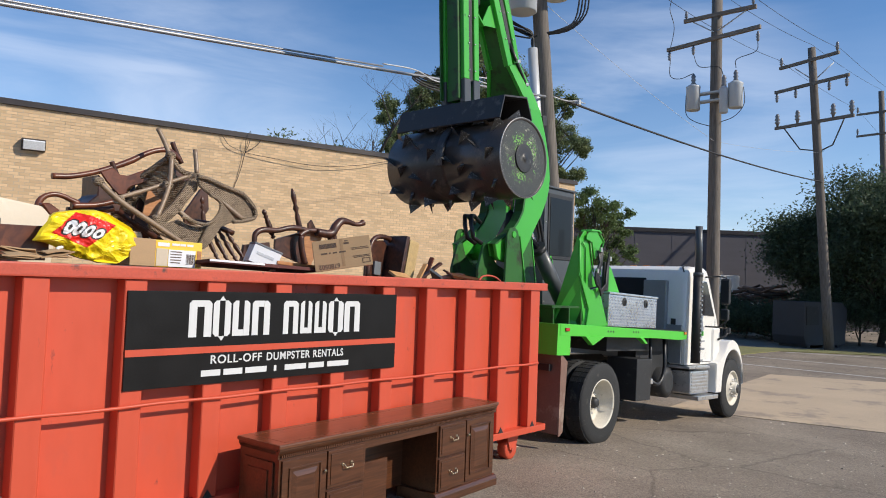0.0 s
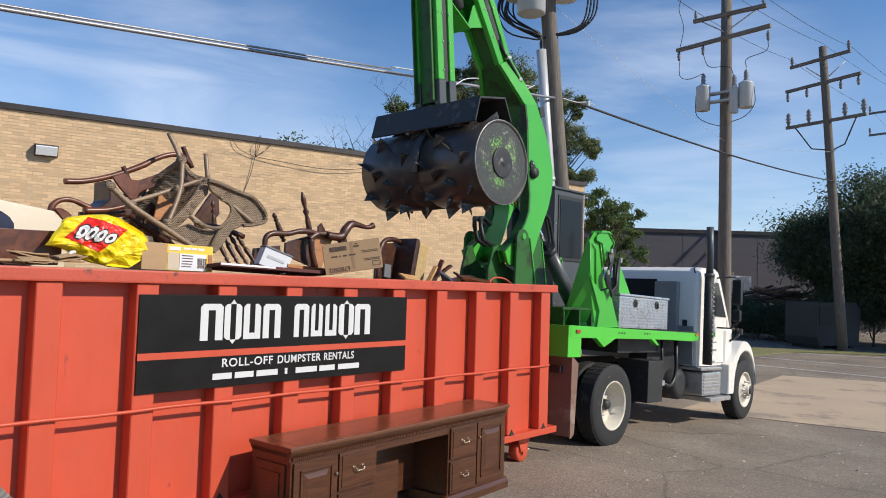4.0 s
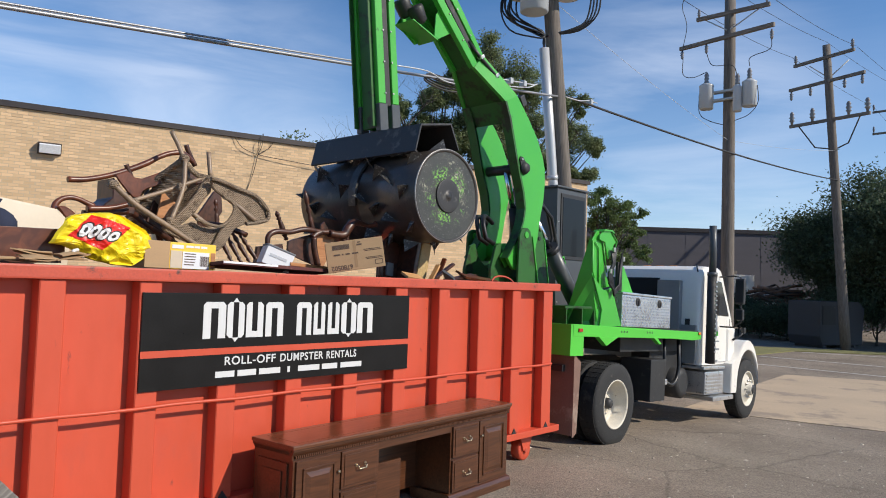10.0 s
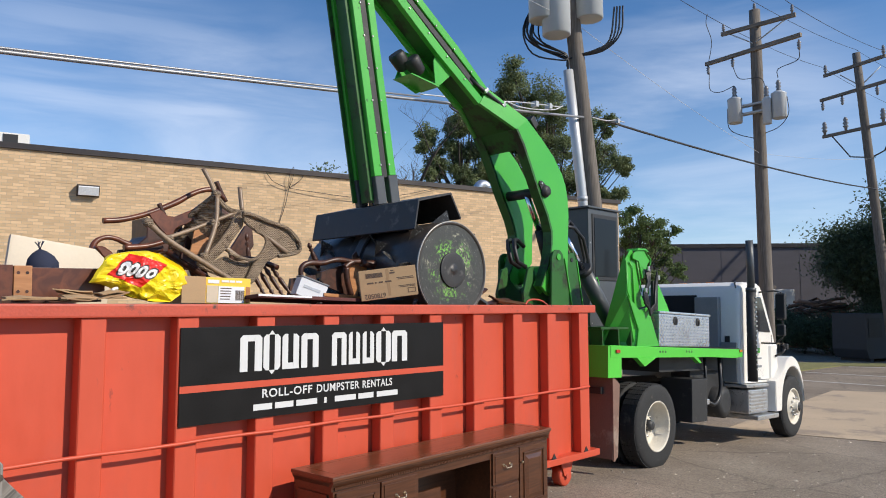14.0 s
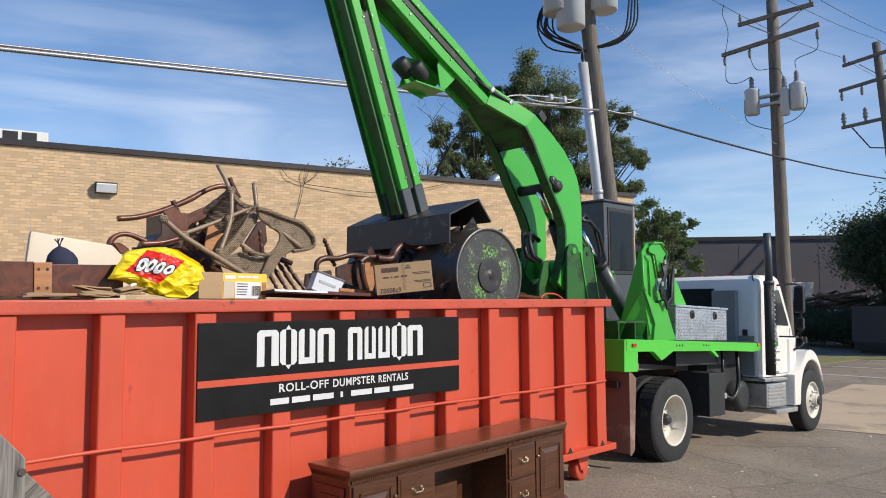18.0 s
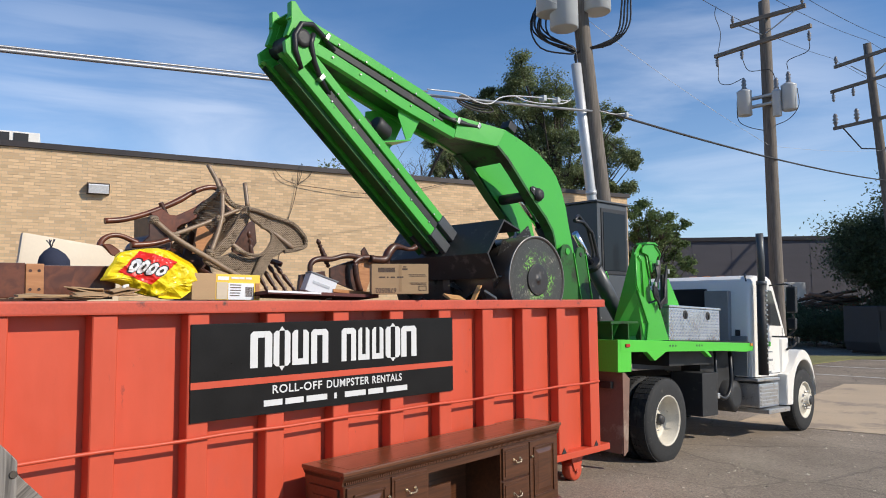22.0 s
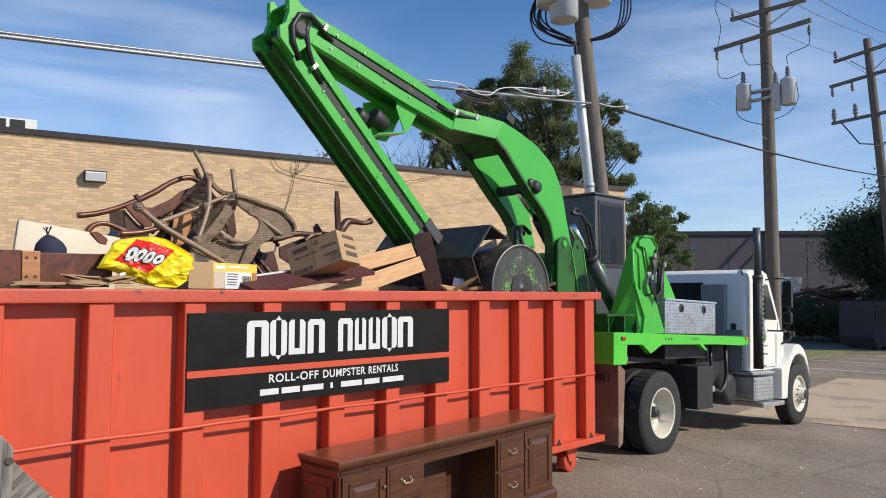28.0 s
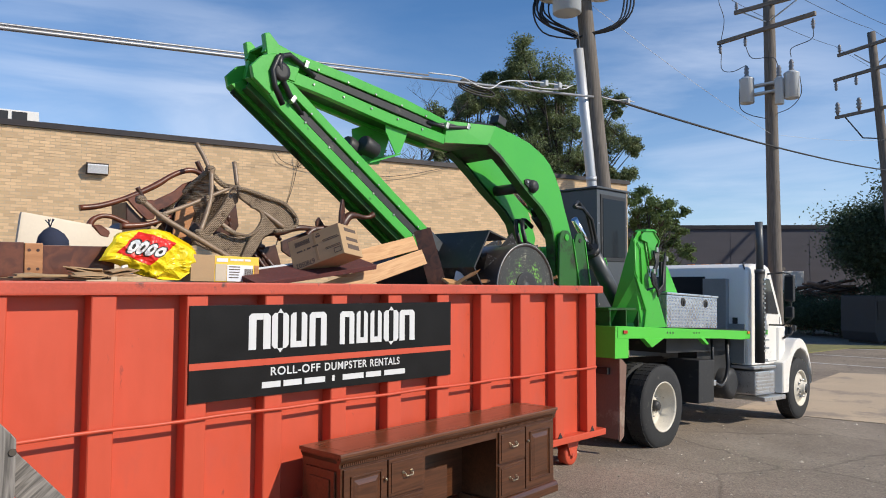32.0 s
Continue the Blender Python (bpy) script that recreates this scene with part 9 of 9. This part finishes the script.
# ---- the nearest bricks of the wall, one by one ----
def lay_bricks():
    single = mat("tan_brick_single", (0.63, 0.440, 0.258), 0.85, vary=0.09, scale=1.2, fine=60, per_object=0.15, bump=0.15)
    g = 0.0055
    bm = B()
    a = [bm.verts.new(p) for p in ((g, 0.01, g), (BRICK_L - g, 0.01, g), (BRICK_L - g, 0.01, BRICK_C - g), (g, 0.01, BRICK_C - g))]
    b = [bm.verts.new(p) for p in ((g + 0.001, 0.0, g + 0.001), (BRICK_L - g - 0.001, 0.0, g + 0.001), (BRICK_L - g - 0.001, 0.0, BRICK_C - g - 0.001), (g + 0.001, 0.0, BRICK_C - g - 0.001))]
    bm.faces.new(b)
    for i in range(4):
        bm.faces.new((a[i], a[(i + 1) % 4], b[(i + 1) % 4], b[i]))
    bmesh.ops.recalc_face_normals(bm, faces=bm.faces)
    me = mesh_of("brick", bm, single)
    rnd = random.Random(9)
    for row in range(20):
        shift = BRICK_L / 2 if row % 2 else 0.0
        first = -9.0 - shift
        first += math.ceil((1.0 - 0.06 - first) / BRICK_L) * BRICK_L
        x, count = first, 0
        while x < 1.0 + 15 * BRICK_L - 0.06:
            o = new("brick", me)
            o.parent = building
            o.matrix_basis = Matrix.Translation((x + (0.007 if 0 <= x - 1.52 < BRICK_L else 0.0), rnd.uniform(-0.003, 0.001), WALL_H - (row + 1) * BRICK_C))
            x += BRICK_L


lay_bricks()


# ---- what moves ----
ARM_ROWS = [                                    # seconds, boom angle, stick angle, drum place from the foot pin
    (0.0, 102.3, -85.9, -0.715, 1.059), (1.0, 104.0, -84.6, -0.774, 1.055), (2.0, 106.4, -83.5, -0.894, 1.029), (3.0, 109.0, -84.0, -1.116, 0.994),
    (3.5, 110.1, -84.6, -1.233, 0.963), (5.5, 114.8, -82.3, -1.445, 0.865), (6.0, 115.9, -82.6, -1.54, 0.816), (7.0, 118.1, -84.7, -1.811, 0.739),
    (8.0, 120.4, -84.5, -1.963, 0.646), (9.0, 122.7, -83.2, -2.034, 0.547), (10.0, 125.3, -83.7, -2.233, 0.446), (11.0, 128.4, -84.4, -2.471, 0.304),
    (12.0, 131.5, -81.8, -2.511, 0.168), (12.5, 130.8, -83.3, -2.546, 0.143), (13.0, 132.4, -81.8, -2.559, 0.08), (13.5, 134.5, -80.6, -2.612, 0.002),
    (14.0, 134.9, -80.1, -2.596, -0.064), (14.5, 135.5, -79.3, -2.592, -0.091), (16.5, 137.3, -76.8, -2.541, -0.195), (17.0, 137.1, -76.9, -2.529, -0.192),
    (17.5, 137.0, -76.5, -2.505, -0.181), (18.0, 138.8, -70.6, -2.279, -0.16), (18.5, 141.5, -64.3, -2.076, -0.181), (19.0, 144.6, -56.6, -1.856, -0.133),
    (19.5, 148.2, -49.1, -1.645, -0.139), (20.0, 152.8, -41.9, -1.501, -0.178), (20.5, 153.5, -40.2, -1.439, -0.174), (21.0, 153.8, -39.7, -1.432, -0.168),
    (22.0, 153.4, -40.2, -1.42, -0.183), (23.0, 153.5, -41.3, -1.486, -0.222), (24.0, 153.3, -42.2, -1.504, -0.258), (25.0, 153.5, -42.9, -1.552, -0.286),
    (25.5, 153.6, -43.3, -1.575, -0.302), (27.5, 153.6, -44.8, -1.633, -0.367), (28.0, 153.7, -44.8, -1.64, -0.374), (29.0, 153.8, -44.9, -1.644, -0.388),
    (30.0, 153.6, -44.9, -1.629, -0.393), (31.0, 153.6, -44.9, -1.616, -0.403), (31.5, 153.7, -44.9, -1.615, -0.409), (32.0, 160.8, -35.8, -1.593, -0.431),
]


def motions():
    boom_rows, stick_rows, drum_rows = [], [], []
    spin, last = 0.0, None
    for t, a, b, dx, dz in ARM_ROWS:
        boom_rows.append((t, pose(0, 0, 0, 0, -a, 0)))
        stick_rows.append((t, pose(dx - L_STICK * math.cos(radians(b)), 0, dz - L_STICK * math.sin(radians(b)), 0, -b, 0)))
        if last is not None and 17 < t < 21:
            spin += math.degrees((dx - last) / DRUM_R)
        if 23 < t <= 27.5:
            spin -= 12.0 * (t - before)
        last, before = dx, t
        drum_rows.append((t, pose(dx, 0, dz, 0, spin, 0)))
    walk(boom, boom_rows)
    walk(stick, stick_rows)
    walk(drum, drum_rows)
    # junk that the drum shoves about
    start = pose(-3.044, 0.02, 2.017, 0, -10, -38)
    walk(big_box, [(0, start), (9, start), (12, pose(-3.044, 0.02, 2.017, 0, -8, -37)), (18.5, pose(-3.044, 0.02, 2.017, 0, -5, -36)), (20, pose(-3.034, 0.02, 2.013, 0, 0, -35)),
                   (23.5, pose(-3.034, 0.02, 2.013, 0, 0, -35)), (24.3, pose(-2.98, 0.02, 2.04, 0, -2, -38)), (25.0, pose(-3.41, 0.12, 2.11, 0, -12, -52)), (25.5, pose(-3.60, 0.16, 2.13, 0, -16, -62)),
                   (27.5, pose(-3.737, 0.18, 2.128, -5, -18, -65.5)), (32, pose(-3.737, 0.18, 2.128, -5, -18, -65.5))])
    rest = pose(-3.0, 0.9, 2.1)
    walk(side_chair, [(0, rest), (23.5, rest), (24.3, pose(-3.06, 0.92, 2.12, 0, -2, 0)), (25.0, pose(-3.26, 1.0, 2.18, 0, -8, 0)), (25.5, pose(-3.40, 1.0, 2.18, 0, -6, 0)), (27.5, pose(-3.44, 1.0, 2.19, 0, -4, 0)), (32, pose(-3.44, 1.0, 2.18, 0, -4, 0))])
    def swung(pivot, dx, dz, ry):
        """A turn about pivot (x, z) in the plane of the heap, then a shift."""
        return Matrix.Translation((pivot[0] + dx, 0, pivot[1] + dz)) @ pose(0, 0, 0, 0, ry, 0) @ Matrix.Translation((-pivot[0], 0, -pivot[1]))
    still = pose(0, 0, 0)
    for ob, pivot, dx, dz, ry in ((chair_arm, (-5.0, 2.4), -0.10, -0.01, 0.0), (wicker, (-4.16, 2.5), -0.13, 0.015, -1.5), (armchair, (-4.5, 2.75), -0.265, -0.075, -3.0), (spindle_chair, (-3.6, 2.2), -0.24, -0.03, -6.0)):
        walk(ob, [(0, still), (12.5, still), (14.5, swung(pivot, dx * 0.12, dz * 0.12, ry * 0.12)), (19, swung(pivot, dx * 0.2, dz * 0.2, ry * 0.2)), (22.5, swung(pivot, dx * 0.35, dz * 0.35, ry * 0.35)),
                  (24.2, swung(pivot, dx * 0.5, dz * 0.5, ry * 0.5)), (25.5, swung(pivot, dx * 0.85, dz * 0.85, ry * 0.85)), (27.5, swung(pivot, dx, dz, ry)), (32, swung(pivot, dx, dz, ry))])
    walk(loose_post, [(0, pose(-2.74, 1.0, 2.05)), (10.5, pose(-2.74, 1.0, 2.05)), (11.5, pose(-2.78, 1.0, 2.0, 0, -20, 0)), (12.5, pose(-2.85, 1.0, 1.92, 0, -48, 0)), (13.5, pose(-2.90, 1.0, 1.80, 0, -70, 0)), (32, pose(-2.90, 1.0, 1.80, 0, -70, 0))])
    walk(office_back, [(0, pose(-1.84, 0.90, 1.98, 0, 4, 12)), (10, pose(-1.84, 0.90, 1.98, 0, 4, 12)), (12, pose(-1.78, 0.92, 1.82, 0, 20, 12)), (13.5, pose(-1.80, 0.95, 1.55, 0, 45, 12)), (32, pose(-1.80, 0.95, 1.50, 0, 45, 12))])
    walk(cushion, [(0, pose(-1.64, 0.84, 1.98, 0, 12, 4)), (10, pose(-1.64, 0.84, 1.98, 0, 12, 4)), (12, pose(-1.40, 0.92, 1.86, 0, 30, 4)), (13.5, pose(-1.36, 0.95, 1.55, 0, 55, 4)), (32, pose(-1.36, 0.95, 1.50, 0, 55, 4))])
    walk(wipes, [(0, pose(-3.60, 0.46, 2.035, 0, 20, -18)), (24.0, pose(-3.60, 0.46, 2.035, 0, 20, -18)), (25.0, pose(-3.66, 0.60, 1.99, 0, 30, -18)), (25.5, pose(-3.68, 0.80, 1.86, 0, 40, -18)), (32, pose(-3.68, 0.80, 1.80, 0, 40, -18))])
    walk(patterned, [(0, pose(-3.67, 0.30, 2.005, -4, 1.6, 2)), (23.5, pose(-3.67, 0.30, 2.005, -4, 1.6, 2)), (25.0, pose(-3.72, 0.34, 1.99, -4, -1, 2)), (25.5, pose(-3.74, 0.36, 1.96, -4, -2, 2)), (27.5, pose(-3.74, 0.40, 1.90, -4, -2, 2)), (32, pose(-3.74, 0.40, 1.90, -4, -2, 2))])
    walk(late_panel, [(0, pose(-3.3, 0.5, 1.60, -8, -2, 2)), (23.5, pose(-3.4, 0.5, 1.70, -8, -2, 2)), (25.0, pose(-3.68, 0.34, 2.02, -10, -6, 2)), (25.5, pose(-3.70, 0.22, 2.04, 12, -8, 3)), (32, pose(-3.70, 0.22, 2.03, 16, -8, 3))])
    walk(pine[0], [(0, pose(-2.2, 0.62, 1.50, 0, -12, 0)), (23.8, pose(-2.2, 0.62, 1.60, 0, -12, 0)), (24.4, pose(-2.3, 0.60, 1.86, 0, -14, 0)), (25.0, pose(-2.62, 0.58, 2.20, -20, -16, 4)), (25.5, pose(-2.72, 0.58, 2.24, -20, -14, 4)), (27.5, pose(-2.87, 0.50, 2.246, -18, -13, 6)), (32, pose(-2.87, 0.50, 2.246, -18, -13, 6))])
    walk(pine[1], [(0, pose(-2.2, 0.48, 1.50, 0, -12, 0)), (23.8, pose(-2.2, 0.48, 1.60, 0, -12, 0)), (24.4, pose(-2.35, 0.46, 1.80, 0, -14, 0)), (25.0, pose(-2.66, 0.44, 2.08, -20, -18, -2)), (25.5, pose(-2.78, 0.44, 2.10, -20, -18, -2)), (27.5, pose(-2.978, 0.38, 2.058, -15, -16, 2)), (32, pose(-2.978, 0.38, 2.058, -15, -16, 2))])
    walk(dark_plank, [(0, pose(-1.8, 0.75, 1.35, 0, 60, 0)), (25.5, pose(-1.8, 0.75, 1.35, 0, 60, 0)), (26.4, pose(-1.9, 0.72, 1.8, 0, 8, -20)), (27.5, pose(-2.0, 0.70, 2.15, 0, -13, -40)), (29, pose(-1.99, 0.70, 2.14, 0, -14, -40)), (32, pose(-1.99, 0.70, 2.12, 0, -16, -40))])
    walk(slat, [(0, pose(-2.8, 0.95, 1.9, 0, 40, 0)), (25.2, pose(-2.8, 0.95, 1.9, 0, 40, 0)), (26.4, pose(-2.95, 0.95, 2.6, 0, 10, 20)), (27.5, pose(-3.01, 0.95, 2.93, 0, -8, 25)), (29, pose(-2.95, 0.95, 2.75, 0, 6, 25)), (32, pose(-2.95, 0.95, 2.74, 0, 6, 25))])
    walk(scrap, [(0, pose(-1.7, 0.7, 1.6)), (25.5, pose(-1.7, 0.7, 1.7)), (27.5, pose(-1.66, 0.55, 2.03, 70, 10, 0)), (32, pose(-1.66, 0.55, 2.03, 70, 10, 0))])
    for k, o in enumerate(splinters):
        x = -1.9 + 0.22 * k
        walk(o, [(0, pose(x, 0.5, 1.5)), (24, pose(x, 0.5, 1.6)), (25.5 + 0.2 * k, pose(x, 0.42 + 0.05 * (k % 3), 1.99, 0, -30 + 25 * (k % 4), 30 * k - 60)), (32, pose(x, 0.42 + 0.05 * (k % 3), 1.99, 0, -30 + 25 * (k % 4), 30 * k - 60))])


motions()
